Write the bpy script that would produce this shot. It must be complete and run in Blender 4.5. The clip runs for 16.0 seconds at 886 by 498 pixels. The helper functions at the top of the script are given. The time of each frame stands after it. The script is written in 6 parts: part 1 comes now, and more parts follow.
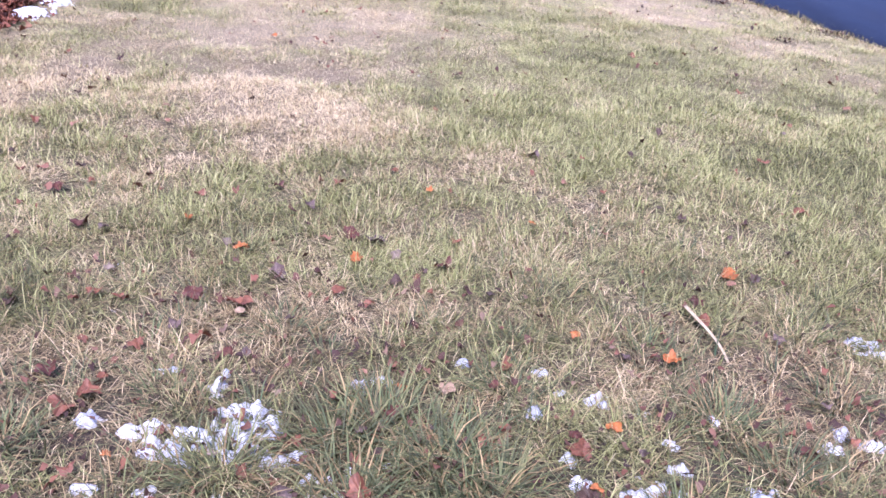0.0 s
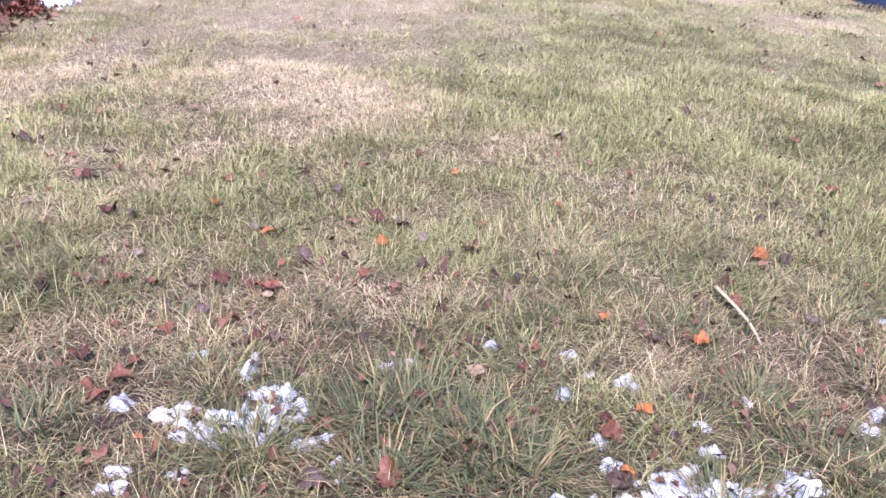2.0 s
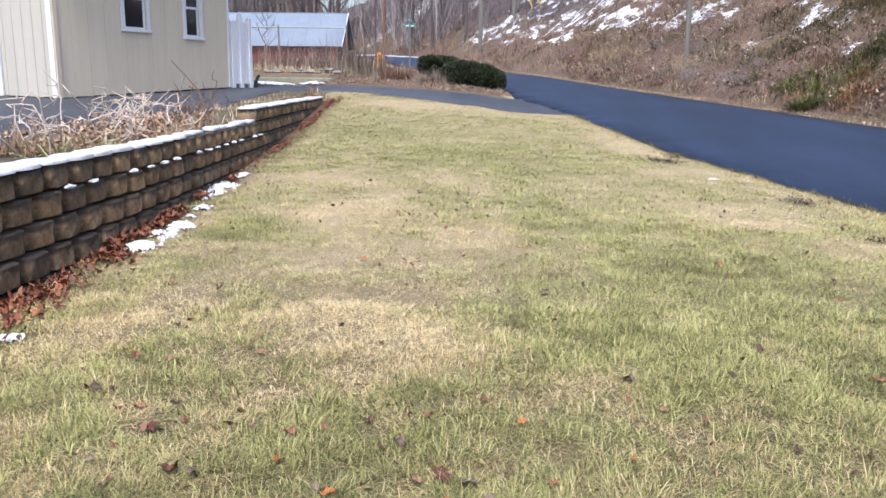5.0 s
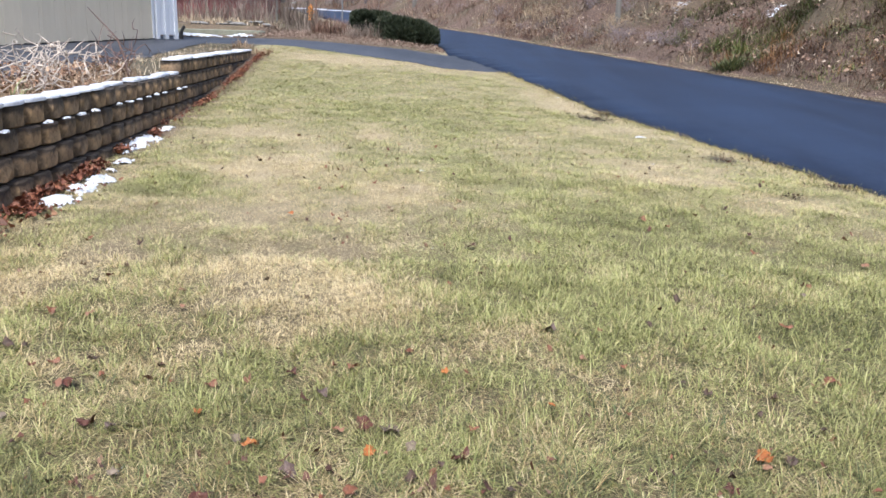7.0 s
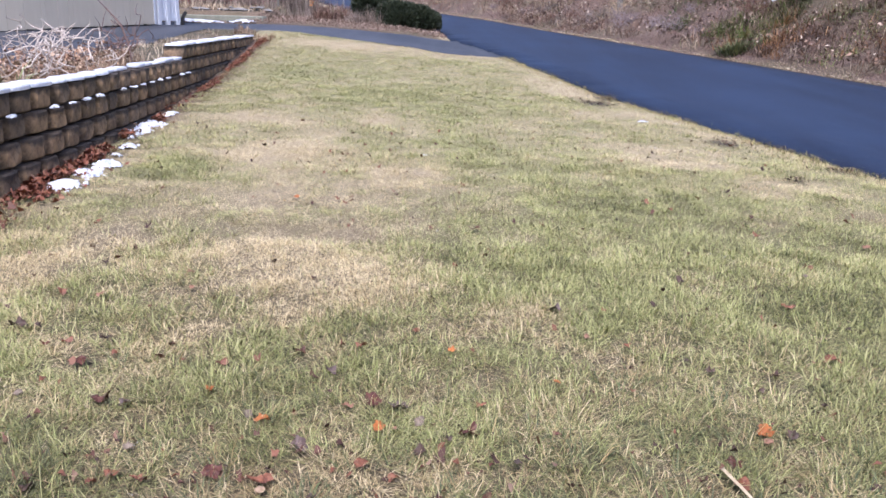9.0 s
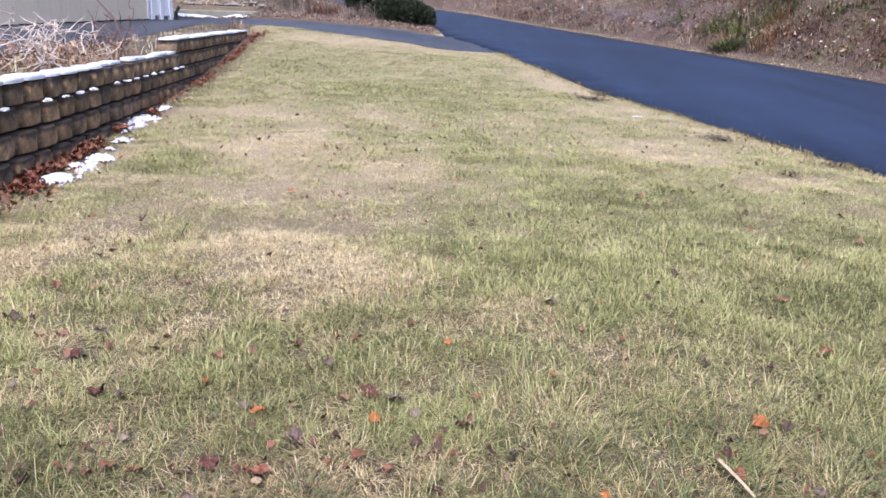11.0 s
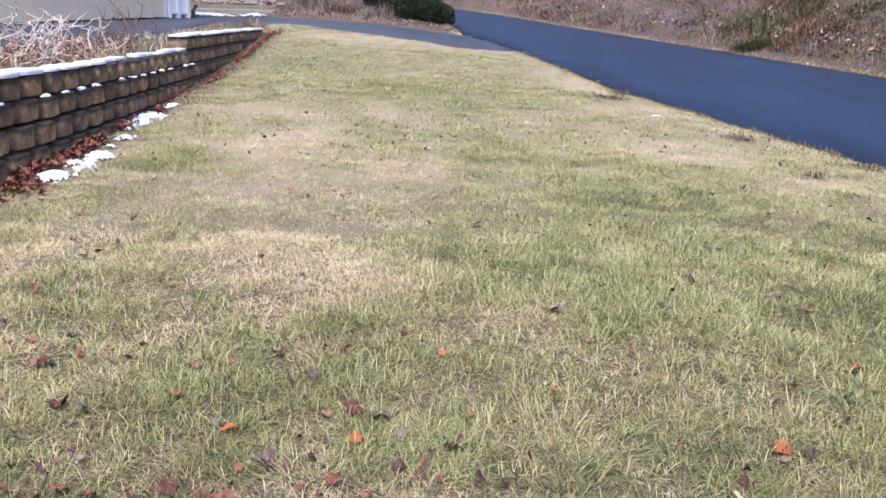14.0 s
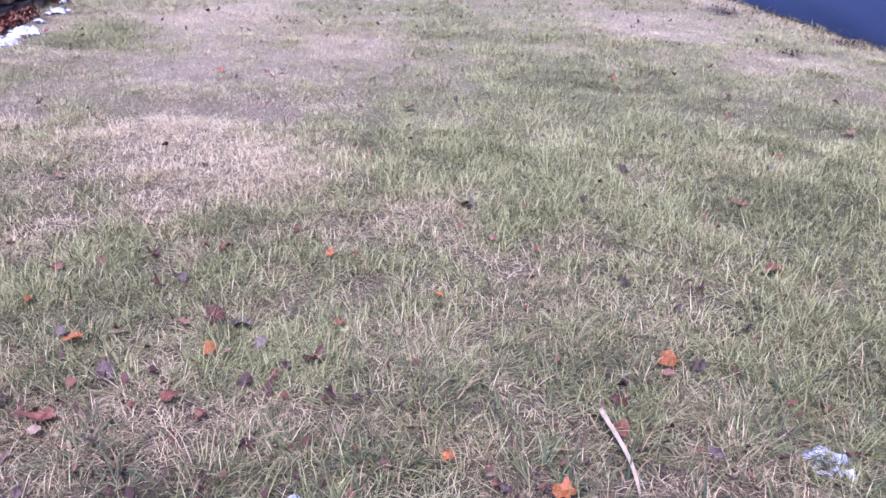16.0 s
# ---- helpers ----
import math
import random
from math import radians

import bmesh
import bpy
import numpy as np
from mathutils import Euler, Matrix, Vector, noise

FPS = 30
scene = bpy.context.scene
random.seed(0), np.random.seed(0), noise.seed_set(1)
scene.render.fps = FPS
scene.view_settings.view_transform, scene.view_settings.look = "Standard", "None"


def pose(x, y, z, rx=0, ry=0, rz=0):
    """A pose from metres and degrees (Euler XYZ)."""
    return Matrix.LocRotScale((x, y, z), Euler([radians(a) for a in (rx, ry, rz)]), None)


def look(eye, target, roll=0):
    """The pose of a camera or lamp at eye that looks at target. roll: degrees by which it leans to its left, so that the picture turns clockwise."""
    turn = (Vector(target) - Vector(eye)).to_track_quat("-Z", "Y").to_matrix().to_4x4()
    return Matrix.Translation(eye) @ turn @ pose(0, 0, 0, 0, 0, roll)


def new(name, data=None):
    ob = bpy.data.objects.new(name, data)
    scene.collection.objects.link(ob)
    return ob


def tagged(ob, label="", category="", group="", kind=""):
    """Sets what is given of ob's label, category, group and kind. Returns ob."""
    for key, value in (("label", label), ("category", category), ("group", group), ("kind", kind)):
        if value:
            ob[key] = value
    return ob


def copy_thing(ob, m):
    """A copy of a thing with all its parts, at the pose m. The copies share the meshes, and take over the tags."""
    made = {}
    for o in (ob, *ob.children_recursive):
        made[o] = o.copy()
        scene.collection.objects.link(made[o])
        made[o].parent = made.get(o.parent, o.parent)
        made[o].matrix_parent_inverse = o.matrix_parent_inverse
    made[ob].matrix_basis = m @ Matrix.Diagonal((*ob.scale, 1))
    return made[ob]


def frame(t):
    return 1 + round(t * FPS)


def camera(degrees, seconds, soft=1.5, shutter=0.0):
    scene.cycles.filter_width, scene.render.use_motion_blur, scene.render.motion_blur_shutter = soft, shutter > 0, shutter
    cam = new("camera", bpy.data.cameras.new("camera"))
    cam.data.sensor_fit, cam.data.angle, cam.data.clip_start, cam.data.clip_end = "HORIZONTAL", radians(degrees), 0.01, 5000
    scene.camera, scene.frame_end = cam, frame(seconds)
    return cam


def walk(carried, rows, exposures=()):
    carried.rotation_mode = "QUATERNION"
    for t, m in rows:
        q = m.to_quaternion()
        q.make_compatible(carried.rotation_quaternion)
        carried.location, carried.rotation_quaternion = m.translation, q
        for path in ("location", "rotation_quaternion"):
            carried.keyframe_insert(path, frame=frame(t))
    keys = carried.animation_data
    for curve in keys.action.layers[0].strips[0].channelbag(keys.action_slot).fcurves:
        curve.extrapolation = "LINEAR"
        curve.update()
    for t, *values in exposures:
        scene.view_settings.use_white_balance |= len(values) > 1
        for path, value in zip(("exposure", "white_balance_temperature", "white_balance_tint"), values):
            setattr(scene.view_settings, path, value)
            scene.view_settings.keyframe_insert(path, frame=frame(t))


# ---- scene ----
cam = camera(58.0, 16.0, 1.55)
PATH = [
    (0, (-0.038, -0.083, 1.348), (0.079, 1.716, 0.481), 4.4),
    (0.5, (-0.037, -0.086, 1.34), (0.09, 1.703, 0.454), 3.7),
    (1, (-0.033, -0.096, 1.337), (0.11, 1.683, 0.436), 3.6),
    (1.5, (-0.032, -0.087, 1.341), (0.085, 1.69, 0.431), 3.3),
    (2, (-0.045, -0.075, 1.337), (0.013, 1.707, 0.431), 3.0),
    (2.5, (-0.043, -0.069, 1.339), (0.001, 1.735, 0.476), 2.2),
    (3, (-0.035, -0.051, 1.372), (-0.03, 1.817, 0.658), 0.9),
    (3.5, (-0.055, -0.02, 1.413), (-0.105, 1.904, 0.87), 0.8),
    (4, (-0.054, 0.014, 1.439), (-0.155, 1.96, 0.987), 0.6),
    (4.2, (-0.064, 0.021, 1.446), (-0.186, 1.973, 1.032), 0.7),
    (6.3, (-0.055, 0.009, 1.465), (-0.034, 1.963, 1.037), 1.0),
    (6.5, (-0.043, 0.009, 1.453), (0.017, 1.954, 0.991), 1.5),
    (7, (-0.016, 0.01, 1.435), (0.037, 1.943, 0.923), 1.7),
    (7.5, (-0.022, 0.004, 1.429), (-0.007, 1.93, 0.891), 1.4),
    (8, (-0.037, -0.018, 1.423), (-0.021, 1.9, 0.857), 1.6),
    (8.5, (-0.037, -0.038, 1.423), (0.0, 1.886, 0.879), 1.5),
    (11, (-0.044, -0.043, 1.403), (0.021, 1.878, 0.851), 1.7),
    (11.5, (-0.047, -0.043, 1.403), (0.021, 1.876, 0.843), 1.7),
    (12, (-0.04, -0.048, 1.407), (0.05, 1.875, 0.864), 1.8),
    (12.5, (-0.037, -0.043, 1.406), (0.03, 1.886, 0.879), 1.4),
    (13, (0.011, -0.03, 1.397), (0.124, 1.891, 0.851), 2.4),
    (13.5, (0.062, 0.036, 1.364), (0.065, 1.955, 0.799), 0.9),
    (14, (0.061, 0.187, 1.353), (0.075, 2.109, 0.801), 1.7),
    (14.5, (0.098, 0.274, 1.356), (0.152, 2.191, 0.786), 1.6),
    (15, (0.293, 0.326, 1.359), (0.254, 2.228, 0.742), 0.7),
    (15.5, (0.463, 0.357, 1.35), (0.383, 2.209, 0.599), 1.4),
    (16, (0.482, 0.441, 1.344), (0.492, 2.257, 0.505), 1.7),
]
EXPOSURES = [
    (0, 1.08, 5330, 38), (1, 1.08, 5600, 33), (2, 1.08, 5450, 35), (2.6, 1.08, 5100, 40), (3, 1.08, 5250, 39), (3.5, 1.08, 5550, 32), (4, 0.93, 6000, 15),
    (6.5, 0.83, 6150, 12), (7, 0.81, 6050, 10), (8, 0.81, 5650, 20), (11, 0.81, 5750, 21), (14.5, 0.80, 5650, 20), (15.1, 0.81, 5650, 21), (15.5, 0.80, 5320, 37), (16, 0.77, 4940, 45),
]
walk(cam, [(t, look(eye, target, roll)) for t, eye, target, roll in PATH], EXPOSURES)

# ---- world, sun, exposure ----
world = bpy.data.worlds.new("overcast_sky")
scene.world = world
world.use_nodes = True
_nt = world.node_tree
_bg = _nt.nodes["Background"]
_sky = _nt.nodes.new("ShaderNodeTexSky")
_sky.sky_type = "NISHITA"
_sky.sun_disc = False
_sky.sun_elevation = radians(59)
_sky.sun_rotation = radians(193)
_sky.air_density, _sky.dust_density, _sky.ozone_density = 1.0, 3.0, 1.0
_hs = _nt.nodes.new("ShaderNodeHueSaturation")
_hs.inputs["Saturation"].default_value = 0.85
_nt.links.new(_sky.outputs["Color"], _hs.inputs["Color"])
_nt.links.new(_hs.outputs["Color"], _bg.inputs["Color"])
_bg.inputs["Strength"].default_value = 0.15

sun = new("sun", bpy.data.lights.new("sun", "SUN"))
sun.data.energy, sun.data.angle, sun.data.color = 2.6, radians(14), (1.0, 0.92, 0.80)
sun.matrix_world = look((-1.5, -6.5, 12), (0, 0, 0))

# ---- small tools ----
rng = np.random.default_rng(7)


def vnoise(x, y, scale=1.0, seed=0):
    """Smooth value noise in 0..1 on arrays."""
    x, y = np.asarray(x, float) / scale + seed * 17.31, np.asarray(y, float) / scale - seed * 9.77
    i, j = np.floor(x), np.floor(y)
    fx, fy = x - i, y - j
    fx, fy = fx * fx * (3 - 2 * fx), fy * fy * (3 - 2 * fy)

    def h(a, b):
        s = np.sin(a * 127.1 + b * 311.7 + seed * 74.7) * 43758.5453
        return s - np.floor(s)
    return (h(i, j) * (1 - fx) + h(i + 1, j) * fx) * (1 - fy) + (h(i, j + 1) * (1 - fx) + h(i + 1, j + 1) * fx) * fy


def fbm(x, y, scale=1.0, seed=0, octaves=3):
    total, amp, norm = 0, 1.0, 0.0
    for o in range(octaves):
        total = total + amp * vnoise(x, y, scale / 2**o, seed + o)
        norm += amp
        amp *= 0.5
    return total / norm


def smooth(a, b, x):
    t = np.clip((np.asarray(x, float) - a) / (b - a), 0, 1)
    return t * t * (3 - 2 * t)


def mesh_from(name, verts, faces, mats, attrs=(), smooth_shade=False, mat_index=None):
    me = bpy.data.meshes.new(name)
    me.from_pydata([], [], [])
    verts = np.asarray(verts, np.float32)
    nv = len(verts)
    me.vertices.add(nv)
    me.vertices.foreach_set("co", verts.ravel())
    if isinstance(faces, list) and faces and isinstance(faces[0], np.ndarray) and faces[0].ndim == 2:
        groups = faces
    else:
        groups = [np.asarray(faces)]
    loops = np.concatenate([g.ravel() for g in groups]).astype(np.int32)
    counts = np.concatenate([np.full(len(g), g.shape[1]) for g in groups]).astype(np.int32)
    starts = np.concatenate([[0], np.cumsum(counts)[:-1]]).astype(np.int32)
    me.loops.add(len(loops))
    me.loops.foreach_set("vertex_index", loops)
    me.polygons.add(len(counts))
    me.polygons.foreach_set("loop_start", starts)
    me.polygons.foreach_set("loop_total", counts)
    if smooth_shade:
        me.polygons.foreach_set("use_smooth", np.ones(len(counts), bool))
    for m in mats:
        me.materials.append(m)
    if mat_index is not None:
        me.polygons.foreach_set("material_index", np.asarray(mat_index, np.int32))
    me.update(calc_edges=True)
    for key, values in attrs:
        at = me.attributes.new(key, "FLOAT", "POINT")
        at.data.foreach_set("value", np.asarray(values, np.float32))
    me.validate()
    return me


def part(name, bm, material, parent=None, label=""):
    me = bpy.data.meshes.new(name)
    bm.to_mesh(me)
    bm.free()
    me.materials.append(material)
    ob = new(name, me)
    if parent is not None:
        ob.parent = parent
    if label:
        ob["label"] = label
    return ob


def empty(name, m=None):
    ob = new(name)
    ob.empty_display_size = 0.1
    if m is not None:
        ob.matrix_world = m
    return ob


def box(sx, sy, sz, at=(0, 0, 0), bevel=0.0, bm=None, turn=0.0):
    """A box centred in x and y that stands on at."""
    own = bmesh.new()
    bmesh.ops.create_cube(own, size=1.0, matrix=Matrix.Translation((0, 0, sz / 2)) @ Matrix.Diagonal((sx, sy, sz, 1)))
    if bevel:
        bmesh.ops.bevel(own, geom=own.edges[:], offset=bevel, segments=1, affect="EDGES")
    own.transform(pose(*at, 0, 0, turn))
    if bm is None:
        return own
    me = bpy.data.meshes.new("tmp")
    own.to_mesh(me)
    bm.from_mesh(me)
    bpy.data.meshes.remove(me)
    own.free()
    return bm


def rod(r1, r2, h, at=(0, 0, 0), seg=10):
    bm = bmesh.new()
    bmesh.ops.create_cone(bm, cap_ends=True, segments=seg, radius1=r1, radius2=r2, depth=h, matrix=pose(at[0], at[1], at[2] + h / 2))
    return bm


def tube_arrays(points, radii, seg=5):
    """Rings of vertices along a polyline; returns verts and quads."""
    pts = np.asarray(points, float)
    n = len(pts)
    tang = np.gradient(pts, axis=0)
    tang /= np.linalg.norm(tang, axis=1, keepdims=True) + 1e-9
    ref = np.where(np.abs(tang[:, 2:3]) > 0.9, [[1.0, 0, 0]], [[0, 0, 1.0]])
    a = np.cross(tang, ref)
    a /= np.linalg.norm(a, axis=1, keepdims=True) + 1e-9
    b = np.cross(tang, a)
    ang = np.linspace(0, 2 * np.pi, seg, endpoint=False)
    ring = a[:, None] * np.cos(ang)[None, :, None] + b[:, None] * np.sin(ang)[None, :, None]
    v = (pts[:, None] + ring * np.asarray(radii)[:, None, None]).reshape(-1, 3)
    i = np.arange(n - 1)[:, None] * seg
    k = np.arange(seg)[None]
    k2 = (k + 1) % seg
    q = np.stack([i + k, i + k2, i + seg + k2, i + seg + k], -1).reshape(-1, 4)
    return v, q


def tubes_mesh(name, lines, mats, smooth_shade=True, attrs=True):
    vs, qs, rn, off = [], [], [], 0
    for pts, radii, seg in lines:
        v, q = tube_arrays(pts, radii, seg)
        vs.append(v)
        qs.append(q + off)
        rn.append(np.full(len(v), random.random()))
        off += len(v)
    return mesh_from(name, np.concatenate(vs), np.concatenate(qs), mats, [("rnd", np.concatenate(rn))] if attrs else [], smooth_shade)


# ---- materials ----
class Nodes:
    def __init__(self, name):
        self.mat = bpy.data.materials.new(name)
        self.mat.use_nodes = True
        self.t = self.mat.node_tree
        self.b = self.t.nodes["Principled BSDF"]
        self.pos = None

    def n(self, kind, **inputs):
        node = self.t.nodes.new(kind)
        for k, v in inputs.items():
            node.inputs[k.replace("_", " ")].default_value = v
        return node

    def link(self, a, b):
        self.t.links.new(a, b)

    def coords(self):
        if self.pos is None:
            self.pos = self.n("ShaderNodeNewGeometry").outputs["Position"]
        return self.pos

    def local(self):
        return self.n("ShaderNodeTexCoord").outputs["Object"]

    def noise(self, scale, detail=4.0, rough=0.6, coords=None, stretch=None):
        node = self.n("ShaderNodeTexNoise", Scale=scale, Detail=detail, Roughness=rough)
        c = coords or self.coords()
        if stretch:
            mp = self.n("ShaderNodeMapping")
            mp.inputs["Scale"].default_value = stretch
            self.link(c, mp.inputs["Vector"])
            c = mp.outputs["Vector"]
        self.link(c, node.inputs["Vector"])
        return node.outputs["Fac"]

    def ramp(self, fac, *stops):
        node = self.n("ShaderNodeValToRGB")
        e = node.color_ramp.elements
        while len(e) < len(stops):
            e.new(0.5)
        for el, (p, c) in zip(e, stops):
            el.position = p
            el.color = (*c, 1)
        self.link(fac, node.inputs["Fac"])
        return node.outputs["Color"]

    def mix(self, fac, a, b, mode="MIX"):
        node = self.n("ShaderNodeMix")
        node.data_type, node.blend_type = "RGBA", mode
        for sock, v in ((node.inputs[0], fac), (node.inputs[6], a), (node.inputs[7], b)):
            if isinstance(v, (int, float)):
                sock.default_value = v
            elif isinstance(v, tuple):
                sock.default_value = (*v, 1)
            else:
                self.link(v, sock)
        return node.outputs[2]

    def math(self, op, a, b=0.0):
        node = self.n("ShaderNodeMath")
        node.operation = op
        for sock, v in zip(node.inputs, (a, b)):
            if isinstance(v, (int, float)):
                sock.default_value = v
            else:
                self.link(v, sock)
        return node.outputs[0]

    def attr(self, name):
        node = self.n("ShaderNodeAttribute")
        node.attribute_name = name
        return node.outputs["Fac"]

    def done(self, color=None, rough=0.8, metal=0.0, bump=None, strength=0.4, distance=0.01, spec=None):
        if color is not None:
            if isinstance(color, tuple):
                self.b.inputs["Base Color"].default_value = (*color, 1)
            else:
                self.link(color, self.b.inputs["Base Color"])
        if isinstance(rough, (int, float)):
            self.b.inputs["Roughness"].default_value = rough
        else:
            self.link(rough, self.b.inputs["Roughness"])
        self.b.inputs["Metallic"].default_value = metal
        if spec is not None:
            self.b.inputs["Specular IOR Level"].default_value = spec
        if bump is not None:
            bp = self.n("ShaderNodeBump", Strength=strength, Distance=distance)
            self.link(bump, bp.inputs["Height"])
            self.link(bp.outputs["Normal"], self.b.inputs["Normal"])
        return self.mat


def simple(name, c1, c2, scale=8.0, rough=0.8, bump=0.3, distance=0.005, metal=0.0, local=False, stretch=None, fine=60.0):
    """Two tones with a coarse and a fine noise."""
    m = Nodes(name)
    co = m.local() if local else None
    n1 = m.noise(scale, 4, 0.65, co, stretch)
    n2 = m.noise(fine, 3, 0.6, co, stretch)
    mixv = m.math("ADD", m.math("MULTIPLY", n1, 0.65), m.math("MULTIPLY", n2, 0.35))
    col = m.ramp(mixv, (0.32, c1), (0.68, c2))
    return m.done(col, rough, metal, mixv, bump, distance)


def ground_material():
    m = Nodes("ground_cover")
    fine, mid = m.math("ADD", m.math("MULTIPLY", m.noise(90, 4, 0.7), 0.45), m.math("MULTIPLY", m.noise(420, 3, 0.75), 0.55)), m.noise(7, 4, 0.6)
    thatch = m.ramp(fine, (0.41, (0.022, 0.016, 0.009)), (0.5, (0.085, 0.063, 0.036)), (0.60, (0.30, 0.24, 0.15)))
    greeny = m.ramp(fine, (0.41, (0.012, 0.015, 0.005)), (0.60, (0.15, 0.15, 0.042)))
    base = m.mix(m.attr("green"), thatch, greeny)
    mat_dry = m.ramp(fine, (0.41, (0.12, 0.095, 0.055)), (0.5, (0.36, 0.295, 0.18)), (0.61, (0.68, 0.585, 0.41)))
    mat_live = m.ramp(fine, (0.41, (0.085, 0.088, 0.030)), (0.60, (0.33, 0.32, 0.155)))
    base = m.mix(m.attr("turf"), base, m.mix(m.attr("green"), mat_dry, mat_live))
    litter = m.ramp(m.noise(26, 5, 0.75), (0.30, (0.018, 0.012, 0.010)), (0.46, (0.075, 0.044, 0.033)), (0.57, (0.150, 0.104, 0.080)), (0.72, (0.34, 0.25, 0.19)))
    litter = m.mix(m.ramp(m.noise(0.5, 3, 0.6), (0.46, (0, 0, 0)), (0.7, (0.6, 0.6, 0.6))), litter, m.ramp(m.noise(30, 4, 0.7), (0.3, (0.03, 0.031, 0.014)), (0.7, (0.13, 0.125, 0.055))))
    base = m.mix(m.attr("litter"), base, litter)
    soil = m.ramp(fine, (0.42, (0.010, 0.008, 0.006)), (0.54, (0.045, 0.032, 0.022)), (0.68, (0.16, 0.11, 0.075)))
    base = m.mix(m.attr("soil"), base, soil)
    # forest floor tones have the far slope's purple haze painted in
    floor = m.ramp(m.noise(3.0, 5, 0.75), (0.35, (0.02, 0.017, 0.02)), (0.65, (0.105, 0.085, 0.09)))
    base = m.mix(m.attr("forest"), base, floor)
    crust = m.math("ADD", m.math("MULTIPLY", m.attr("snow"), 0.68), m.math("MULTIPLY", m.math("ADD", m.math("SUBTRACT", m.noise(1.6, 3, 0.7), 0.5), m.math("SUBTRACT", m.noise(9, 4, 0.8, stretch=(1, 1, 0.5)), 0.5)), 1.9))
    base = m.mix(m.ramp(crust, (0.54, (0, 0, 0)), (0.68, (1, 1, 1))), base, (0.62, 0.66, 0.74))
    return m.done(base, 0.9, 0, m.math("ADD", fine, mid), 0.6, 0.02)


def blade_material(name, straw, green):
    """Dry and living blades, told apart by the blade's own value."""
    m = Nodes(name)
    r = m.attr("rnd")
    dry = m.ramp(r, (0.0, straw[0]), (0.5, straw[1]), (1.0, straw[2]))
    live = m.ramp(r, (0.0, green[0]), (0.5, green[1]), (1.0, green[2]))
    col = m.mix(m.attr("green"), dry, live)
    tip = m.math("MULTIPLY", m.attr("tip"), 0.16)
    col = m.mix(tip, col, straw[2])
    mat = m.done(col, 0.65, spec=0.25)
    # thin blades let some light through
    tr = m.n("ShaderNodeBsdfTranslucent")
    m.link(col, tr.inputs["Color"])
    mx = m.n("ShaderNodeMixShader", Fac=0.15)
    out = m.t.nodes["Material Output"]
    m.link(m.b.outputs[0], mx.inputs[1])
    m.link(tr.outputs[0], mx.inputs[2])
    m.link(mx.outputs[0], out.inputs["Surface"])
    return mat


def leaf_material(name, c1, c2):
    m = Nodes(name)
    n = m.noise(45, 4, 0.7)
    col = m.mix(m.n("ShaderNodeObjectInfo").outputs["Random"], m.ramp(n, (0.3, c1), (0.7, c2)), m.ramp(n, (0.3, tuple(v * 0.7 for v in c1)), (0.7, tuple(v * 0.85 for v in c2))))
    return m.done(col, 0.6, bump=n, strength=0.5, distance=0.004)


def litter_leaf_material():
    m = Nodes("litter_leaves")
    r = m.attr("rnd")
    col = m.ramp(r, (0.0, (0.03, 0.010, 0.007)), (0.4, (0.105, 0.029, 0.016)), (0.75, (0.21, 0.062, 0.031)), (0.93, (0.26, 0.11, 0.055)), (1.0, (0.36, 0.24, 0.15)))
    col = m.mix(0.3, col, m.ramp(m.noise(50, 4, 0.7), (0.3, (0.04, 0.014, 0.009)), (0.7, (0.34, 0.13, 0.06))))
    return m.done(col, 0.65)


def asphalt_material(name, c1, c2, wear):
    m = Nodes(name)
    grain = m.noise(260, 3, 0.7)
    patch = m.noise(0.35, 4, 0.6)
    streak = m.noise(1.2, 4, 0.6, stretch=(1.6, 0.12, 1))
    col = m.ramp(grain, (0.3, c1), (0.7, c2))
    col = m.mix(m.ramp(m.math("ADD", m.math("MULTIPLY", patch, 0.5), m.math("MULTIPLY", streak, 0.5)), (0.42, (0, 0, 0)), (0.62, (0.7, 0.7, 0.7))), col, wear)
    rough = m.math("ADD", 0.5, m.math("MULTIPLY", grain, 0.25))
    return m.done(col, rough, 0, grain, 0.5, 0.004, 0.38)


def block_material():
    m = Nodes("split_face_concrete")
    co = m.local()
    n1, n2 = m.noise(14, 5, 0.7, co), m.noise(70, 4, 0.7, co)
    rnd = m.n("ShaderNodeObjectInfo").outputs["Random"]
    tone = m.ramp(rnd, (0.0, (0.22, 0.165, 0.11)), (0.5, (0.34, 0.25, 0.16)), (1.0, (0.44, 0.31, 0.185)))
    mott = m.ramp(n1, (0.32, (0.35, 0.34, 0.34)), (0.5, (0.85, 0.82, 0.8)), (0.68, (1.2, 1.14, 1.04)))
    col = m.mix(1.0, tone, mott, "MULTIPLY")
    # upper edge of each block painted dark: meltwater damp plus shade between courses
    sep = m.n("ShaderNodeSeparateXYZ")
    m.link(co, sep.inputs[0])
    wet_shade = m.math("ADD", m.math("MULTIPLY", sep.outputs["Z"], 4.0), m.math("MULTIPLY", m.noise(9, 4, 0.7), 0.45))
    col = m.mix(m.ramp(wet_shade, (0.62, (0, 0, 0)), (0.76, (0.85, 0.85, 0.85))), col, (0.03, 0.027, 0.028))
    wpos = m.noise(3.0, 4, 0.6)
    col = m.mix(m.ramp(wpos, (0.45, (0, 0, 0)), (0.7, (0.6, 0.6, 0.6))), col, (0.055, 0.048, 0.045))
    return m.done(col, 0.9, 0, m.math("ADD", n1, n2), 1.0, 0.02)


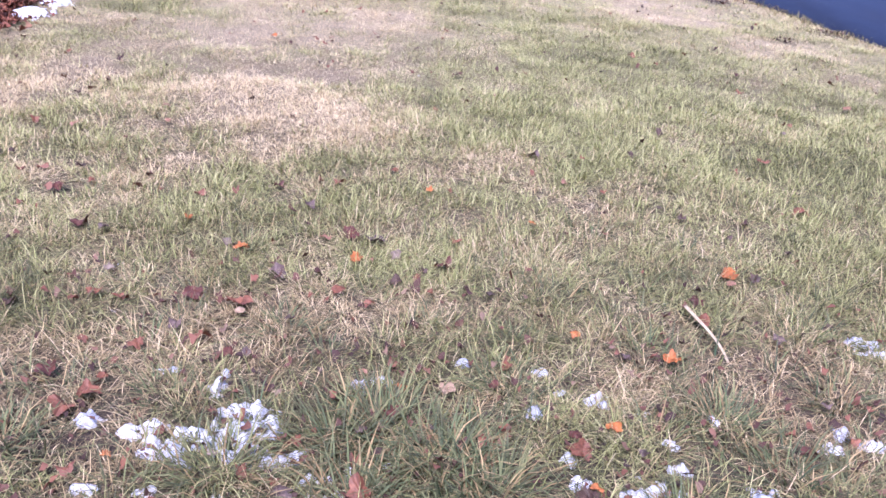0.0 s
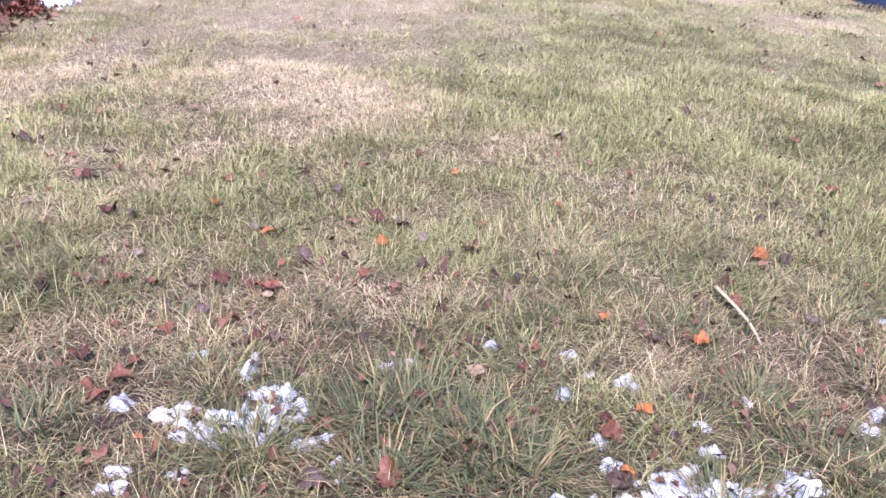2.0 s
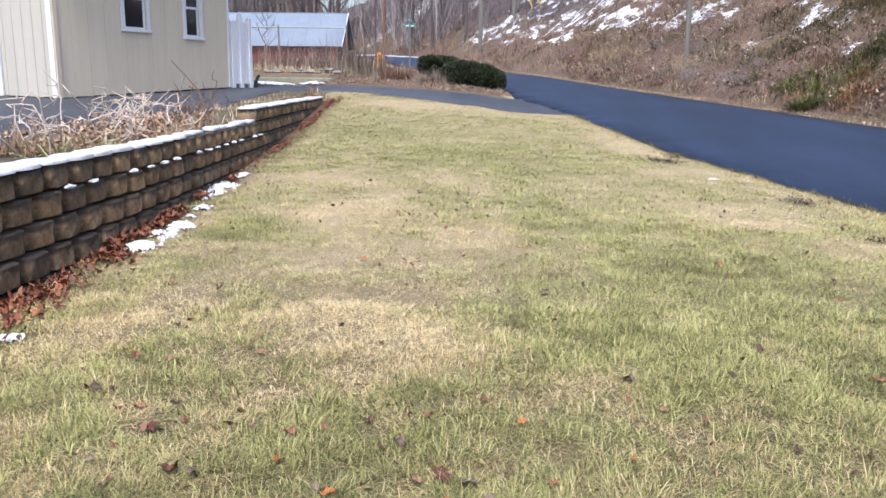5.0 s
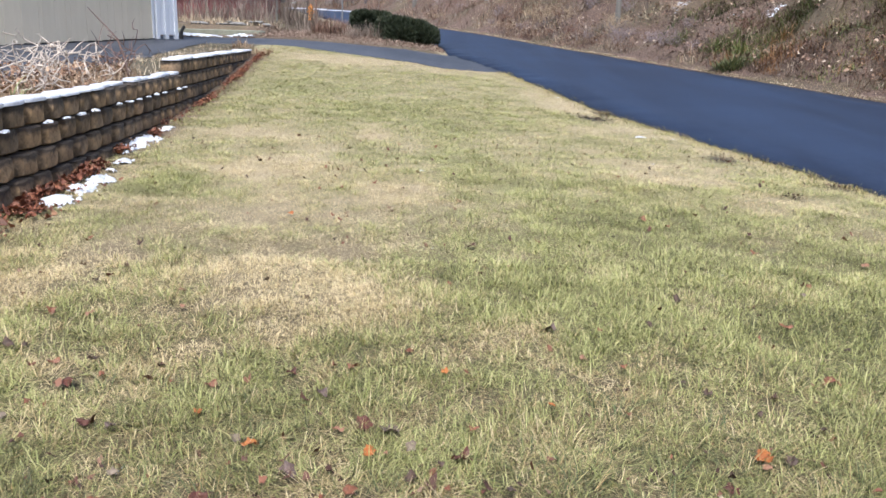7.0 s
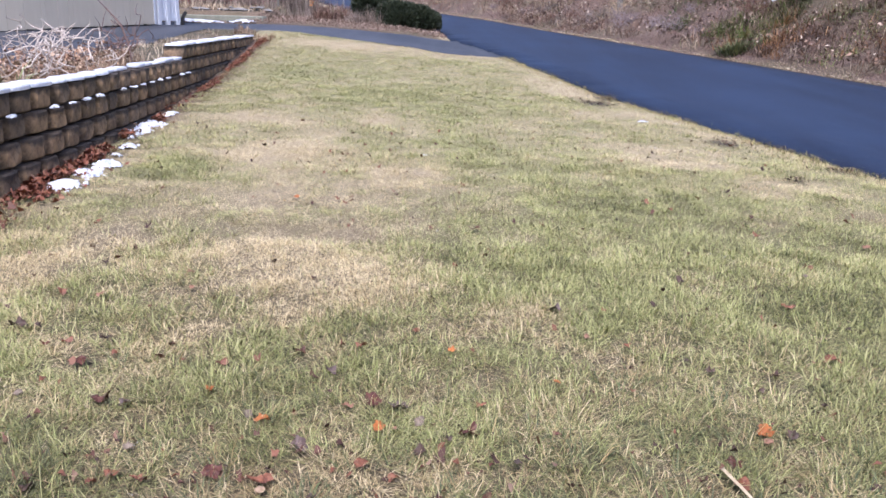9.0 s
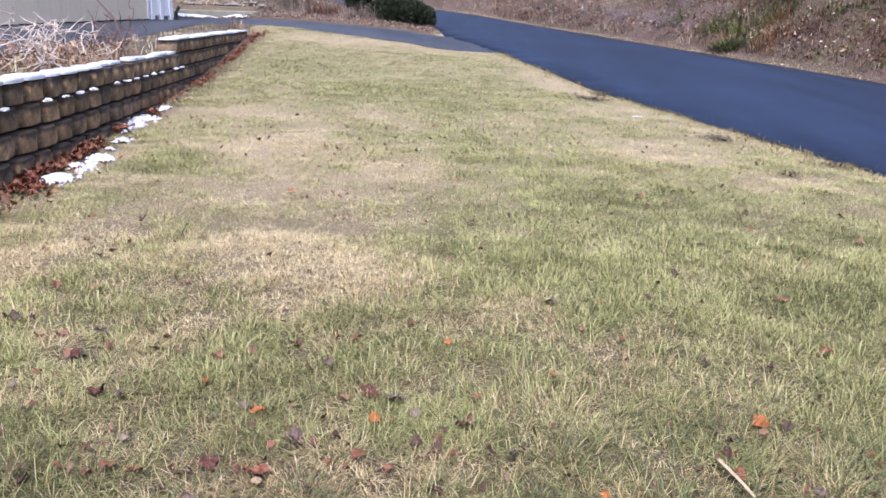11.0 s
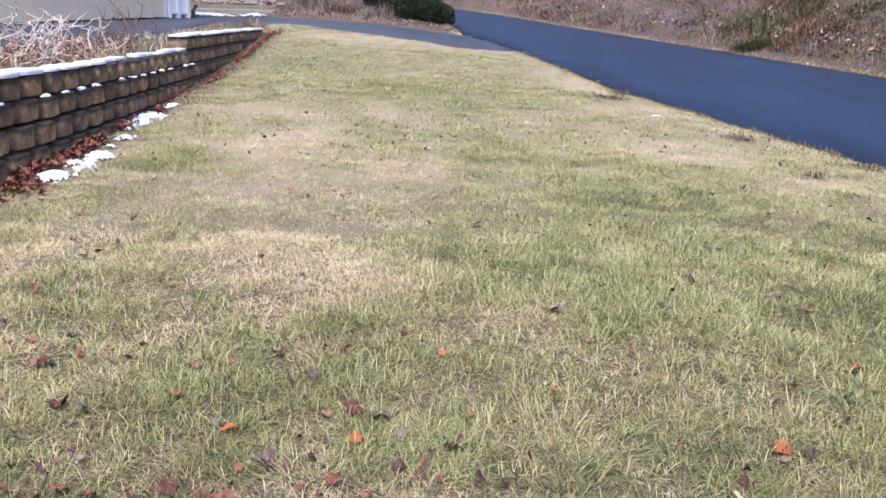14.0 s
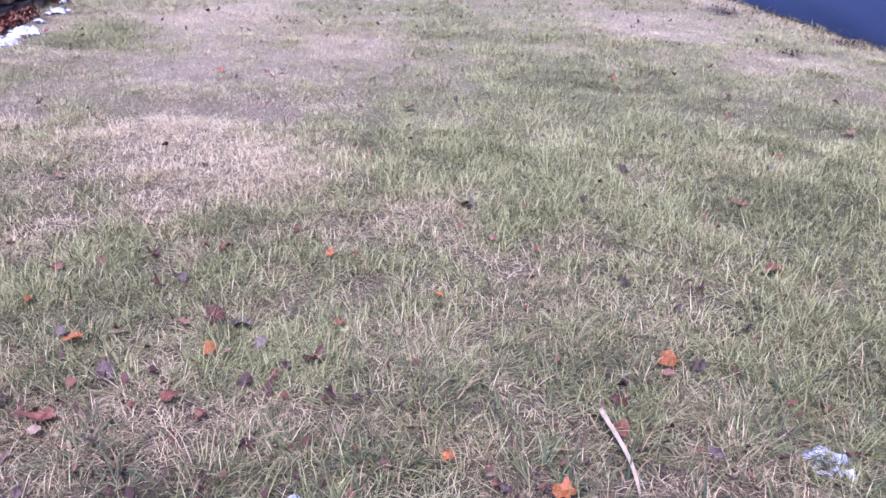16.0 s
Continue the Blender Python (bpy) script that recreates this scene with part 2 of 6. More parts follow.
def snow_material():
    m = Nodes("old_snow")
    n1, n2 = m.noise(60, 4, 0.7), m.noise(5, 3, 0.6)
    col = m.ramp(m.math("ADD", m.math("MULTIPLY", n2, 0.5), m.math("MULTIPLY", n1, 0.5)), (0.36, (0.36, 0.40, 0.49)), (0.58, (0.66, 0.69, 0.76)))
    m.b.inputs["Subsurface Weight"].default_value = 0.15
    m.b.inputs["Subsurface Radius"].default_value = (0.02, 0.025, 0.03)
    return m.done(col, 0.55, 0, n1, 0.5, 0.006)


M_GROUND = ground_material()
M_GRASS = blade_material("winter_grass", ((0.070, 0.045, 0.020), (0.50, 0.380, 0.195), (0.75, 0.625, 0.405)), ((0.018, 0.036, 0.009), (0.200, 0.246, 0.063), (0.41, 0.445, 0.172)))
M_TUFT = blade_material("coarse_grass", ((0.15, 0.10, 0.045), (0.33, 0.235, 0.11), (0.52, 0.39, 0.20)), ((0.022, 0.055, 0.03), (0.055, 0.105, 0.048), (0.15, 0.20, 0.075)))
M_WEED = blade_material("dead_weeds", ((0.034, 0.022, 0.018), (0.14, 0.095, 0.075), (0.40, 0.32, 0.26)), ((0.05, 0.09, 0.02), (0.115, 0.165, 0.04), (0.22, 0.26, 0.075)))
M_LITTER = litter_leaf_material()
# the sky's blue reflection is put into this asphalt's base colours
M_ROAD = asphalt_material("fresh_asphalt", (0.004, 0.009, 0.024), (0.010, 0.0205, 0.052), (0.0155, 0.031, 0.073))
M_DRIVE = asphalt_material("worn_asphalt", (0.018, 0.022, 0.031), (0.046, 0.053, 0.070), (0.066, 0.072, 0.09))
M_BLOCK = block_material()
M_SNOW = snow_material()
# same siding twice: front toned down for sun, side lifted for shade
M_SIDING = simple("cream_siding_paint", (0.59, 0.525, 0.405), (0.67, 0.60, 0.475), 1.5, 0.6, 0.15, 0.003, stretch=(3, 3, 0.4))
M_SIDING_FRONT = simple("front_siding_sun_tone", (0.42, 0.41, 0.365), (0.50, 0.485, 0.435), 1.5, 0.6, 0.15, 0.003, stretch=(3, 3, 0.4))
M_TRIM = simple("white_trim_paint", (0.64, 0.67, 0.72), (0.74, 0.76, 0.80), 2.0, 0.5, 0.1, 0.002)
M_VINYL = simple("white_vinyl", (0.78, 0.80, 0.84), (0.85, 0.87, 0.90), 1.0, 0.4, 0.05, 0.002)
M_DARK = simple("dark_foundation", (0.02, 0.02, 0.022), (0.05, 0.05, 0.052), 6, 0.9)
M_SHINGLE = simple("dark_shingle", (0.05, 0.05, 0.05), (0.10, 0.095, 0.09), 12, 0.9)
M_RED = simple("barn_red_boards", (0.13, 0.024, 0.027), (0.21, 0.042, 0.045), 3, 0.8, 0.3, 0.005, stretch=(6, 6, 0.5))
M_METAL = simple("pale_metal_roofing", (0.125, 0.17, 0.24), (0.19, 0.24, 0.315), 1.2, 0.75, 0.1, 0.003)
M_GALV = simple("galvanised_steel", (0.16, 0.17, 0.18), (0.30, 0.31, 0.32), 6, 0.5, 0.1, 0.002, metal=0.5)
M_POLE = simple("weathered_pole_wood", (0.11, 0.105, 0.095), (0.20, 0.19, 0.175), 3, 0.9, 0.5, 0.01, stretch=(8, 8, 0.4))
M_POLE_RED = simple("brown_pole_wood", (0.13, 0.065, 0.045), (0.24, 0.13, 0.09), 3, 0.9, 0.5, 0.01, stretch=(8, 8, 0.4))
# bark greyed towards purple, with distance haze included in the colour
M_BARK = simple("haze_greyed_bark", (0.045, 0.039, 0.042), (0.13, 0.112, 0.115), 5, 0.95, 0.6, 0.02, stretch=(4, 4, 0.6))
M_CANE = simple("bleached_canes", (0.34, 0.285, 0.24), (0.70, 0.62, 0.55), 20, 0.75, 0.3, 0.003)
M_CANE_DARK = simple("purple_canes", (0.10, 0.06, 0.055), (0.20, 0.13, 0.11), 20, 0.75, 0.3, 0.003)
M_HYDRANT = simple("hydrant_paint", (0.75, 0.26, 0.03), (0.85, 0.36, 0.04), 8, 0.45, 0.1)
M_GREEN_SIGN = simple("green_sign_sheet", (0.05, 0.30, 0.26), (0.08, 0.38, 0.33), 3, 0.4, 0.05)
M_WHITE_SIGN = simple("white_sign_sheet", (0.8, 0.8, 0.8), (0.86, 0.86, 0.86), 3, 0.4, 0.05)
M_CONCRETE = simple("mossy_concrete", (0.18, 0.195, 0.155), (0.28, 0.29, 0.24), 5, 0.9, 0.4)
M_STONE = simple("grey_fieldstone", (0.13, 0.13, 0.125), (0.27, 0.26, 0.25), 6, 0.9, 0.5, 0.01)
M_YELLOW = simple("yellow_guy_guard", (0.45, 0.33, 0.08), (0.55, 0.42, 0.12), 6, 0.6, 0.1)


def glass_material():
    m = Nodes("window_glass")
    m.b.inputs["Base Color"].default_value = (0.02, 0.022, 0.028, 1)
    m.b.inputs["Roughness"].default_value = 0.05
    m.b.inputs["Specular IOR Level"].default_value = 0.6
    return m.mat


M_GLASS = glass_material()


def shrub_material():
    m = Nodes("yew_needles")
    r = m.attr("rnd")
    return m.done(m.ramp(r, (0.0, (0.010, 0.017, 0.010)), (0.6, (0.030, 0.043, 0.021)), (1.0, (0.075, 0.082, 0.038))), 0.6)


M_YEW = shrub_material()

# ---- lie of the land ----
WALL_Y, WALL_X = (-20, 6.5, 10.4, 12.0, 17.4, 40), (-2.92, -2.92, -3.12, -3.22, -3.6, -3.6)
LAWN_Y, LAWN_Z = (-30, 0, 5, 9, 12, 17, 18.5, 22.5, 30, 45, 60, 140), (-0.9, 0, 0.15, 0.31, 0.47, 0.78, 0.95, 1.12, 1.5, 2.0, 3.6, 40.0)
LOT_Y, LOT_Z = (-30, 9, 11, 15.5, 20, 23, 30, 45, 60, 140), (0.80, 0.82, 0.92, 1.02, 1.2, 1.27, 1.55, 2.0, 3.6, 40.0)
EDGE_L = np.array([(16, -40, -1.0), (6.1, 0, 0.0), (4.10, 6.86, 0.19), (2.66, 12.3, 0.43), (1.6, 18, 0.79), (0.62, 22.5, 1.0), (0.25, 27.5, 1.22), (-1.4, 33, 1.52), (-4.2, 40, 2.0), (-7.5, 50, 2.65), (-11, 62, 3.2), (-20, 90, 3.9), (-64, 175, 6.0)])
EDGE_R = np.array([(21, -40, -0.9), (10.5, 0, 0.1), (8.9, 6.9, 0.33), (7.6, 12.4, 0.56), (6.25, 18, 0.81), (5.1, 22.7, 1.02), (3.9, 27.7, 1.24), (2.4, 34, 1.55), (0.3, 40, 1.85), (-2.2, 50, 2.5), (-5, 62, 3.1), (-13, 90, 3.9), (-55, 180, 6.0)])


def wall_x(y):
    return np.interp(y, WALL_Y, WALL_X)


def to_edge(edge, x, y):
    """Signed distance to an edge of the road (right of it positive) and the height of the nearest place on it."""
    best, side, height = np.full(x.shape, 1e9), np.zeros(x.shape), np.zeros(x.shape)
    for (ax, ay, az), (bx, by, bz) in zip(edge[:-1], edge[1:]):
        dx, dy = bx - ax, by - ay
        t = np.clip(((x - ax) * dx + (y - ay) * dy) / (dx * dx + dy * dy), 0, 1)
        d = np.hypot(x - ax - t * dx, y - ay - t * dy)
        s = np.sign((x - ax) * dy - (y - ay) * dx)
        near = d < best
        best, side, height = np.where(near, d, best), np.where(near, s, side), np.where(near, az + t * (bz - az), height)
    return best * side, height


def land(x, y, bumps=True):
    """Height of the ground, and its distances from both edges of the road."""
    x, y = np.asarray(x, float), np.asarray(y, float)
    dl, zl = to_edge(EDGE_L, x, y)
    dr, zr = to_edge(EDGE_R, x, y)
    cross = np.interp(y, (0, 10, 13, 18, 24, 40), (0, 0.012, 0.014, 0.05, 0.045, 0.0))
    lawn = np.interp(y, LAWN_Y, LAWN_Z) - cross * np.clip(x + 0.8 * smooth(14, 18, y), -8, 5)
    lot = np.interp(y, LOT_Y, LOT_Z)
    u = x - wall_x(y)
    wide = smooth(17.6, 19.8, y) * 3.0
    left = 1 - smooth(-0.20 - wide * 0.7, -0.12 + wide, u)
    z = lawn * (1 - left) + lot * left
    z = z + 0.24 * smooth(24.15, 24.6, y + 0.25 * (x + 4.75)) * smooth(-4.7, -5.1, x) * (1 - smooth(33, 42, y))
    if bumps:
        z = z + (fbm(x, y, 0.5, 3, 2) - 0.5) * 0.03 * (1 - left)
    verge = np.clip(1 + dl / 1.2, 0, 1)
    z = np.where(dl < 0, z * (1 - verge) + (zl - 0.025) * verge, z)
    road = zl + (zr - zl) * np.clip(dl / (np.abs(dl) + np.abs(dr) + 1e-6), 0, 1)
    z = np.where((dl >= 0) & (dr <= 0), road, z)
    rise = np.interp(dr, (0, 0.25, 1.5, 4, 12, 20, 60, 150), (0.03, 0.07, 0.6, 2.2, 7.6, 11.0, 20, 30))
    if bumps:
        rise = rise + smooth(0.3, 2.5, dr) * ((fbm(x, y, 2.2, 11, 4) - 0.5) * 1.1 + (vnoise(x, y, 0.45, 19) - 0.5) * 0.25)
    z = np.where(dr > 0, zr + rise, z)
    return z, dl, dr


def spans(*pieces):
    out = [np.arange(a, b, s) for a, b, s in pieces]
    return np.concatenate(out + [[pieces[-1][1]]])


def ellipse_sum(x, y, rows):
    total = np.zeros(np.shape(x))
    for cx, cy, rx, ry, force in rows:
        d = ((x - cx) / rx) ** 2 + ((y - cy) / ry) ** 2
        total = np.maximum(total, force * np.exp(-0.8 * d * d))
    return total


# straw and green patches of the lawn: x, y, half width, half depth, strength
STRAW_PATCHES = [(-0.92, 4.22, 0.278, 0.503, 0.90), (-1.33, 7.28, 0.409, 0.545, 0.80), (-0.13, 6.32, 0.330, 0.360, 0.75), (-1.08, 5.55, 0.217, 0.569, 0.50), (-0.57, 9.23, 0.261, 0.243, 0.70), (-1.48, 8.88, 0.370, 0.383, 0.50), (0.66, 4.66, 0.140, 0.113, 0.60), (0.78, 2.97, 0.100, 0.168, 0.60), (2.34, 7.53, 0.553, 0.643, 0.50), (3.01, 6.32, 0.533, 0.437, 0.50), (2.26, 12.78, 0.650, 1.059, 0.40), (2.26, 10.23, 0.590, 0.531, 0.40), (1.75, 13.73, 0.500, 0.763, 0.30), (-1.54, 17.75, 2.216, 0.522, 0.55)]
STRAW_PATCHES += [(-1.90, 4.56, 0.159, 0.181, 0.50), (-1.13, 2.80, 0.097, 0.100, 0.50), (-0.90, 3.25, 0.082, 0.086, 0.40), (-0.44, 3.88, 0.320, 0.347, 0.35), (-1.33, 2.29, 0.069, 0.103, 0.50), (0.70, 2.29, 0.105, 0.145, 0.45), (-0.60, 4.83, 0.282, 0.443, 0.35), (0.84, 2.10, 0.109, 0.079, 0.45), (-1.95, 4.14, 0.260, 0.483, 0.30), (-1.74, 3.34, 0.143, 0.132, 0.30), (-2.08, 9.08, 0.373, 0.407, 0.35), (3.11, 5.59, 0.260, 0.222, 0.60), (0.63, 17.17, 0.730, 0.565, 0.40)]
STRAW_PATCHES += [(1.15, 1.74, 0.45, 0.26, 0.85), (-1.02, 1.6, 0.15, 0.3, 0.8), (-0.3, 1.98, 0.5, 0.10, 0.5), (0.72, 1.66, 0.16, 0.12, 0.6), (0.35, 2.0, 0.3, 0.1, 0.4)]
GREEN_PATCHES = [(-2.09, 6.52, 0.27, 0.33, 1.9), (0.52, 7.18, 0.242, 0.433, 0.60), (1.49, 5.31, 0.495, 0.926, 0.55), (0.78, 4.15, 0.286, 0.486, 0.50), (0.37, 3.79, 0.106, 0.210, 0.60), (1.85, 3.71, 0.352, 0.322, 0.60), (2.31, 3.71, 0.142, 0.257, 0.60), (-0.89, 2.80, 0.076, 0.123, 0.70), (-2.18, 5.33, 0.262, 0.245, 0.45), (-0.77, 11.33, 0.741, 1.202, 0.50), (-1.91, 13.37, 1.060, 0.762, 0.50), (0.02, 10.00, 0.540, 0.657, 0.40), (-0.46, 2.26, 0.163, 0.173, 0.40), (-0.05, 2.24, 0.164, 0.136, 0.40)]
GREEN_PATCHES += [(-1.18, 2.12, 0.097, 0.103, 0.60), (1.03, 2.32, 0.135, 0.143, 0.40), (-0.72, 7.96, 0.338, 0.385, 0.40), (0.29, 7.96, 0.478, 0.386, 0.40), (1.26, 3.97, 0.155, 0.128, 0.60), (2.41, 6.07, 0.284, 0.378, 0.40), (1.51, 2.80, 0.209, 0.149, 0.40), (0.34, 2.98, 0.187, 0.160, 0.35), (1.74, 4.65, 0.221, 0.274, 0.35)]


def greenness(x, y):
    x, y = np.asarray(x, float), np.asarray(y, float)
    wx, wy = x + (fbm(x, y, 0.45, 35, 3) - 0.5) * 0.34, y + (fbm(x, y, 0.5, 37, 3) - 0.5) * 0.5
    g = 0.53 + (fbm(x, y, 0.9, 31, 3) - 0.5) * 0.34 + (vnoise(x, y, 0.11, 41) - 0.5) * 0.55 + (vnoise(x, y, 0.3, 43) - 0.5) * 0.42
    g = g + 0.6 * ellipse_sum(wx, wy, GREEN_PATCHES) - 0.8 * ellipse_sum(wx, wy, STRAW_PATCHES)
    dl, _ = to_edge(EDGE_L, x, y)
    g = g - 0.33 * smooth(-1.1, -0.1, dl) + 0.15 * smooth(0.2, 0.9, x) * smooth(8, 6, y) + 0.05 * smooth(6, 9, y) * smooth(17, 15, y)
    g = g - 0.12 * smooth(2.1, 1.7, y) - 0.16 * smooth(0.3, -0.6, x) * smooth(2.8, 3.6, y) * smooth(11, 8, y)
    return np.clip(g, 0.03, 0.95)


SNOW_SPOTS = [(7.7, 24.9, 0.4, 0.9, 1.0), (9.1, 24.0, 0.6, 0.6, 1.0), (8.05, 21.75, 0.3, 0.25, 1.0), (8.7, 20.6, 0.35, 0.3, 1.0), (9.3, 22.6, 0.3, 0.25, 0.9)]


def bank_snow(x, y, dr):
    """Old snow lying in streaks along the bank, and a few spots lower down."""
    low = np.interp(y, (20, 25, 27.5, 32, 37, 42, 60), (9, 4.6, 3.6, 3.4, 3.2, 2.2, 1.8))
    band = smooth(0.40, 0.58, fbm(dr * 3.4 + 0.6 * y, y * 0.8, 1.2, 77, 4)) * (0.62 + 0.5 * vnoise(x, y, 0.35, 79))
    snow = band * smooth(-0.35, 0.5, dr - low) * (1 - smooth(9, 15, dr)) * (1 - smooth(56, 68, y)) * smooth(20, 22, y)
    return np.maximum(snow, ellipse_sum(x, y, SNOW_SPOTS) * (0.55 + 0.6 * vnoise(x, y, 0.25, 78)))


BARE_SPOTS = [(3.18, 8.5, 0.16, 0.2, 1.0), (2.36, 11.28, 0.26, 0.3, 1.0), (3.17, 6.66, 0.1, 0.08, 0.9), (3.82, 7.18, 0.12, 0.12, 1.0), (2.62, 11.9, 0.12, 0.3, 1.0)]


def build_ground():
    us = spans((-140, -40, 10), (-40, -26, 1.0), (-26, -12, 0.5), (-12, -4.5, 0.3), (-4.5, -3.2, 0.1), (-3.2, -2.98, 0.025), (-2.98, 4.5, 0.11), (4.5, 26, 0.28), (26, 60, 1.2), (60, 180, 10))
    ys = spans((-60, -10, 5), (-10, -6, 0.5), (-6, 0, 0.16), (0, 20, 0.12), (20, 50, 0.28), (50, 96, 0.6), (96, 160, 6))
    u, y = np.meshgrid(us, ys)
    x = u + (wall_x(y) + 2.92)
    z, dl, dr = land(x, y)
    on_road = (dl > -0.01) & (dr < -0.06)
    z = np.where(on_road, z - 0.07, z)
    asphalt = paved(x, y)
    z = np.where(asphalt & ~on_road, z - 0.05, z)
    verts = np.stack([x, y, z], -1).reshape(-1, 3)
    ny, nx = x.shape
    i = (np.arange(ny - 1)[:, None] * nx + np.arange(nx - 1)[None]).ravel()
    quads = np.stack([i, i + 1, i + nx + 1, i + nx], -1)
    uw = x - wall_x(y)
    green = greenness(x, y) * np.interp(y, (-1, 1, 1.5, 4, 8), (0.75, 0.5, 0.35, 0.75, 1.0))
    litter = np.maximum(smooth(-0.5, -0.1, dr), ((y > 22.3) & (dl < -0.3)) * np.where(y > 29, 1.0, 0.85))
    litter = np.maximum(litter, (1 - smooth(0.1, 0.35, np.abs(uw - 0.05))) * (y < 17.6) * 0.9)
    soil = (1 - smooth(-0.25, -0.15, uw)) * (y < 19) * 0.8
    soil = np.maximum(soil, ellipse_sum(x, y, BARE_SPOTS))
    soil = np.maximum(soil, smooth(2.2, 1.5, y) * smooth(0.3, 1.1, y) * smooth(-2.2, -1.5, x) * smooth(2.5, 1.8, x) * (0.6 + 0.45 * smooth(0.38, 0.6, fbm(x, y, 0.22, 57, 3))) * (uw > 0.2))
    snow = bank_snow(x, y, dr)
    snow = np.maximum(snow, smooth(0.58, 0.7, fbm(x, y, 3.0, 91, 3)) * smooth(12, 20, dr) * 0.8)
    snow = np.maximum(snow, 0.75 * smooth(66, 76, y) * smooth(0.5, 2.5, dr) * smooth(0.5, 0.68, fbm(x, y, 7.0, 93, 3)))
    me = mesh_from("ground", verts, quads, [M_GROUND], [("green", green.ravel()), ("turf", (np.maximum(smooth(2.9, 7.5, y), 0.45 * smooth(0.9, 0.2, y)) * 0.9).ravel()), ("litter", litter.ravel()), ("soil", soil.ravel()), ("snow", snow.ravel()), ("forest", (smooth(36, 50, y) * np.maximum(smooth(2, 6, dr), smooth(2, 6, -dl))).ravel())], True)
    return tagged(new("ground", me), "winter lawn ground rising to a leaf-littered bank", "ground", kind="structure")


def paved(x, y):
    """Where the lot and its drive are asphalt."""
    u = x - wall_x(y)
    wob = (fbm(x, y, 0.9, 66, 2) - 0.5) * 0.35
    lot = (u < -1.35 + wob) & (x > -22) & (y > -12) & (y < 22.4)
    front = np.interp(x, (-6, -3.4, -2, -0.9, 0.25, 1.6), (18.6, 19.3, 18.9, 18.3, 17.7, 17.6)) + wob * 0.6
    back = np.interp(x, (-20, -4.6, 0.6, 1.0), (22.9, 22.9, 22.3, 22.3)) + wob * 0.5
    drive = (y > front) & (y < back) & (x > -22)
    dl, _ = to_edge(EDGE_L, x, y)
    return (lot | drive) & (dl < 0.25)


def build_paving():
    us, ys = np.concatenate([np.arange(-22, -6, 0.5), np.arange(-6, 2.2, 0.09)]), np.concatenate([np.arange(-12, 0, 0.3), np.arange(0, 23.4, 0.09)])
    x, y = np.meshgrid(us, ys)
    z, dl, dr = land(x, y, False)
    keep = paved(x, y)
    ny, nx = x.shape
    ok = keep[:-1, :-1] & keep[1:, :-1] & keep[:-1, 1:] & keep[1:, 1:]
    idx = np.arange(ny * nx).reshape(ny, nx)
    q = np.stack([idx[:-1, :-1], idx[:-1, 1:], idx[1:, 1:], idx[1:, :-1]], -1)[ok]
    z = z - 0.012
    used, inv = np.unique(q, return_inverse=True)
    verts = np.stack([x, y, z], -1).reshape(-1, 3)[used]
    me = mesh_from("driveway", verts, inv.reshape(-1, 4), [M_DRIVE], smooth_shade=True)
    tagged(new("driveway", me), "worn grey asphalt driveway and parking lot", "driveway", kind="structure")


def dense(edge, n=160):
    s = np.concatenate([[0], np.cumsum(np.hypot(*np.diff(edge[:, :2], axis=0).T))])
    t = np.linspace(0, 1, n)
    # stations tied to both edges by share of the way, eased with a spline through the corners
    k = np.linspace(0, 1, len(edge))
    out = []
    for c in range(3):
        out.append(np.interp(t, k, edge[:, c]))
    return np.stack(out, -1)


def build_road():
    a, b = dense(EDGE_L, 331), dense(EDGE_R, 331)
    rag = (vnoise(a[:, 1], a[:, 0], 0.35, 8) - 0.5) * 0.10
    a[:, 0] += rag
    rows = []
    n = 9
    for k in np.linspace(0, 1, n):
        p = a * (1 - k) + b * k
        p[:, 2] += 0.02 + 0.05 * (1 - (2 * k - 1) ** 2)
        rows.append(p)
    low_a, low_b = a.copy(), b.copy()
    low_a[:, 2] -= 0.12
    low_b[:, 2] -= 0.12
    grid = np.stack([low_a] + rows + [low_b], 1)
    m, w, _ = grid.shape
    i = (np.arange(m - 1)[:, None] * w + np.arange(w - 1)[None]).ravel()
    quads = np.stack([i, i + 1, i + w + 1, i + w], -1)
    me = mesh_from("road", grid.reshape(-1, 3), quads, [M_ROAD], smooth_shade=True)
    tagged(new("road", me), "freshly laid dark asphalt road without markings", "road", kind="structure")


build_ground()
build_paving()
build_road()


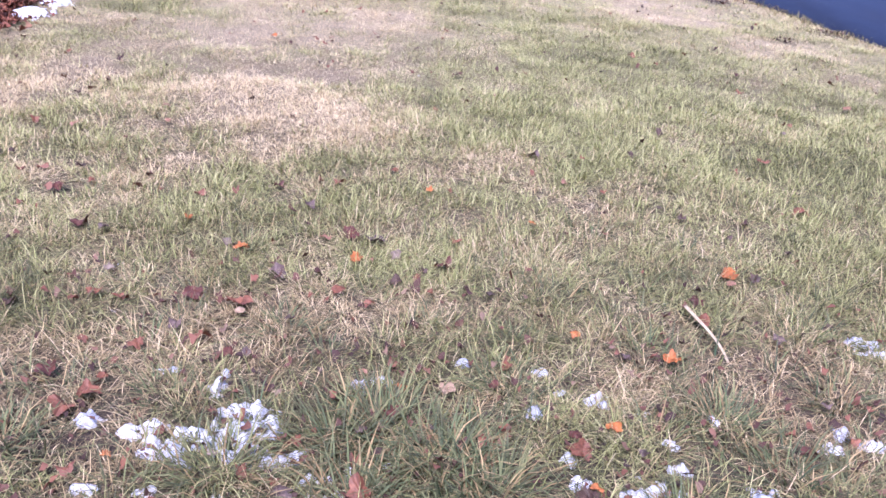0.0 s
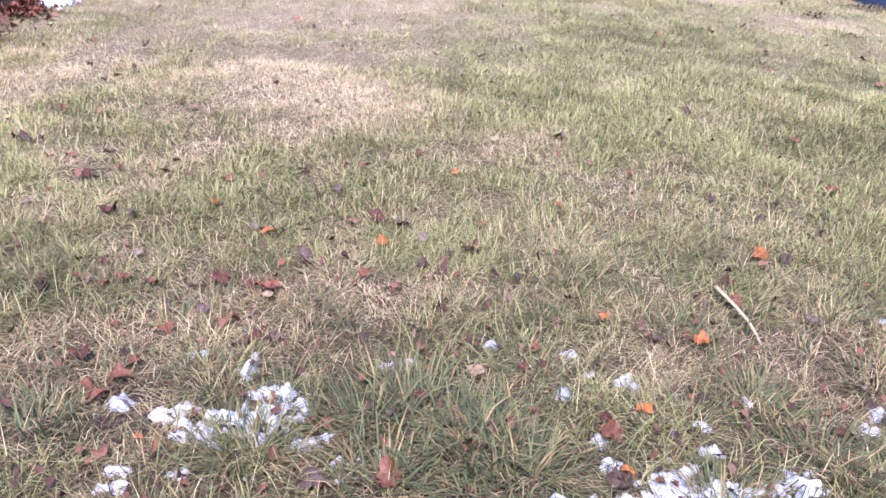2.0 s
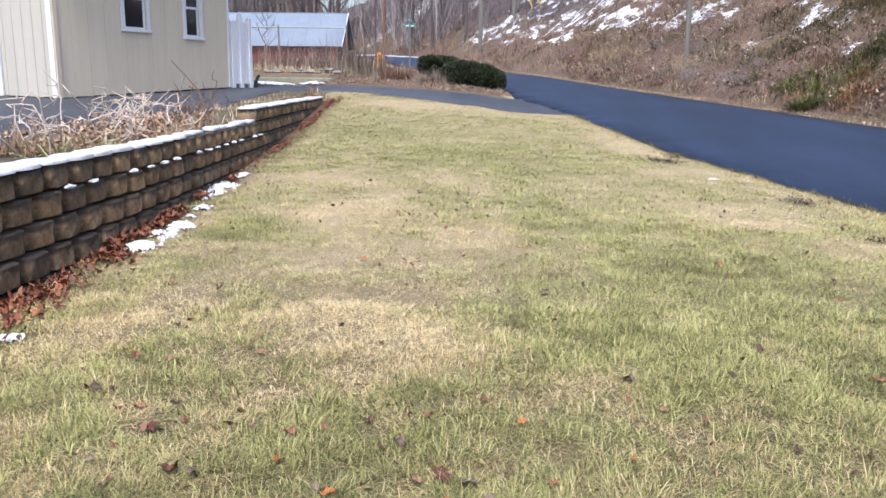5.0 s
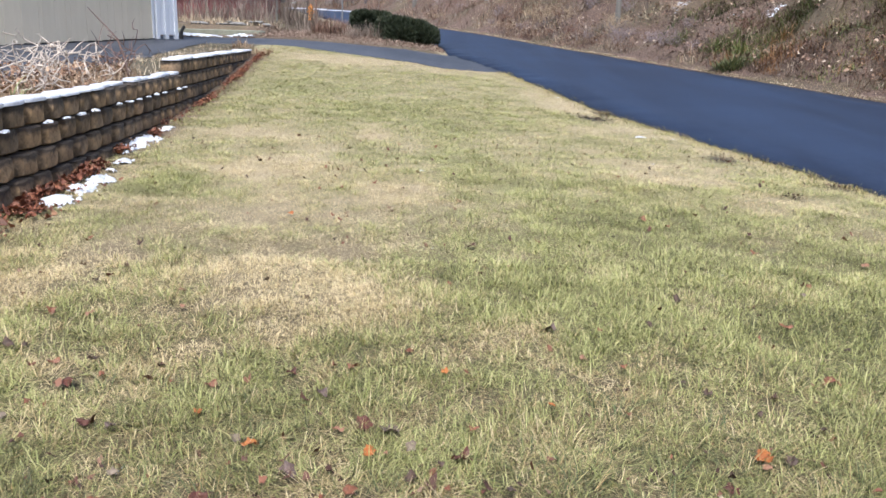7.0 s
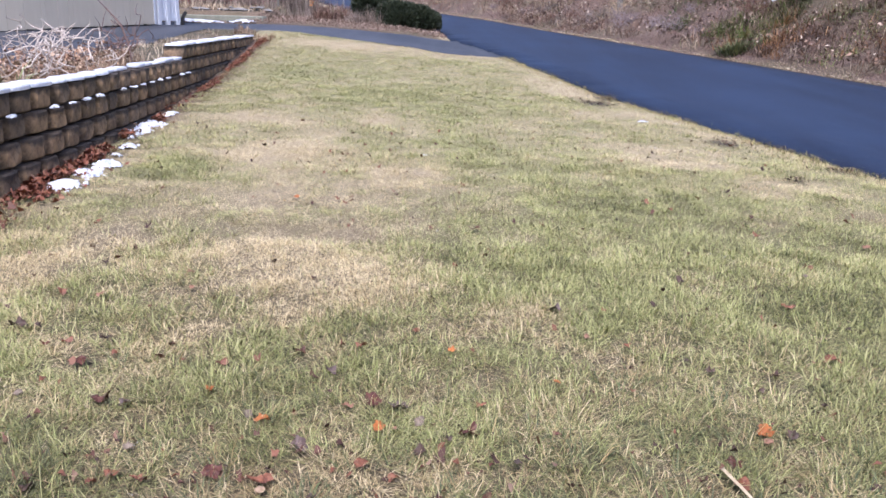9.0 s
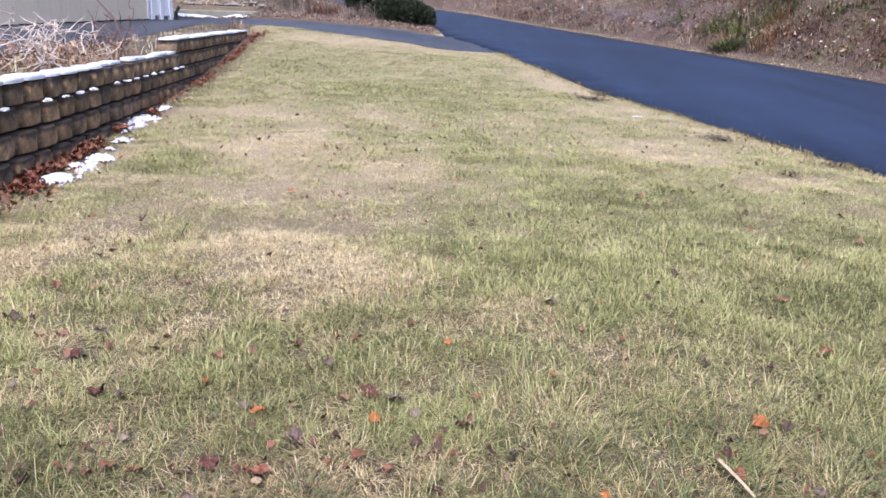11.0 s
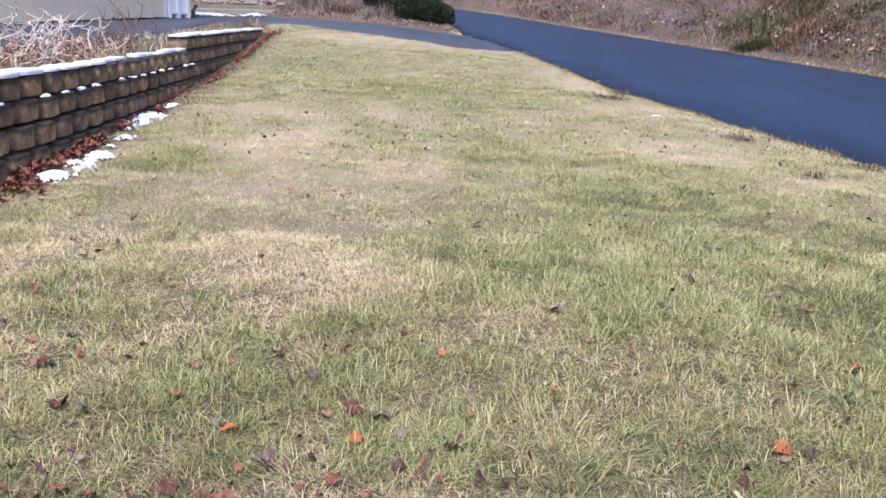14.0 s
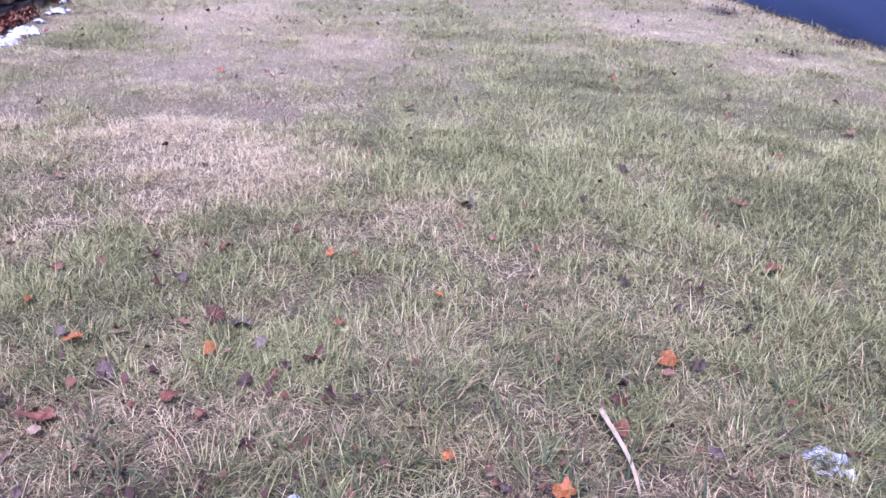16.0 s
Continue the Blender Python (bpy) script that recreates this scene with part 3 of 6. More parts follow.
# ---- blades: grass, weeds and straw ----
def blades(name, x, y, z, length, width, lean, bend, green, mat, heading=None, value=None, straight=False):
    """Many tapered bent blades as one mesh."""
    n = len(x)
    head = rng.uniform(0, 2 * np.pi, n) if heading is None else heading
    d = np.stack([np.cos(head), np.sin(head)], -1)
    side = np.stack([-d[:, 1], d[:, 0]], -1)
    base = np.stack([x, y, z - 0.006], -1)

    def at(s):
        out = lean * s + bend * s * s
        up = np.sqrt(np.clip(1 - np.clip(out / np.maximum(s, 1e-3), 0, 0.97) ** 2, 0.05, 1)) * s
        p = base.copy()
        p[:, :2] += d * (out * length)[:, None]
        p[:, 2] += up * length
        return p
    half = np.zeros((n, 3))
    half[:, :2] = side * (width / 2)[:, None]
    mid, tip = at(0.55), at(1.0)
    if straight:
        # far blades: one slim triangle each
        v = np.stack([base - half, base + half, tip], 1).reshape(-1, 3)
        rnd = np.repeat(rng.random(n) if value is None else value, 3)
        me = mesh_from(name, v, np.arange(n * 3).reshape(-1, 3), [mat], [("rnd", rnd), ("green", np.repeat(green, 3)), ("tip", np.tile([0, 0, 1.0], n))])
        return new(name, me)
    v = np.stack([base - half, base + half, mid + half * 0.8, mid - half * 0.8, tip], 1).reshape(-1, 3)
    o = np.arange(n)[:, None] * 5
    quads, tris = o + np.array([[0, 1, 2, 3]]), o + np.array([[3, 2, 4]])
    rnd = np.repeat(rng.random(n) if value is None else value, 5)
    g = np.repeat(green, 5)
    tipv = np.tile([0, 0, 0.5, 0.5, 1.0], n)
    me = mesh_from(name, v, [quads, tris], [mat], [("rnd", rnd), ("green", g), ("tip", tipv)])
    return new(name, me)


def in_lawn(x, y, margin=0.0):
    dl, _ = to_edge(EDGE_L, x, y)
    return (x > wall_x(y) + 0.06) & (dl < -0.02 + 0.05 * margin) & ~paved(x, y)


SNOW_STRIP = [(-2.64, 5.75, 0.161, 0.217), (-2.55, 6.40, 0.115, 0.093), (-2.67, 6.79, 0.100, 0.188), (-2.72, 7.21, 0.097, 0.218), (-2.81, 7.55, 0.050, 0.128), (-2.91, 9.02, 0.114, 0.252), (-2.65, 6.20, 0.152, 0.158), (-2.95, 8.40, 0.200, 0.253), (-2.66, 6.46, 0.110, 0.149), (-2.90, 7.98, 0.127, 0.237), (-2.47, 3.81, 0.106, 0.082)]


NEAR_SNOW = [(-0.62, 1.52, 0.032, 0.021), (-0.67, 1.50, 0.028, 0.024), (-0.77, 1.54, 0.041, 0.024), (-0.55, 1.43, 0.037, 0.028), (-0.50, 1.48, 0.055, 0.035), (-0.59, 1.44, 0.033, 0.031), (-0.39, 1.58, 0.063, 0.026), (-0.40, 1.51, 0.069, 0.049), (-0.36, 1.44, 0.067, 0.030), (-0.33, 1.53, 0.028, 0.042), (-0.49, 1.68, 0.018, 0.033), (-0.48, 1.74, 0.013, 0.012), (-0.64, 1.74, 0.021, 0.017), (-0.26, 1.43, 0.033, 0.027), (-0.33, 1.40, 0.033, 0.014), (-0.51, 1.39, 0.019, 0.014)]
NEAR_SNOW += [(-0.70, 1.26, 0.030, 0.016), (-0.70, 1.30, 0.023, 0.010), (-0.57, 1.30, 0.018, 0.020), (-0.41, 1.30, 0.012, 0.010), (-0.18, 1.35, 0.049, 0.021), (-0.19, 1.30, 0.025, 0.014), (-0.11, 1.71, 0.034, 0.021), (-0.06, 1.74, 0.028, 0.015), (-0.05, 1.41, 0.030, 0.018), (-0.12, 1.39, 0.011, 0.014), (-0.14, 1.32, 0.018, 0.010), (0.17, 1.84, 0.017, 0.016), (0.39, 1.79, 0.017, 0.021), (0.35, 1.63, 0.016, 0.021), (0.43, 1.71, 0.019, 0.018), (0.53, 1.68, 0.023, 0.026)]
NEAR_SNOW += [(0.42, 1.45, 0.028, 0.016), (0.41, 1.37, 0.026, 0.018), (0.63, 1.63, 0.028, 0.015), (0.84, 1.61, 0.015, 0.025), (0.69, 1.51, 0.022, 0.015), (0.61, 1.35, 0.058, 0.036), (0.64, 1.30, 0.110, 0.024), (0.49, 1.28, 0.016, 0.017), (0.69, 1.42, 0.035, 0.016), (0.89, 1.33, 0.027, 0.041), (1.17, 1.58, 0.024, 0.023), (1.11, 1.52, 0.030, 0.017), (1.23, 1.54, 0.041, 0.018), (1.48, 2.04, 0.059, 0.042), (0.57, 1.30, 0.070, 0.060), (0.33, 1.25, 0.100, 0.022), (0.47, 1.26, 0.035, 0.022), (0.84, 1.27, 0.058, 0.060), (0.91, 1.24, 0.050, 0.020), (0.99, 1.24, 0.035, 0.016)]


REED_X, REED_Y = (0.913, 0.942, 0.956, 0.958, 0.957), (2.166, 2.043, 1.966, 1.906, 1.87)


def snow_free(x, y):
    ok = np.ones(np.shape(x), bool)
    for cx, cy, rx, ry in SNOW_STRIP:
        ok &= ((x - cx) / rx) ** 2 + ((y - cy) / ry) ** 2 > 0.85
    ok &= rng.random(np.shape(x)) > 0.8 * ellipse_sum(x + (vnoise(x, y, 0.06, 58) - 0.5) * 0.2, y, BARE_SPOTS)
    # the reed blade has pressed the turf flat
    along_reed = (y > REED_Y[-1] + 0.03) & (y < REED_Y[0]) & (np.abs(x - np.interp(-y, [-v for v in REED_Y], REED_X)) < 0.016)
    ok &= ~along_reed | (rng.random(np.shape(x)) < 0.15)
    sparse = rng.random(np.shape(x)) < 0.3
    for cx, cy, rx, ry in NEAR_SNOW:
        ok &= sparse | (((x - cx) / rx) ** 2 + ((y - cy) / ry) ** 2 > 1.0)
    return ok


def lawn_zone(name, y0, y1, density, length, width, flat=0.7, clump=0.02, per=9, reach=None, straight=False, gap=0.4, spread=0.27):
    """Turf of small tussocks, each mostly straw or mostly green, over a strip that widens with y."""
    lo, hi = (-3.8, 4.8) if reach is None else reach
    n = int((y1 - y0) * (hi - lo) * density / per)
    cx, cy = rng.uniform(lo, hi, n), rng.uniform(y0, y1, n)
    keep = rng.random(n) < gap + (1.05 - gap) * smooth(0.25, 0.6, vnoise(cx, cy, 0.05, 23))
    if reach is None:
        keep &= np.abs(cx - 0.12) < 0.95 + 0.62 * cy
    cx, cy = cx[keep], cy[keep]
    n = len(cx)
    g = greenness(cx, cy)
    far = smooth(3.2, 5.5, cy)
    kind = np.clip((g - 0.5) * 1.9 + 0.5 + rng.normal(0, 1, n) * (0.17 + 0.18 * far) + (vnoise(cx, cy, 0.14, 51) - 0.5) * 0.7 * far, 0.03, 0.93)
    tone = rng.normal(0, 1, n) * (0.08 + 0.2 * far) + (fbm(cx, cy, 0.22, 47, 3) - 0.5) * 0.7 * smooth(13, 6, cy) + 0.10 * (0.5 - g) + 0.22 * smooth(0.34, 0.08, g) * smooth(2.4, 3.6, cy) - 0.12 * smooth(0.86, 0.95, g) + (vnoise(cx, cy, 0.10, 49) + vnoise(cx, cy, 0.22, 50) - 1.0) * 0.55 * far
    # brightness by distance put into the blades: dark up close, lighter further out
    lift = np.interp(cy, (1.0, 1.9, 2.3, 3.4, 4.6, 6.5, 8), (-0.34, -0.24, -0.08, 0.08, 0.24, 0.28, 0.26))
    tall = rng.uniform(0.65, 1.15, n) * (0.7 + 0.5 * vnoise(cx, cy, 0.2, 61)) * (0.75 + 0.4 * kind)
    rep = lambda v: np.repeat(v, per)
    n *= per
    ox, oy = rng.normal(0, clump, n), rng.normal(0, clump, n)
    x, y = rep(cx) + ox, rep(cy) + oy
    live = rng.random(n) < rep(kind)
    green = np.where(live, rng.uniform(0.7, 1.0, n), rng.uniform(0.0, 0.2, n))
    L = rng.uniform(*length, n) * rep(tall)
    W = rng.uniform(*width, n) * np.where(live, 1.0, 0.85)
    lean = np.clip(rng.normal(flat, 0.2, n) + 0.08 * (1 - live), 0.12, 0.97)
    bend = rng.uniform(0.0, 0.7, n)
    head = np.arctan2(oy, ox) + rng.normal(0, 0.9, n) + 1.2 * (fbm(x, y, 0.25, 67, 2) - 0.5)
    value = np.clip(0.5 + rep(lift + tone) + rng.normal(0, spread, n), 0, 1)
    ok = in_lawn(x, y) & snow_free(x, y)
    x, y = x[ok], y[ok]
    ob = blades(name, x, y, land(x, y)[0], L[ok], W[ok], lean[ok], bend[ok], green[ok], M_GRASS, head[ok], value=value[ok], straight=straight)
    return tagged(ob, "short winter grass, straw and dull green mixed", "grass", kind="stuff")


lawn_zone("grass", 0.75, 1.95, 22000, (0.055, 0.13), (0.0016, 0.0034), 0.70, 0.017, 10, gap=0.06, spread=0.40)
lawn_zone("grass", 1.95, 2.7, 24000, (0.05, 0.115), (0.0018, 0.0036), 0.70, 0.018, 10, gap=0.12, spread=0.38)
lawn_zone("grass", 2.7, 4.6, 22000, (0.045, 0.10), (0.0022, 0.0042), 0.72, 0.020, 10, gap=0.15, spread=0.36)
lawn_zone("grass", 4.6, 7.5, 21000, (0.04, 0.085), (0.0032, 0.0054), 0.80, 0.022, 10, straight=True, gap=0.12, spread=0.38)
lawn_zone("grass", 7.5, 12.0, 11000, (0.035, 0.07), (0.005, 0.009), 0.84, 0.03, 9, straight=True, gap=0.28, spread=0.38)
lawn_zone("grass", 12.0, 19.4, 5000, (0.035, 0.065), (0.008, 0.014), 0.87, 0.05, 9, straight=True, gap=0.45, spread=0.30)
for _y0, _y1, _x0, _x1 in ((-6.0, 0.75, -2.9, 6.8), (0.75, 2.7, -2.9, -1.5), (0.75, 2.7, 1.7, 5.6), (2.7, 4.6, 2.9, 5.0), (2.7, 4.2, -2.9, -2.3), (4.6, 6.5, 4.0, 4.6)):
    lawn_zone("grass", _y0, _y1, 3200, (0.05, 0.10), (0.009, 0.016), reach=(_x0, _x1), straight=True)


# ---- retaining wall ----
COURSE, BLOCK_W, BLOCK_D = 0.172, 0.335, 0.24


def block_mesh(name, seed, cap=False):
    """A split-face block with a bulging front; the front looks along +x."""
    r = np.random.default_rng(seed)
    w, d, h = BLOCK_W - 0.012, BLOCK_D, COURSE - 0.012
    prof = [(-w / 2, -0.085), (-w / 2 * 0.70, 0.0), (-w * 0.14, 0.006), (w * 0.15, 0.004), (w / 2 * 0.69, 0.0), (w / 2, -0.085)]
    rows = [(0.0, -0.022), (0.014, -0.002), (h * 0.55, 0.004), (h - 0.010, 0.0), (h, -0.010)]
    verts, faces = [], []
    for zz, inset in rows:
        for yy, xx in prof:
            verts.append((xx + inset + r.normal(0, 0.007), yy * (1.0 if abs(yy) > w * 0.45 else 1 + r.normal(0, 0.03)), zz))
    k = len(prof)
    for a in range(len(rows) - 1):
        for b in range(k - 1):
            i = a * k + b
            faces.append((i, i + 1, i + k + 1, i + k))
    base = len(verts)
    verts += [(-d, -w / 2 * 0.8, 0), (-d, w / 2 * 0.8, 0), (-d, -w / 2 * 0.8, h), (-d, w / 2 * 0.8, h)]
    top = [(len(rows) - 1) * k + b for b in range(k)]
    faces.append(tuple(top) + (base + 3, base + 2))
    faces.append(tuple(range(k - 1, -1, -1)) + (base, base + 1))
    lft, rgt = [a * k for a in range(len(rows))], [a * k + k - 1 for a in range(len(rows))]
    faces.append(tuple(lft) + (base + 2, base))
    faces.append(tuple(reversed(rgt)) + (base + 1, base + 3))
    faces.append((base, base + 2, base + 3, base + 1))
    me = bpy.data.meshes.new(name)
    me.from_pydata(verts, [], faces)
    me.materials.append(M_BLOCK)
    me.update()
    return me


retaining_wall = tagged(empty("retaining_wall", pose(-2.92, 4, 0.1)), "brown split-face concrete block retaining wall", "wall", kind="structure")
BLOCKS = [block_mesh("block", s) for s in range(6)]
CAPS = []


_py = np.arange(-3.6, 17.5, 0.02)
_px = wall_x(_py)
WALL_S = np.concatenate([[0], np.cumsum(np.hypot(np.diff(_px), np.diff(_py)))])


def wall_place(s):
    y = np.interp(s, WALL_S, _py)
    x = np.interp(y, _py, _px)
    y2 = min(y + 0.2, 17.4)
    dx, dy = float(wall_x(y2) - wall_x(y2 - 0.4)), 0.4
    return float(x), float(y), math.degrees(math.atan2(-dx, dy))


STEP_S = float(np.interp(10.85, _py, WALL_S))
for course in range(6):
    top = 0.88 + COURSE - course * COURSE
    start = STEP_S + 0.05 if course == 0 else 0.0
    s = start + (BLOCK_W / 2 if course % 2 else 0.0)
    while s < WALL_S[-1] - 0.1:
        x, y, turn = wall_place(s)
        # courses that would lie wholly under the lawn are left out
        if top > float(land(np.array([x + 0.2]), np.array([y]), False)[0][0]) - 0.02:
            setback = 0.034 * (5 - course) - 0.117 + (0.010 if (int(s / BLOCK_W) + course) % 3 == 0 else 0.0)
            if course == 1 and y < 10.85 or course == 0:
                setback -= 0.012
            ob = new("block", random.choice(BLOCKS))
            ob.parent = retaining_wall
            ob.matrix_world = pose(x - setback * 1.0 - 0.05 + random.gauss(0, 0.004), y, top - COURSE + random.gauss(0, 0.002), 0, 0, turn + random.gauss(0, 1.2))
            if course <= 1:
                CAPS.append((ob.matrix_world.copy(), course))
        s += BLOCK_W


def snow_pads():
    """Snow that lies on the caps, a scalloped pad on each block."""
    vs, fs, off = [], [], 0
    for m, course in CAPS:
        p = m.translation
        hi = p.y > 10.85
        if (course == 1 and hi) or (course == 0 and not hi):
            continue
        if p.y < 4.4:
            continue
        cover = 1.0 if p.y < 7.6 or hi else 0.9
        if random.random() > cover:
            continue
        n, rings = 18, 3
        h = random.uniform(0.020, 0.038)
        sx, sy = random.uniform(0.115, 0.135) * (0.6 if 7.8 < p.y < 10.85 else 1), random.uniform(0.155, 0.195)
        cx = -0.105 + random.uniform(-0.01, 0.01)
        pts = []
        for ring, (rr, zz) in enumerate(((1.0, 0.0), (1.0, 0.6), (0.92, 0.96))):
            for a in range(n):
                t = 2 * math.pi * a / n
                q = 1.0 / max(abs(math.cos(t)) ** 3 + abs(math.sin(t)) ** 3, 1e-6) ** (1 / 3)
                jit = 1 + 0.14 * (noise.noise((p.x * 3 + math.cos(t), p.y * 3 + math.sin(t), ring * 0.1)))
                pts.append((cx + math.cos(t) * q * sx * rr * jit, math.sin(t) * q * sy * rr * jit, COURSE - 0.006 + h * zz))
        pts.append((cx, 0, COURSE - 0.006 + h))
        vs += [m @ Vector(v) for v in pts]
        for ring in range(2):
            for a in range(n):
                b = (a + 1) % n
                fs.append((off + ring * n + a, off + ring * n + b, off + (ring + 1) * n + b, off + (ring + 1) * n + a))
        for a in range(n):
            fs.append((off + 2 * n + a, off + 2 * n + (a + 1) % n, off + 3 * n))
        off += len(pts)
    me = bpy.data.meshes.new("snow")
    me.from_pydata([tuple(v) for v in vs], [], fs)
    me.materials.append(M_SNOW)
    for p in me.polygons:
        p.use_smooth = True
    tagged(new("snow", me), "thin white snow lying on the wall's caps", "snow", kind="stuff")


snow_pads()


def snow_patch(x, y, rx, ry, thick=0.03, seed=0, holes=0.5, cell=0.005, name="snow_patch", label="small patch of melting white snow in the grass", sink=0.004):
    """A mound of old snow with a ragged, holed outline."""
    us, vs = np.arange(-rx * 1.5, rx * 1.5, cell), np.arange(-ry * 1.5, ry * 1.5, cell)
    gx, gy = np.meshgrid(us, vs)
    d = np.hypot(gx / rx, gy / ry)
    f = 1.15 - d + (fbm(gx + x * 7, gy + y * 7, max(rx, ry) * 0.9, seed, 3) - 0.5) * 1.3 - holes * smooth(0.42, 0.7, vnoise(gx + x, gy + y, 0.028, seed + 3)) - holes * 0.5 * smooth(0.5, 0.75, vnoise(gx + x, gy + y, 0.011, seed + 5))
    ok = f > 0.25
    h = thick * np.sqrt(np.clip(f - 0.25, 0, 1)) + (vnoise(gx, gy, 0.02, seed) - 0.5) * thick * 0.25
    z = land(gx + x, gy + y)[0] + h - sink
    # keep the one piece that holds the highest place
    ok = ok[:-1, :-1] & ok[1:, :-1] & ok[:-1, 1:] & ok[1:, 1:]
    if not ok.any():
        return None
    piece = np.zeros(ok.shape, bool)
    piece[np.unravel_index(np.argmax(np.where(ok, f[:-1, :-1], -9)), ok.shape)] = True
    for _ in range(400):
        grown = piece.copy()
        grown[1:] |= piece[:-1]
        grown[:-1] |= piece[1:]
        grown[:, 1:] |= piece[:, :-1]
        grown[:, :-1] |= piece[:, 1:]
        grown &= ok
        if (grown == piece).all():
            break
        piece = grown
    idx = np.arange(gx.size).reshape(gx.shape)
    q = np.stack([idx[:-1, :-1], idx[:-1, 1:], idx[1:, 1:], idx[1:, :-1]], -1)[piece]
    used, inv = np.unique(q, return_inverse=True)
    verts = np.stack([gx + x, gy + y, z], -1).reshape(-1, 3)[used]
    me = mesh_from(name, verts, inv.reshape(-1, 4), [M_SNOW], smooth_shade=True)
    return tagged(new(name, me), label, "snow", "melting snow patches")


def snow_sheet(x, y, rx, ry, thick, seed, cell=0.006):
    """Thin old snow that dips under the turf where it has melted through."""
    us, vs = np.arange(-rx * 1.7, rx * 1.7, cell), np.arange(-ry * 1.7, ry * 1.7, cell)
    gx, gy = np.meshgrid(us, vs)
    d = np.hypot(gx / rx, gy / ry)
    f = 0.2 - 0.9 * d**1.8 + (fbm(gx + x, gy + y, 0.05, 21, 2) - 0.5) * 1.7 + (vnoise(gx + x, gy + y, 0.026, 23) - 0.5) * 1.6 + (vnoise(gx + x, gy + y, 0.012, 29) - 0.5) * 1.5
    z = land(gx + x, gy + y)[0] + 0.009 + thick * np.clip(f, -1.4, 0.9)
    idx = np.arange(gx.size).reshape(gx.shape)
    q = np.stack([idx[:-1, :-1], idx[:-1, 1:], idx[1:, 1:], idx[1:, :-1]], -1).reshape(-1, 4)
    me = mesh_from("snow_patch", np.stack([gx + x, gy + y, z], -1).reshape(-1, 3), q, [M_SNOW], smooth_shade=True)
    return tagged(new("snow_patch", me), "small patch of melting white snow in the grass", "snow", "melting snow patches")


def near_snow():
    for k, (x, y, a, b) in enumerate(NEAR_SNOW):
        big = max(a, b) > 0.03
        snow_sheet(x, y, a * 1.2, max(b, 0.014) * 1.2, 0.017 if big else 0.013, 40 + k)
    for k, (x, y, a, b) in enumerate(SNOW_STRIP):
        if k in (6, 7, 8, 9):
            snow_sheet(x, y, a * 0.85, b * 1.05, 0.03, 60 + k, 0.011)
        else:
            snow_patch(x, y, a, b, 0.05, 60 + k, 0.2 if k in (0, 5) else 0.42, 0.011, label="ragged lump of old snow at the wall's foot")
    snow_patch(2.63, 9.8, 0.07, 0.05, 0.03, 90, 0.1, 0.012)


near_snow()


def ledge_snow():
    """Small lumps of snow in the notches between blocks of the second course."""
    s = BLOCK_W / 2
    while s < WALL_S[-1]:
        x, y, turn = wall_place(s)
        s += BLOCK_W
        if not 4.6 < y < 10.7 or random.random() < 0.3:
            continue
        bm = bmesh.new()
        bmesh.ops.create_icosphere(bm, subdivisions=2, radius=1.0)
        for v in bm.verts:
            v.co *= 1 + 0.6 * noise.noise(v.co * 1.4 + Vector((y * 3.7, 0, 0)))
            v.co.z = max(v.co.z, -0.35)
        sx = random.uniform(0.022, 0.034)
        bm.transform(pose(x + 0.005, y, 0.88 - COURSE + 0.006, 0, 0, turn) @ Matrix.Diagonal((sx, random.uniform(0.04, 0.085), random.uniform(0.010, 0.020), 1)))
        ob = part("snow_lump", bm, M_SNOW)
        tagged(ob, "small lump of white snow on a block ledge", "snow", "snow lumps on the wall")


ledge_snow()


# ---- fallen leaves ----
def leaf_shape(seed, lobes=5):
    """A dry lobed leaf about one unit long, curled."""
    r = np.random.default_rng(seed)
    n = 40
    t = np.linspace(0, 2 * np.pi, n, endpoint=False)
    rad = 0.40 + 0.045 * np.cos(lobes * t + r.uniform(0, 6)) + 0.02 * np.cos(3 * lobes * t + 1) + np.convolve(r.normal(0, 0.07, n + 2), (0.25, 0.5, 0.25), 'valid')
    rad *= 1 + 0.25 * np.cos(t)
    curl = r.uniform(0.5, 1.6, 4) * r.choice((1, 1, -1), 4)
    fold = r.uniform(0, 6, 2)
    bm = bmesh.new()

    def bent(px, py):
        zz = curl[0] * py * py * 1.6 + curl[1] * px * px * 0.9 + 0.13 * math.sin(px * 8 + fold[0]) + 0.11 * math.sin(py * 10 + px * 5 + fold[1]) + (r.random() - 0.5) * 0.08
        return (px, py, zz)
    c = bm.verts.new((0, 0, 0.0))
    mid = [bm.verts.new(bent(0.5 * a * math.cos(b), 0.5 * a * math.sin(b) * 0.85)) for a, b in zip(rad, t)]
    rim = [bm.verts.new(bent(a * math.cos(b), a * math.sin(b) * 0.85)) for a, b in zip(rad, t)]
    for k in range(n):
        j = (k + 1) % n
        bm.faces.new((c, mid[k], mid[j]))
        bm.faces.new((mid[k], rim[k], rim[j], mid[j]))
    # the stalk
    s1 = bm.verts.new((rim[n // 2].co.x - 0.02, rim[n // 2].co.y - 0.012, rim[n // 2].co.z + 0.02))
    s2 = bm.verts.new((rim[n // 2].co.x - 0.28, rim[n // 2].co.y - 0.05, rim[n // 2].co.z + 0.08))
    bm.faces.new((rim[n // 2], s1, s2))
    me = bpy.data.meshes.new("fallen_leaf")
    bm.to_mesh(me)
    bm.free()
    return me


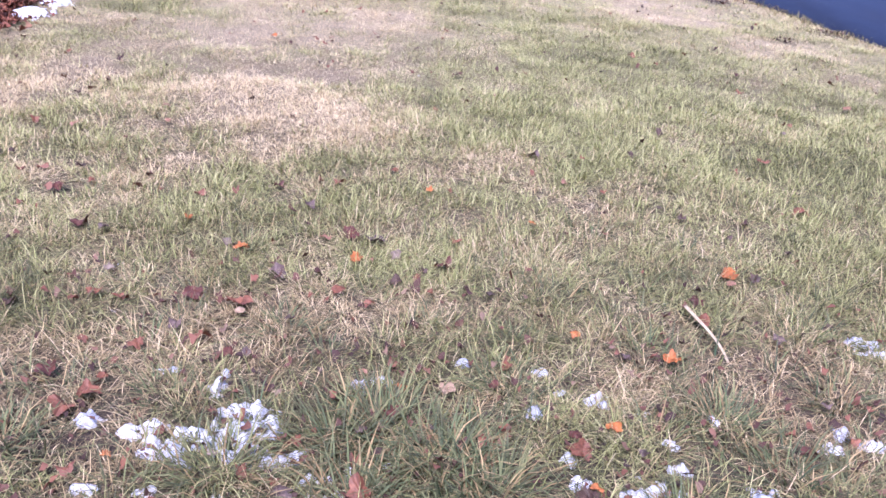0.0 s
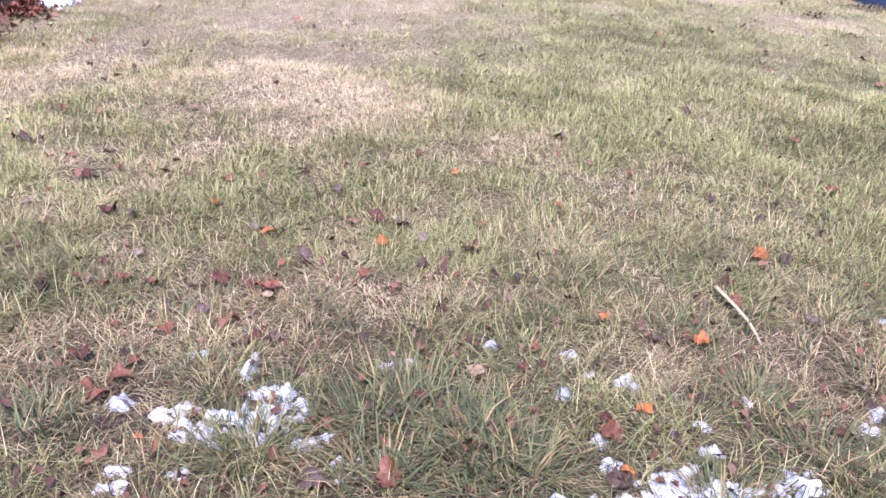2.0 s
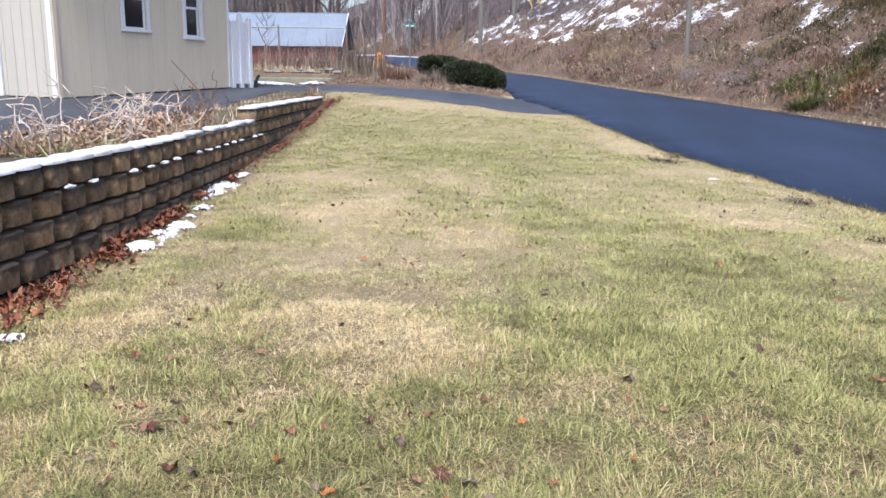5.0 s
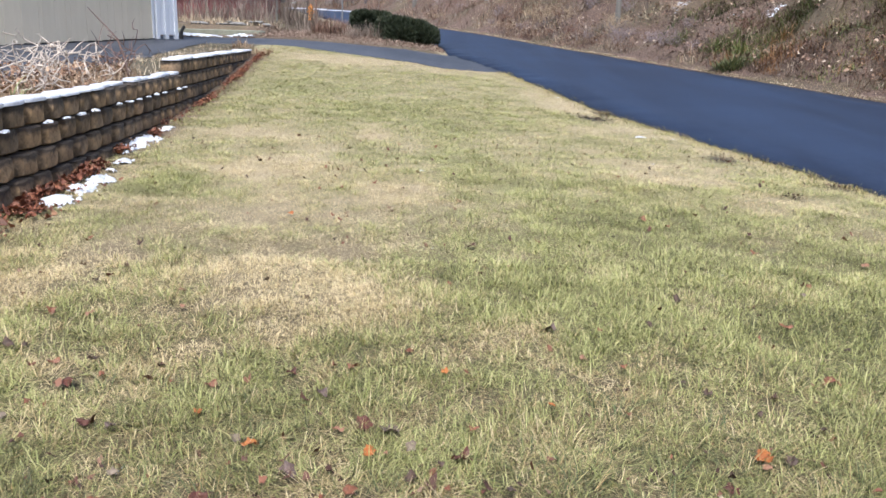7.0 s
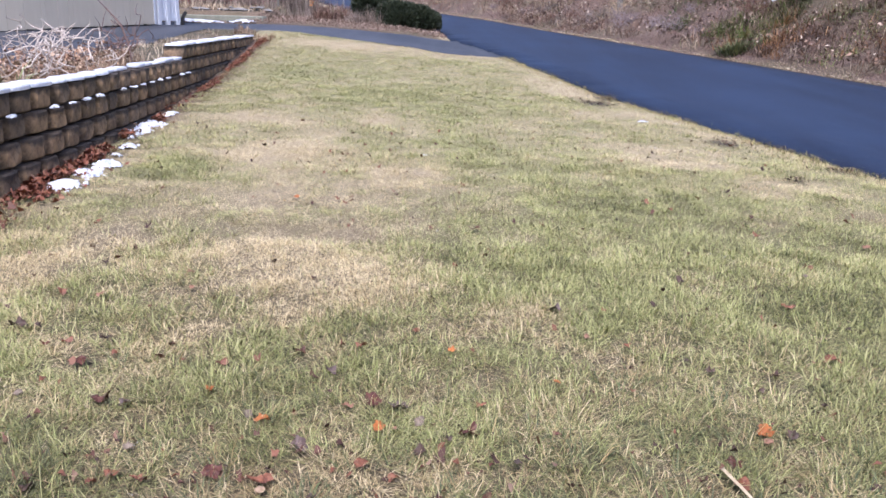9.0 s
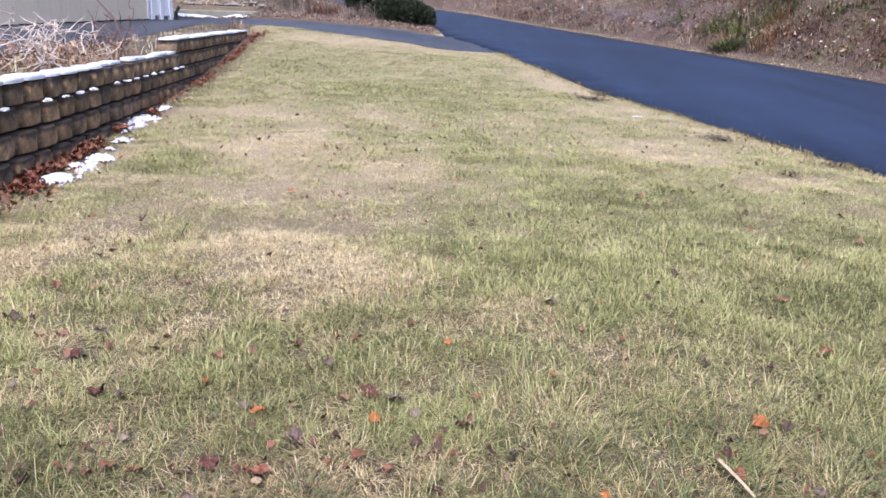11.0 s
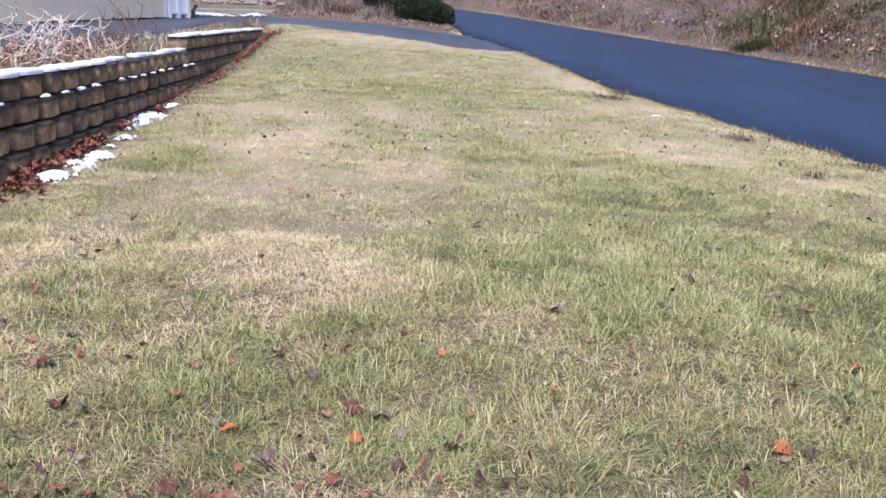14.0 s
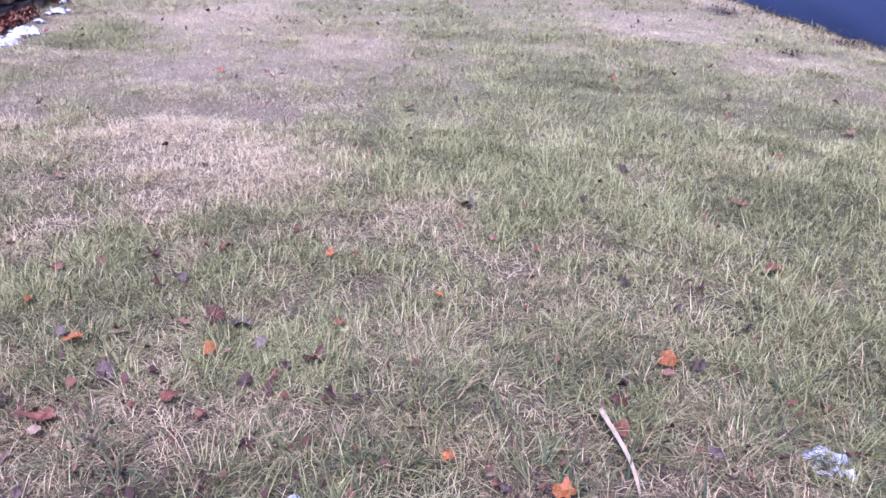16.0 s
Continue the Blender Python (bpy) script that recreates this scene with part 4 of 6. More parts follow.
LEAF_KINDS = {
    "R": (leaf_material("rust_red_leaf", (0.10, 0.035, 0.019), (0.28, 0.108, 0.055)), "curled rust-red dry leaf lying in the grass"),
    "D": (leaf_material("dark_red_leaf", (0.045, 0.013, 0.009), (0.135, 0.042, 0.024)), "curled dark red dry leaf lying in the grass"),
    "O": (leaf_material("orange_leaf", (0.26, 0.075, 0.018), (0.48, 0.17, 0.04)), "bright orange dry leaf lying in the grass"),
    "T": (leaf_material("tan_leaf", (0.24, 0.16, 0.095), (0.40, 0.29, 0.19)), "pale tan dry leaf lying in the grass"),
    "B": (leaf_material("dark_brown_leaf", (0.030, 0.017, 0.011), (0.095, 0.054, 0.036)), "crumpled dark brown leaf lying in the grass"),
    "G": (leaf_material("grey_brown_leaf", (0.15, 0.115, 0.085), (0.27, 0.21, 0.155)), "flat grey-brown rotting leaf lying in the grass"),
    "P": (leaf_material("pink_leaf", (0.20, 0.095, 0.055), (0.34, 0.18, 0.11)), "faded salmon-pink leaf lying in the grass"),
    "V": (leaf_material("purple_leaf", (0.055, 0.036, 0.030), (0.16, 0.108, 0.092)), "crumpled purple-brown leaf lying in the grass"),
}
LEAF_MESHES = {}
for key, (mat, _) in LEAF_KINDS.items():
    LEAF_MESHES[key] = []
    for v in range(4):
        me = leaf_shape(ord(key) * 10 + v, 5 if v % 2 else 7)
        me.materials.append(mat)
        LEAF_MESHES[key].append(me)


def scatter_leaves(text):
    """Words of x,y,kind,length in centimetres."""
    for k, word in enumerate(text.split()):
        x, y, kind, size = word.split(",")
        x, y, size = float(x), float(y), min(float(size), 9.5) / 100
        ob = new("fallen_leaf", random.choice(LEAF_MESHES[kind]))
        z = float(land(np.array([x]), np.array([y]))[0][0]) + 0.024 + size * 0.07
        s = size * (0.72 if kind == "P" else 0.92)
        ob.matrix_world = pose(x, y, z, random.uniform(-16, 16), random.uniform(-16, 16), random.uniform(0, 360)) @ Matrix.Diagonal((s, s, s * random.choice((0.6, 0.5, -0.5)), 1))
        tagged(ob, LEAF_KINDS[kind][1], "leaf", "fallen leaves on the lawn")


scatter_leaves("-1.72,4.06,B,6 -1.23,3.93,P,7 -1.16,3.69,P,6 -1.56,3.59,P,8 -1.76,3.62,R,7 -1.77,3.20,B,12 -1.68,3.20,B,4 -1.50,3.05,R,7 -1.57,3.02,R,5 -1.34,3.08,B,6 -1.37,2.87,D,9 -1.26,2.94,R,4 -0.82,2.86,R,7 -0.53,3.00,D,6 -1.18,2.56,D,12 -1.08,2.54,V,5 -1.48,2.61,G,5 -1.44,2.71,R,4 -0.80,2.64,O,5 -0.63,2.47,G,6 -0.57,2.44,O,7 -0.67,2.13,D,9")
scatter_leaves("-0.50,2.09,R,10 -0.50,2.02,T,5 -0.43,2.28,V,8 -0.97,2.26,G,5 -0.97,2.12,R,6 -0.88,2.10,R,5 -1.01,2.07,R,5 -1.18,2.03,B,7 -0.67,1.95,V,6 -0.29,3.06,R,7 -0.06,3.25,R,5 0.09,3.04,O,5 -0.39,2.85,V,7 -0.21,2.59,D,12 -0.11,2.55,V,11 -0.04,2.47,G,6 -0.29,2.55,P,7 -0.18,2.42,O,7 -0.12,2.41,P,3 0.18,2.58,R,6 0.13,2.38,D,11 0.06,2.35,B,4")
scatter_leaves("-0.03,2.26,B,6 -0.22,2.17,R,6 -0.30,2.14,R,3 -0.11,2.11,R,5 0.02,2.01,D,5 -0.35,1.99,B,4 0.08,2.20,R,3 0.19,2.19,D,3 0.28,2.19,B,4 0.14,4.16,R,4 0.60,3.54,V,8 0.29,4.89,D,14 0.69,3.21,P,7 0.85,3.13,R,4 0.49,2.76,O,4 0.77,2.72,R,4 1.34,3.98,B,7 1.10,3.61,B,6 0.83,3.53,R,4 1.58,5.68,R,8 1.72,5.50,R,5 1.77,7.21,R,5")
scatter_leaves("2.11,4.89,R,7 2.15,4.25,R,8 2.06,4.10,G,5 1.76,3.65,R,8 1.93,3.37,B,4 1.68,3.00,R,9 1.58,2.97,P,4 1.12,2.89,B,5 1.26,2.72,B,4 1.06,3.00,V,3 1.16,2.42,O,9 1.14,2.36,P,6 1.24,2.39,B,6 0.98,2.23,D,8 0.96,2.10,R,7 1.18,2.03,V,7 0.52,1.98,O,5 1.39,2.12,B,3 2.71,4.69,P,10 -0.95,5.56,O,7 0.83,2.41,R,3 0.80,2.01,R,3")
scatter_leaves("1.45,2.59,B,4 -1.65,4.42,B,3 -2.06,4.48,B,3")
scatter_leaves("-0.91,1.86,R,4 -0.75,1.85,R,6 -0.58,1.89,R,7 -0.49,1.81,D,6 -0.44,1.82,V,4 -0.95,1.71,D,8 -0.79,1.69,R,4 -0.84,1.56,R,8 -0.81,1.62,R,8 -0.33,1.64,T,4 -0.26,1.45,R,6 -0.18,1.65,R,4 -0.11,1.75,P,4 -0.03,1.80,R,5 0.00,1.70,O,5 0.11,1.69,T,6 0.29,1.81,R,5 0.25,1.72,D,4 -0.03,1.58,D,7 -0.10,1.52,V,5 0.07,1.54,V,4 0.21,1.48,R,6")
scatter_leaves("0.14,1.46,P,4 0.26,1.53,R,5 -0.09,1.29,R,11 -0.27,1.28,V,12 -0.44,1.41,G,4 0.43,1.51,D,5 0.44,1.45,R,8 0.54,1.54,O,6 0.78,1.85,O,9 0.66,1.77,P,3 0.65,1.87,V,5 1.17,1.68,V,4 1.03,1.49,D,6 1.17,1.53,R,4 0.60,1.45,V,4 0.45,1.33,O,4 0.43,1.29,B,9 -0.75,1.34,R,6 -0.54,1.25,R,4 0.40,1.58,R,3 0.63,1.88,R,3 -0.23,1.75,V,3")
scatter_leaves("-0.69,1.40,O,4")


def litter(name, x, y, size, label, mat=None, lift=0.015, seed=5):
    """A drift of small curled leaves as one mesh."""
    r = np.random.default_rng(seed)
    n = len(x)
    z = land(x, y)[0] + r.uniform(0.0, lift, n)
    k = 8
    t = np.linspace(0, 2 * np.pi, k, endpoint=False)
    rad = (0.42 + 0.13 * np.cos(3 * t[None] + r.uniform(0, 6, (n, 1)))) * np.clip(1 + r.normal(0, 0.33, (n, k)), 0.3, 1.8)
    lx, ly = rad * np.cos(t) * size[:, None], rad * np.sin(t) * size[:, None] * 0.75
    lz = (r.uniform(0.4, 2.0, n)[:, None] * (ly / size[:, None]) ** 2 + r.normal(0, 0.16, (n, k))) * size[:, None]
    a, tilt = r.uniform(0, 2 * np.pi, n)[:, None], r.normal(0, 0.45, (2, n))
    lz = lz + lx * tilt[0][:, None] + ly * tilt[1][:, None]
    vx, vy = lx * np.cos(a) - ly * np.sin(a), lx * np.sin(a) + ly * np.cos(a)
    rim = np.stack([vx + x[:, None], vy + y[:, None], np.maximum(lz, -0.01) + z[:, None] + 0.012], -1)
    cen = np.stack([x, y, z + 0.012], -1)[:, None]
    v = np.concatenate([cen, rim], 1).reshape(-1, 3)
    o = np.arange(n)[:, None, None] * (k + 1)
    j = np.arange(k)
    tri = np.stack([np.zeros(k, int), j + 1, (j + 1) % k + 1], -1)[None] + o
    me = mesh_from(name, v, tri.reshape(-1, 3), [mat or M_LITTER], [("rnd", np.repeat(r.random(n), k + 1))])
    return tagged(new(name, me), label, "leaves", kind="stuff")


def scrap_material():
    m = Nodes("leaf_scraps")
    return m.done(m.ramp(m.attr("rnd"), (0.0, (0.03, 0.015, 0.012)), (0.45, (0.10, 0.042, 0.028)), (0.85, (0.19, 0.075, 0.042)), (1.0, (0.20, 0.13, 0.09))), 0.75)


M_SCRAP = scrap_material()


def wall_litter():
    n = 9500
    y = 2.0 + 15.6 * rng.random(n) ** 1.05
    x = wall_x(y) + 0.03 + np.abs(rng.normal(0, 0.12, n)) * (0.5 + 0.8 * smooth(8, 4.5, y)) + 0.05 * vnoise(y, y * 0, 0.6, 4)
    keep = (rng.random(n) < (2.2 * vnoise(y, x * 0, 0.55, 12) - 0.45) * (0.75 + 0.25 * smooth(10, 6, y))) & snow_free(x, y)
    x, y = x[keep], y[keep]
    litter("leaf_drift", x, y, rng.uniform(0.025, 0.065, len(x)) * (0.6 + 0.4 * smooth(11, 6, y)), "drift of rust-brown dry leaves along the wall foot", lift=0.05)
    n = 1700
    x, y = rng.uniform(-1.5, 1.6, n), rng.uniform(1.0, 2.9, n)
    keep = rng.random(n) < smooth(2.8, 1.3, y)
    litter("leaf_litter", x[keep], y[keep], rng.uniform(0.012, 0.036, int(keep.sum())), "scraps of dry brown leaf in the grass", M_SCRAP, lift=0.02, seed=9)
    n = 240
    x, y = rng.uniform(-2.6, 3.2, n), rng.uniform(2.2, 9.0, n)
    litter("leaf_litter", x, y, rng.uniform(0.02, 0.05, n), "scattered scraps of brown leaf on the lawn", M_SCRAP, lift=0.02, seed=10)


wall_litter()


def dirt_clods():
    """Crumbs of dark earth thrown up beside the asphalt."""
    xs, ys = [], []
    for cx, cy, rx, ry, amount in BARE_SPOTS:
        n = int(380 * (rx * ry) ** 0.5 * amount)
        xs.append(rng.normal(cx, rx * 0.75, n))
        ys.append(rng.normal(cy, ry * 0.6, n))
    x, y = np.concatenate(xs), np.concatenate(ys)
    m = Nodes("dark_earth")
    mat = m.done(m.ramp(m.attr("rnd"), (0.0, (0.025, 0.016, 0.011)), (0.6, (0.085, 0.055, 0.037)), (1.0, (0.20, 0.135, 0.09))), 0.95)
    litter("dirt_clods", x, y, rng.uniform(0.012, 0.034, len(x)), "crumbs of dark brown earth beside the road", mat, 0.02, 27)["category"] = "dirt"


dirt_clods()


def dry_reed_blade():
    t = np.linspace(0, 1, 24)
    px = np.interp(t, (0, 0.36, 0.6, 0.77, 1.0), REED_X)
    py = np.interp(t, (0, 0.36, 0.6, 0.77, 1.0), REED_Y)
    for _ in range(4):
        px[1:-1], py[1:-1] = (px[:-2] + 2 * px[1:-1] + px[2:]) / 4, (py[:-2] + 2 * py[1:-1] + py[2:]) / 4
    pz = land(px, py)[0] + 0.042 - 0.016 * t
    w = 0.006 * (1 - 0.8 * t**1.5)
    dx, dy = np.gradient(px), np.gradient(py)
    L = np.hypot(dx, dy)
    nx, ny = -dy / L, dx / L
    rows = np.stack([np.stack([px + nx * w, py + ny * w, pz + 0.003], -1), np.stack([px, py, pz - 0.002], -1), np.stack([px - nx * w, py - ny * w, pz + 0.003], -1)], 1)
    i = (np.arange(23)[:, None] * 3 + np.arange(2)[None]).ravel()
    me = mesh_from("reed_blade", rows.reshape(-1, 3), np.stack([i, i + 1, i + 4, i + 3], -1), [simple("pale_reed", (0.36, 0.29, 0.18), (0.52, 0.43, 0.29), 30, 0.6, 0.2, 0.002)], smooth_shade=True)
    ob = new("reed_blade", me)
    sol = ob.modifiers.new("thickness", "SOLIDIFY")
    sol.thickness = 0.002
    tagged(ob, "long pale dried reed blade lying on grass", "reed")


dry_reed_blade()


def tuft(x, y, n, length, green, seed, spread=0.05, name="grass_tuft", width=(0.003, 0.006), mat=None):
    r = np.random.default_rng(seed)
    px, py = x + r.normal(0, spread, n), y + r.normal(0, spread, n)
    head = np.arctan2(py - y, px - x) + r.normal(0, 0.5, n)
    g = np.where(r.random(n) < 0.4 + 0.6 * green, r.uniform(0.8, 1.0, n), r.uniform(0, 0.2, n))
    ob = blades(name, px, py, land(px, py)[0], r.uniform(0.45, 1.0, n) * length, r.uniform(*width, n), np.clip(r.normal(0.62, 0.2, n), 0.1, 0.95), r.uniform(0.15, 0.5, n), g, mat or M_TUFT, head)
    return tagged(ob, "coarse tuft of long green and yellow grass", "grass", kind="stuff")


for k, (x, y, n, L, g) in enumerate([(-0.05, 1.56, 150, 0.17, 0.75), (0.10, 1.42, 170, 0.17, 0.65), (-0.15, 1.48, 120, 0.15, 0.8), (0.22, 1.33, 120, 0.15, 0.6), (-0.42, 1.36, 140, 0.13, 0.7), (-0.95, 1.42, 90, 0.13, 0.8), (0.86, 1.60, 110, 0.13, 0.7),
                                     (0.95, 1.40, 100, 0.14, 0.7), (0.30, 1.70, 80, 0.12, 0.6), (-0.62, 1.64, 90, 0.08, 0.95), (0.72, 1.92, 60, 0.10, 0.9), (0.33, 1.96, 80, 0.08, 0.95), (1.25, 1.75, 70, 0.11, 0.7), (-0.35, 1.95, 60, 0.10, 0.8), (1.30, 2.05, 70, 0.12, 0.8), (-0.1, 1.28, 120, 0.14, 0.7), (0.65, 1.25, 100, 0.12, 0.6)]):
    tuft(x, y, int(n * 1.7), L * 1.1, g, 200 + k)


def coarse_grass():
    """Long dark green blades that stand in loose tufts among the short turf."""
    n = 170
    cx, cy = rng.uniform(-1.5, 1.8, n), rng.uniform(1.2, 2.9, n)
    keep = rng.random(n) < np.clip(0.35 + 0.8 * smooth(2.4, 1.6, cy) * (0.4 + 1.2 * vnoise(cx, cy, 0.5, 85)), 0, 1)
    cx, cy = cx[keep], cy[keep]
    per = rng.integers(12, 46, len(cx))
    x, y = np.repeat(cx, per), np.repeat(cy, per)
    n = len(x)
    ox, oy = rng.normal(0, 0.028, n), rng.normal(0, 0.028, n)
    x, y = x + ox, y + oy
    g = np.where(rng.random(n) < 0.82, rng.uniform(0.75, 1.0, n), rng.uniform(0, 0.2, n))
    ob = blades("coarse_grass", x, y, land(x, y)[0], rng.uniform(0.06, 0.145, n), rng.uniform(0.0022, 0.0046, n), np.clip(rng.normal(0.62, 0.2, n), 0.1, 0.95), rng.uniform(0.15, 0.6, n), g, M_TUFT, np.arctan2(oy, ox) + rng.normal(0, 0.6, n))
    tagged(ob, "long dark green blades in loose tufts", "grass", kind="stuff")


coarse_grass()


# ---- house ----
HOUSE = pose(-8.53, 15.5, 1.0, 0, 0, 66.2)
HOUSE_L, HOUSE_W, HOUSE_H = 4.92, 6.2, 3.3


def floor_line(s):
    return 0.03 + 0.04 * s


def build_house():
    house = empty("house", HOUSE)
    tagged(house, "cream vertical-board house with white window trim", "house")
    wins = [(1.74, 2.33, 1.44, 2.74), (3.50, 3.93, 1.36, 2.66)]

    def boards(name, length, step, mat, turn, shift, openings, slope):
        cuts = sorted({round(v, 3) for v in np.arange(0, length + 1e-6, step)} | {length} | {v for o in openings for v in o[:2]})
        wall_bm = bmesh.new()
        holder = None
        pieces = []
        for a, b in zip(cuts[:-1], cuts[1:]):
            if b - a < 0.01:
                continue
            spans_z = [(slope(a), HOUSE_H)]
            for o in openings:
                if a >= o[0] - 1e-6 and b <= o[1] + 1e-6:
                    spans_z = [(slope(a), o[2]), (o[3], HOUSE_H)]
            for z0, z1 in spans_z:
                box(b - a, 0.10, z1 - z0, ((a + b) / 2, 0.075, z0), 0, wall_bm)
                pieces.append((a, b, z0, z1))
        holder = part(name, wall_bm, mat, house)
        holder.matrix_local = Matrix(shift) @ pose(0, 0, 0, 0, 0, turn)
        for a, b, z0, z1 in pieces:
            w = max(b - a - (0.005 if turn == 0 and mat is M_SIDING else 0.012), 0.01)
            o = part("board", box(w, 0.022, z1 - z0, ((a + b) / 2, 0.012, z0), 0.003), mat, holder)
        return holder

    boards("side_wall", HOUSE_L, 0.41, M_SIDING, 0, Matrix.Identity(4), wins, floor_line)
    front = boards("front_wall", 1.62, 0.30, M_SIDING_FRONT, 0, Matrix.Identity(4), [], lambda s: 0.03 + 0.012 * s)
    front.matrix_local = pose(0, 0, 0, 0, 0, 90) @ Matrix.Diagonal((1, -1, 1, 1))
    # walls that close the house at the back
    part("back_wall", box(0.15, HOUSE_W, HOUSE_H, (HOUSE_L - 0.08, HOUSE_W / 2 + 0.15, 0)), M_SIDING, house)
    part("far_wall", box(HOUSE_L, 0.15, HOUSE_H, (HOUSE_L / 2, HOUSE_W + 0.2, 0)), M_SIDING, house)
    part("front_wall", box(0.15, 1.6, HOUSE_H, (0.08, 5.5, 0.02)), M_SIDING_FRONT, house)
    part("foundation", box(HOUSE_L - 0.06, HOUSE_W, 0.6, (HOUSE_L / 2, HOUSE_W / 2 + 0.04, -0.42)), M_DARK, house)
    # roof with a shallow pitch along the side wall
    bm = bmesh.new()
    w, l, hgt = HOUSE_W + 0.9, HOUSE_L + 0.7, 1.9
    y0, x0 = -0.45, -0.35
    pts = [(x0, y0, HOUSE_H), (x0 + l, y0, HOUSE_H), (x0 + l, y0 + w, HOUSE_H), (x0, y0 + w, HOUSE_H), (x0, y0 + w / 2, HOUSE_H + hgt), (x0 + l, y0 + w / 2, HOUSE_H + hgt)]
    v = [bm.verts.new(p) for p in pts]
    for f in ((0, 1, 5, 4), (2, 3, 4, 5), (0, 4, 3), (1, 2, 5), (3, 2, 1, 0)):
        bm.faces.new([v[k] for k in f])
    part("roof", bm, M_SHINGLE, house, "dark shingled roof")
    # corner boards
    part("corner_board", box(0.10, 0.024, HOUSE_H - 0.02, (0.05, -0.013, 0.02), 0.003), M_SIDING, house)
    part("corner_board", box(0.024, 0.14, HOUSE_H - 0.02, (-0.014, 0.07, 0.02), 0.003), M_TRIM, house, "white corner board")
    part("corner_board", box(0.07, 0.024, HOUSE_H - 0.24, (HOUSE_L - 0.03, -0.014, 0.22), 0.003), M_TRIM, house, "white corner board")
    # garage door with its casing
    door = part("garage_door", box(0.05, 2.9, 2.2, (0.05, 3.25, 0.05)), M_TRIM, house, "white panelled garage door")
    for k in range(4):
        for j in range(4):
            part("panel", box(0.03, 0.62, 0.42, (0.018, 2.17 + j * 0.72, 0.12 + k * 0.53), 0.012), M_TRIM, door)
    part("door_casing", box(0.05, 0.16, 2.35, (-0.02, 1.70, 0.04), 0.004), M_TRIM, house)
    part("door_casing", box(0.05, 0.16, 2.35, (-0.02, 4.78, 0.04), 0.004), M_TRIM, house)
    part("door_casing", box(0.05, 3.24, 0.16, (-0.02, 3.24, 2.39), 0.004), M_TRIM, house)
    part("front_wall", box(0.15, 3.3, HOUSE_H - 2.5, (0.08, 3.25, 2.5)), M_SIDING_FRONT, house)
    for a, b, z0, z1 in wins:
        c, w, h = (a + b) / 2, b - a, z1 - z0
        win = part("window", box(w + 0.2, 0.028, 0.10, (c, -0.016, z1), 0.004), M_TRIM, house, "white double-hung window")
        part("casing", box(0.10, 0.028, h, (a - 0.05, -0.016, z0), 0.004), M_TRIM, win)
        part("casing", box(0.10, 0.028, h, (b + 0.05, -0.016, z0), 0.004), M_TRIM, win)
        part("sill", box(w + 0.22, 0.06, 0.06, (c, -0.03, z0 - 0.06), 0.006), M_TRIM, win)
        for zz, yy in ((z0, 0.05), (z0 + h / 2 - 0.02, 0.02)):
            hh = h / 2 + 0.02
            bm = bmesh.new()
            box(w, 0.03, 0.05, (c, yy, zz), 0, bm)
            box(w, 0.03, 0.045, (c, yy, zz + hh - 0.045), 0, bm)
            box(0.045, 0.029, hh - 0.094, (a + 0.0225, yy, zz + 0.05), 0, bm)
            box(0.045, 0.029, hh - 0.094, (b - 0.0225, yy, zz + 0.05), 0, bm)
            part("sash", bm, M_TRIM, win)
            part("pane", box(w - 0.09, 0.006, hh - 0.095, (c, yy, zz + 0.05)), M_GLASS, win)


build_house()


def build_vinyl_fence():
    fence = empty("vinyl_fence", HOUSE @ pose(HOUSE_L, 0, 0.22))
    tagged(fence, "white vinyl privacy fence with capped posts", "fence")
    for x, h in ((0.10, 1.60), (0.40, 1.80), (0.74, 1.70)):
        post = part("post", box(0.10, 0.10, h, (x, 0, -0.02), 0.006), M_VINYL, fence)
        bm = bmesh.new()
        bmesh.ops.create_cone(bm, cap_ends=True, segments=4, radius1=0.085, radius2=0.01, depth=0.05, matrix=pose(x, 0, h + 0.005, 0, 0, 45))
        part("post_cap", bm, M_VINYL, post)
    for a, b in ((0.15, 0.35), (0.45, 0.69)):
        for z in (0.08, 1.15, 1.52):
            part("rail", box(b - a, 0.05, 0.09, ((a + b) / 2, 0, z), 0.004), M_VINYL, fence)
        n = 2
        for k in range(n):
            w = (b - a) / n
            part("board", box(w - 0.008, 0.022, 1.0, (a + w * (k + 0.5), 0, 0.16), 0.003), M_VINYL, fence)
            part("board", box(w - 0.008, 0.022, 0.3, (a + w * (k + 0.5), 0, 1.23), 0.003), M_VINYL, fence)


build_vinyl_fence()


def downspout():
    th = empty("downspout", HOUSE @ pose(HOUSE_L + 0.92, -0.02, 0.22))
    tagged(th, "short black plastic drain pipe beside the fence", "pipe")
    v, q = tube_arrays([(0, 0, -0.05), (0, 0, 0.14), (0.02, -0.03, 0.22), (0.05, -0.08, 0.3)], [0.05, 0.05, 0.045, 0.04], 8)
    me = mesh_from("pipe", v, q, [M_DARK], smooth_shade=True)
    ob = new("pipe", me)
    ob.parent = th


downspout()


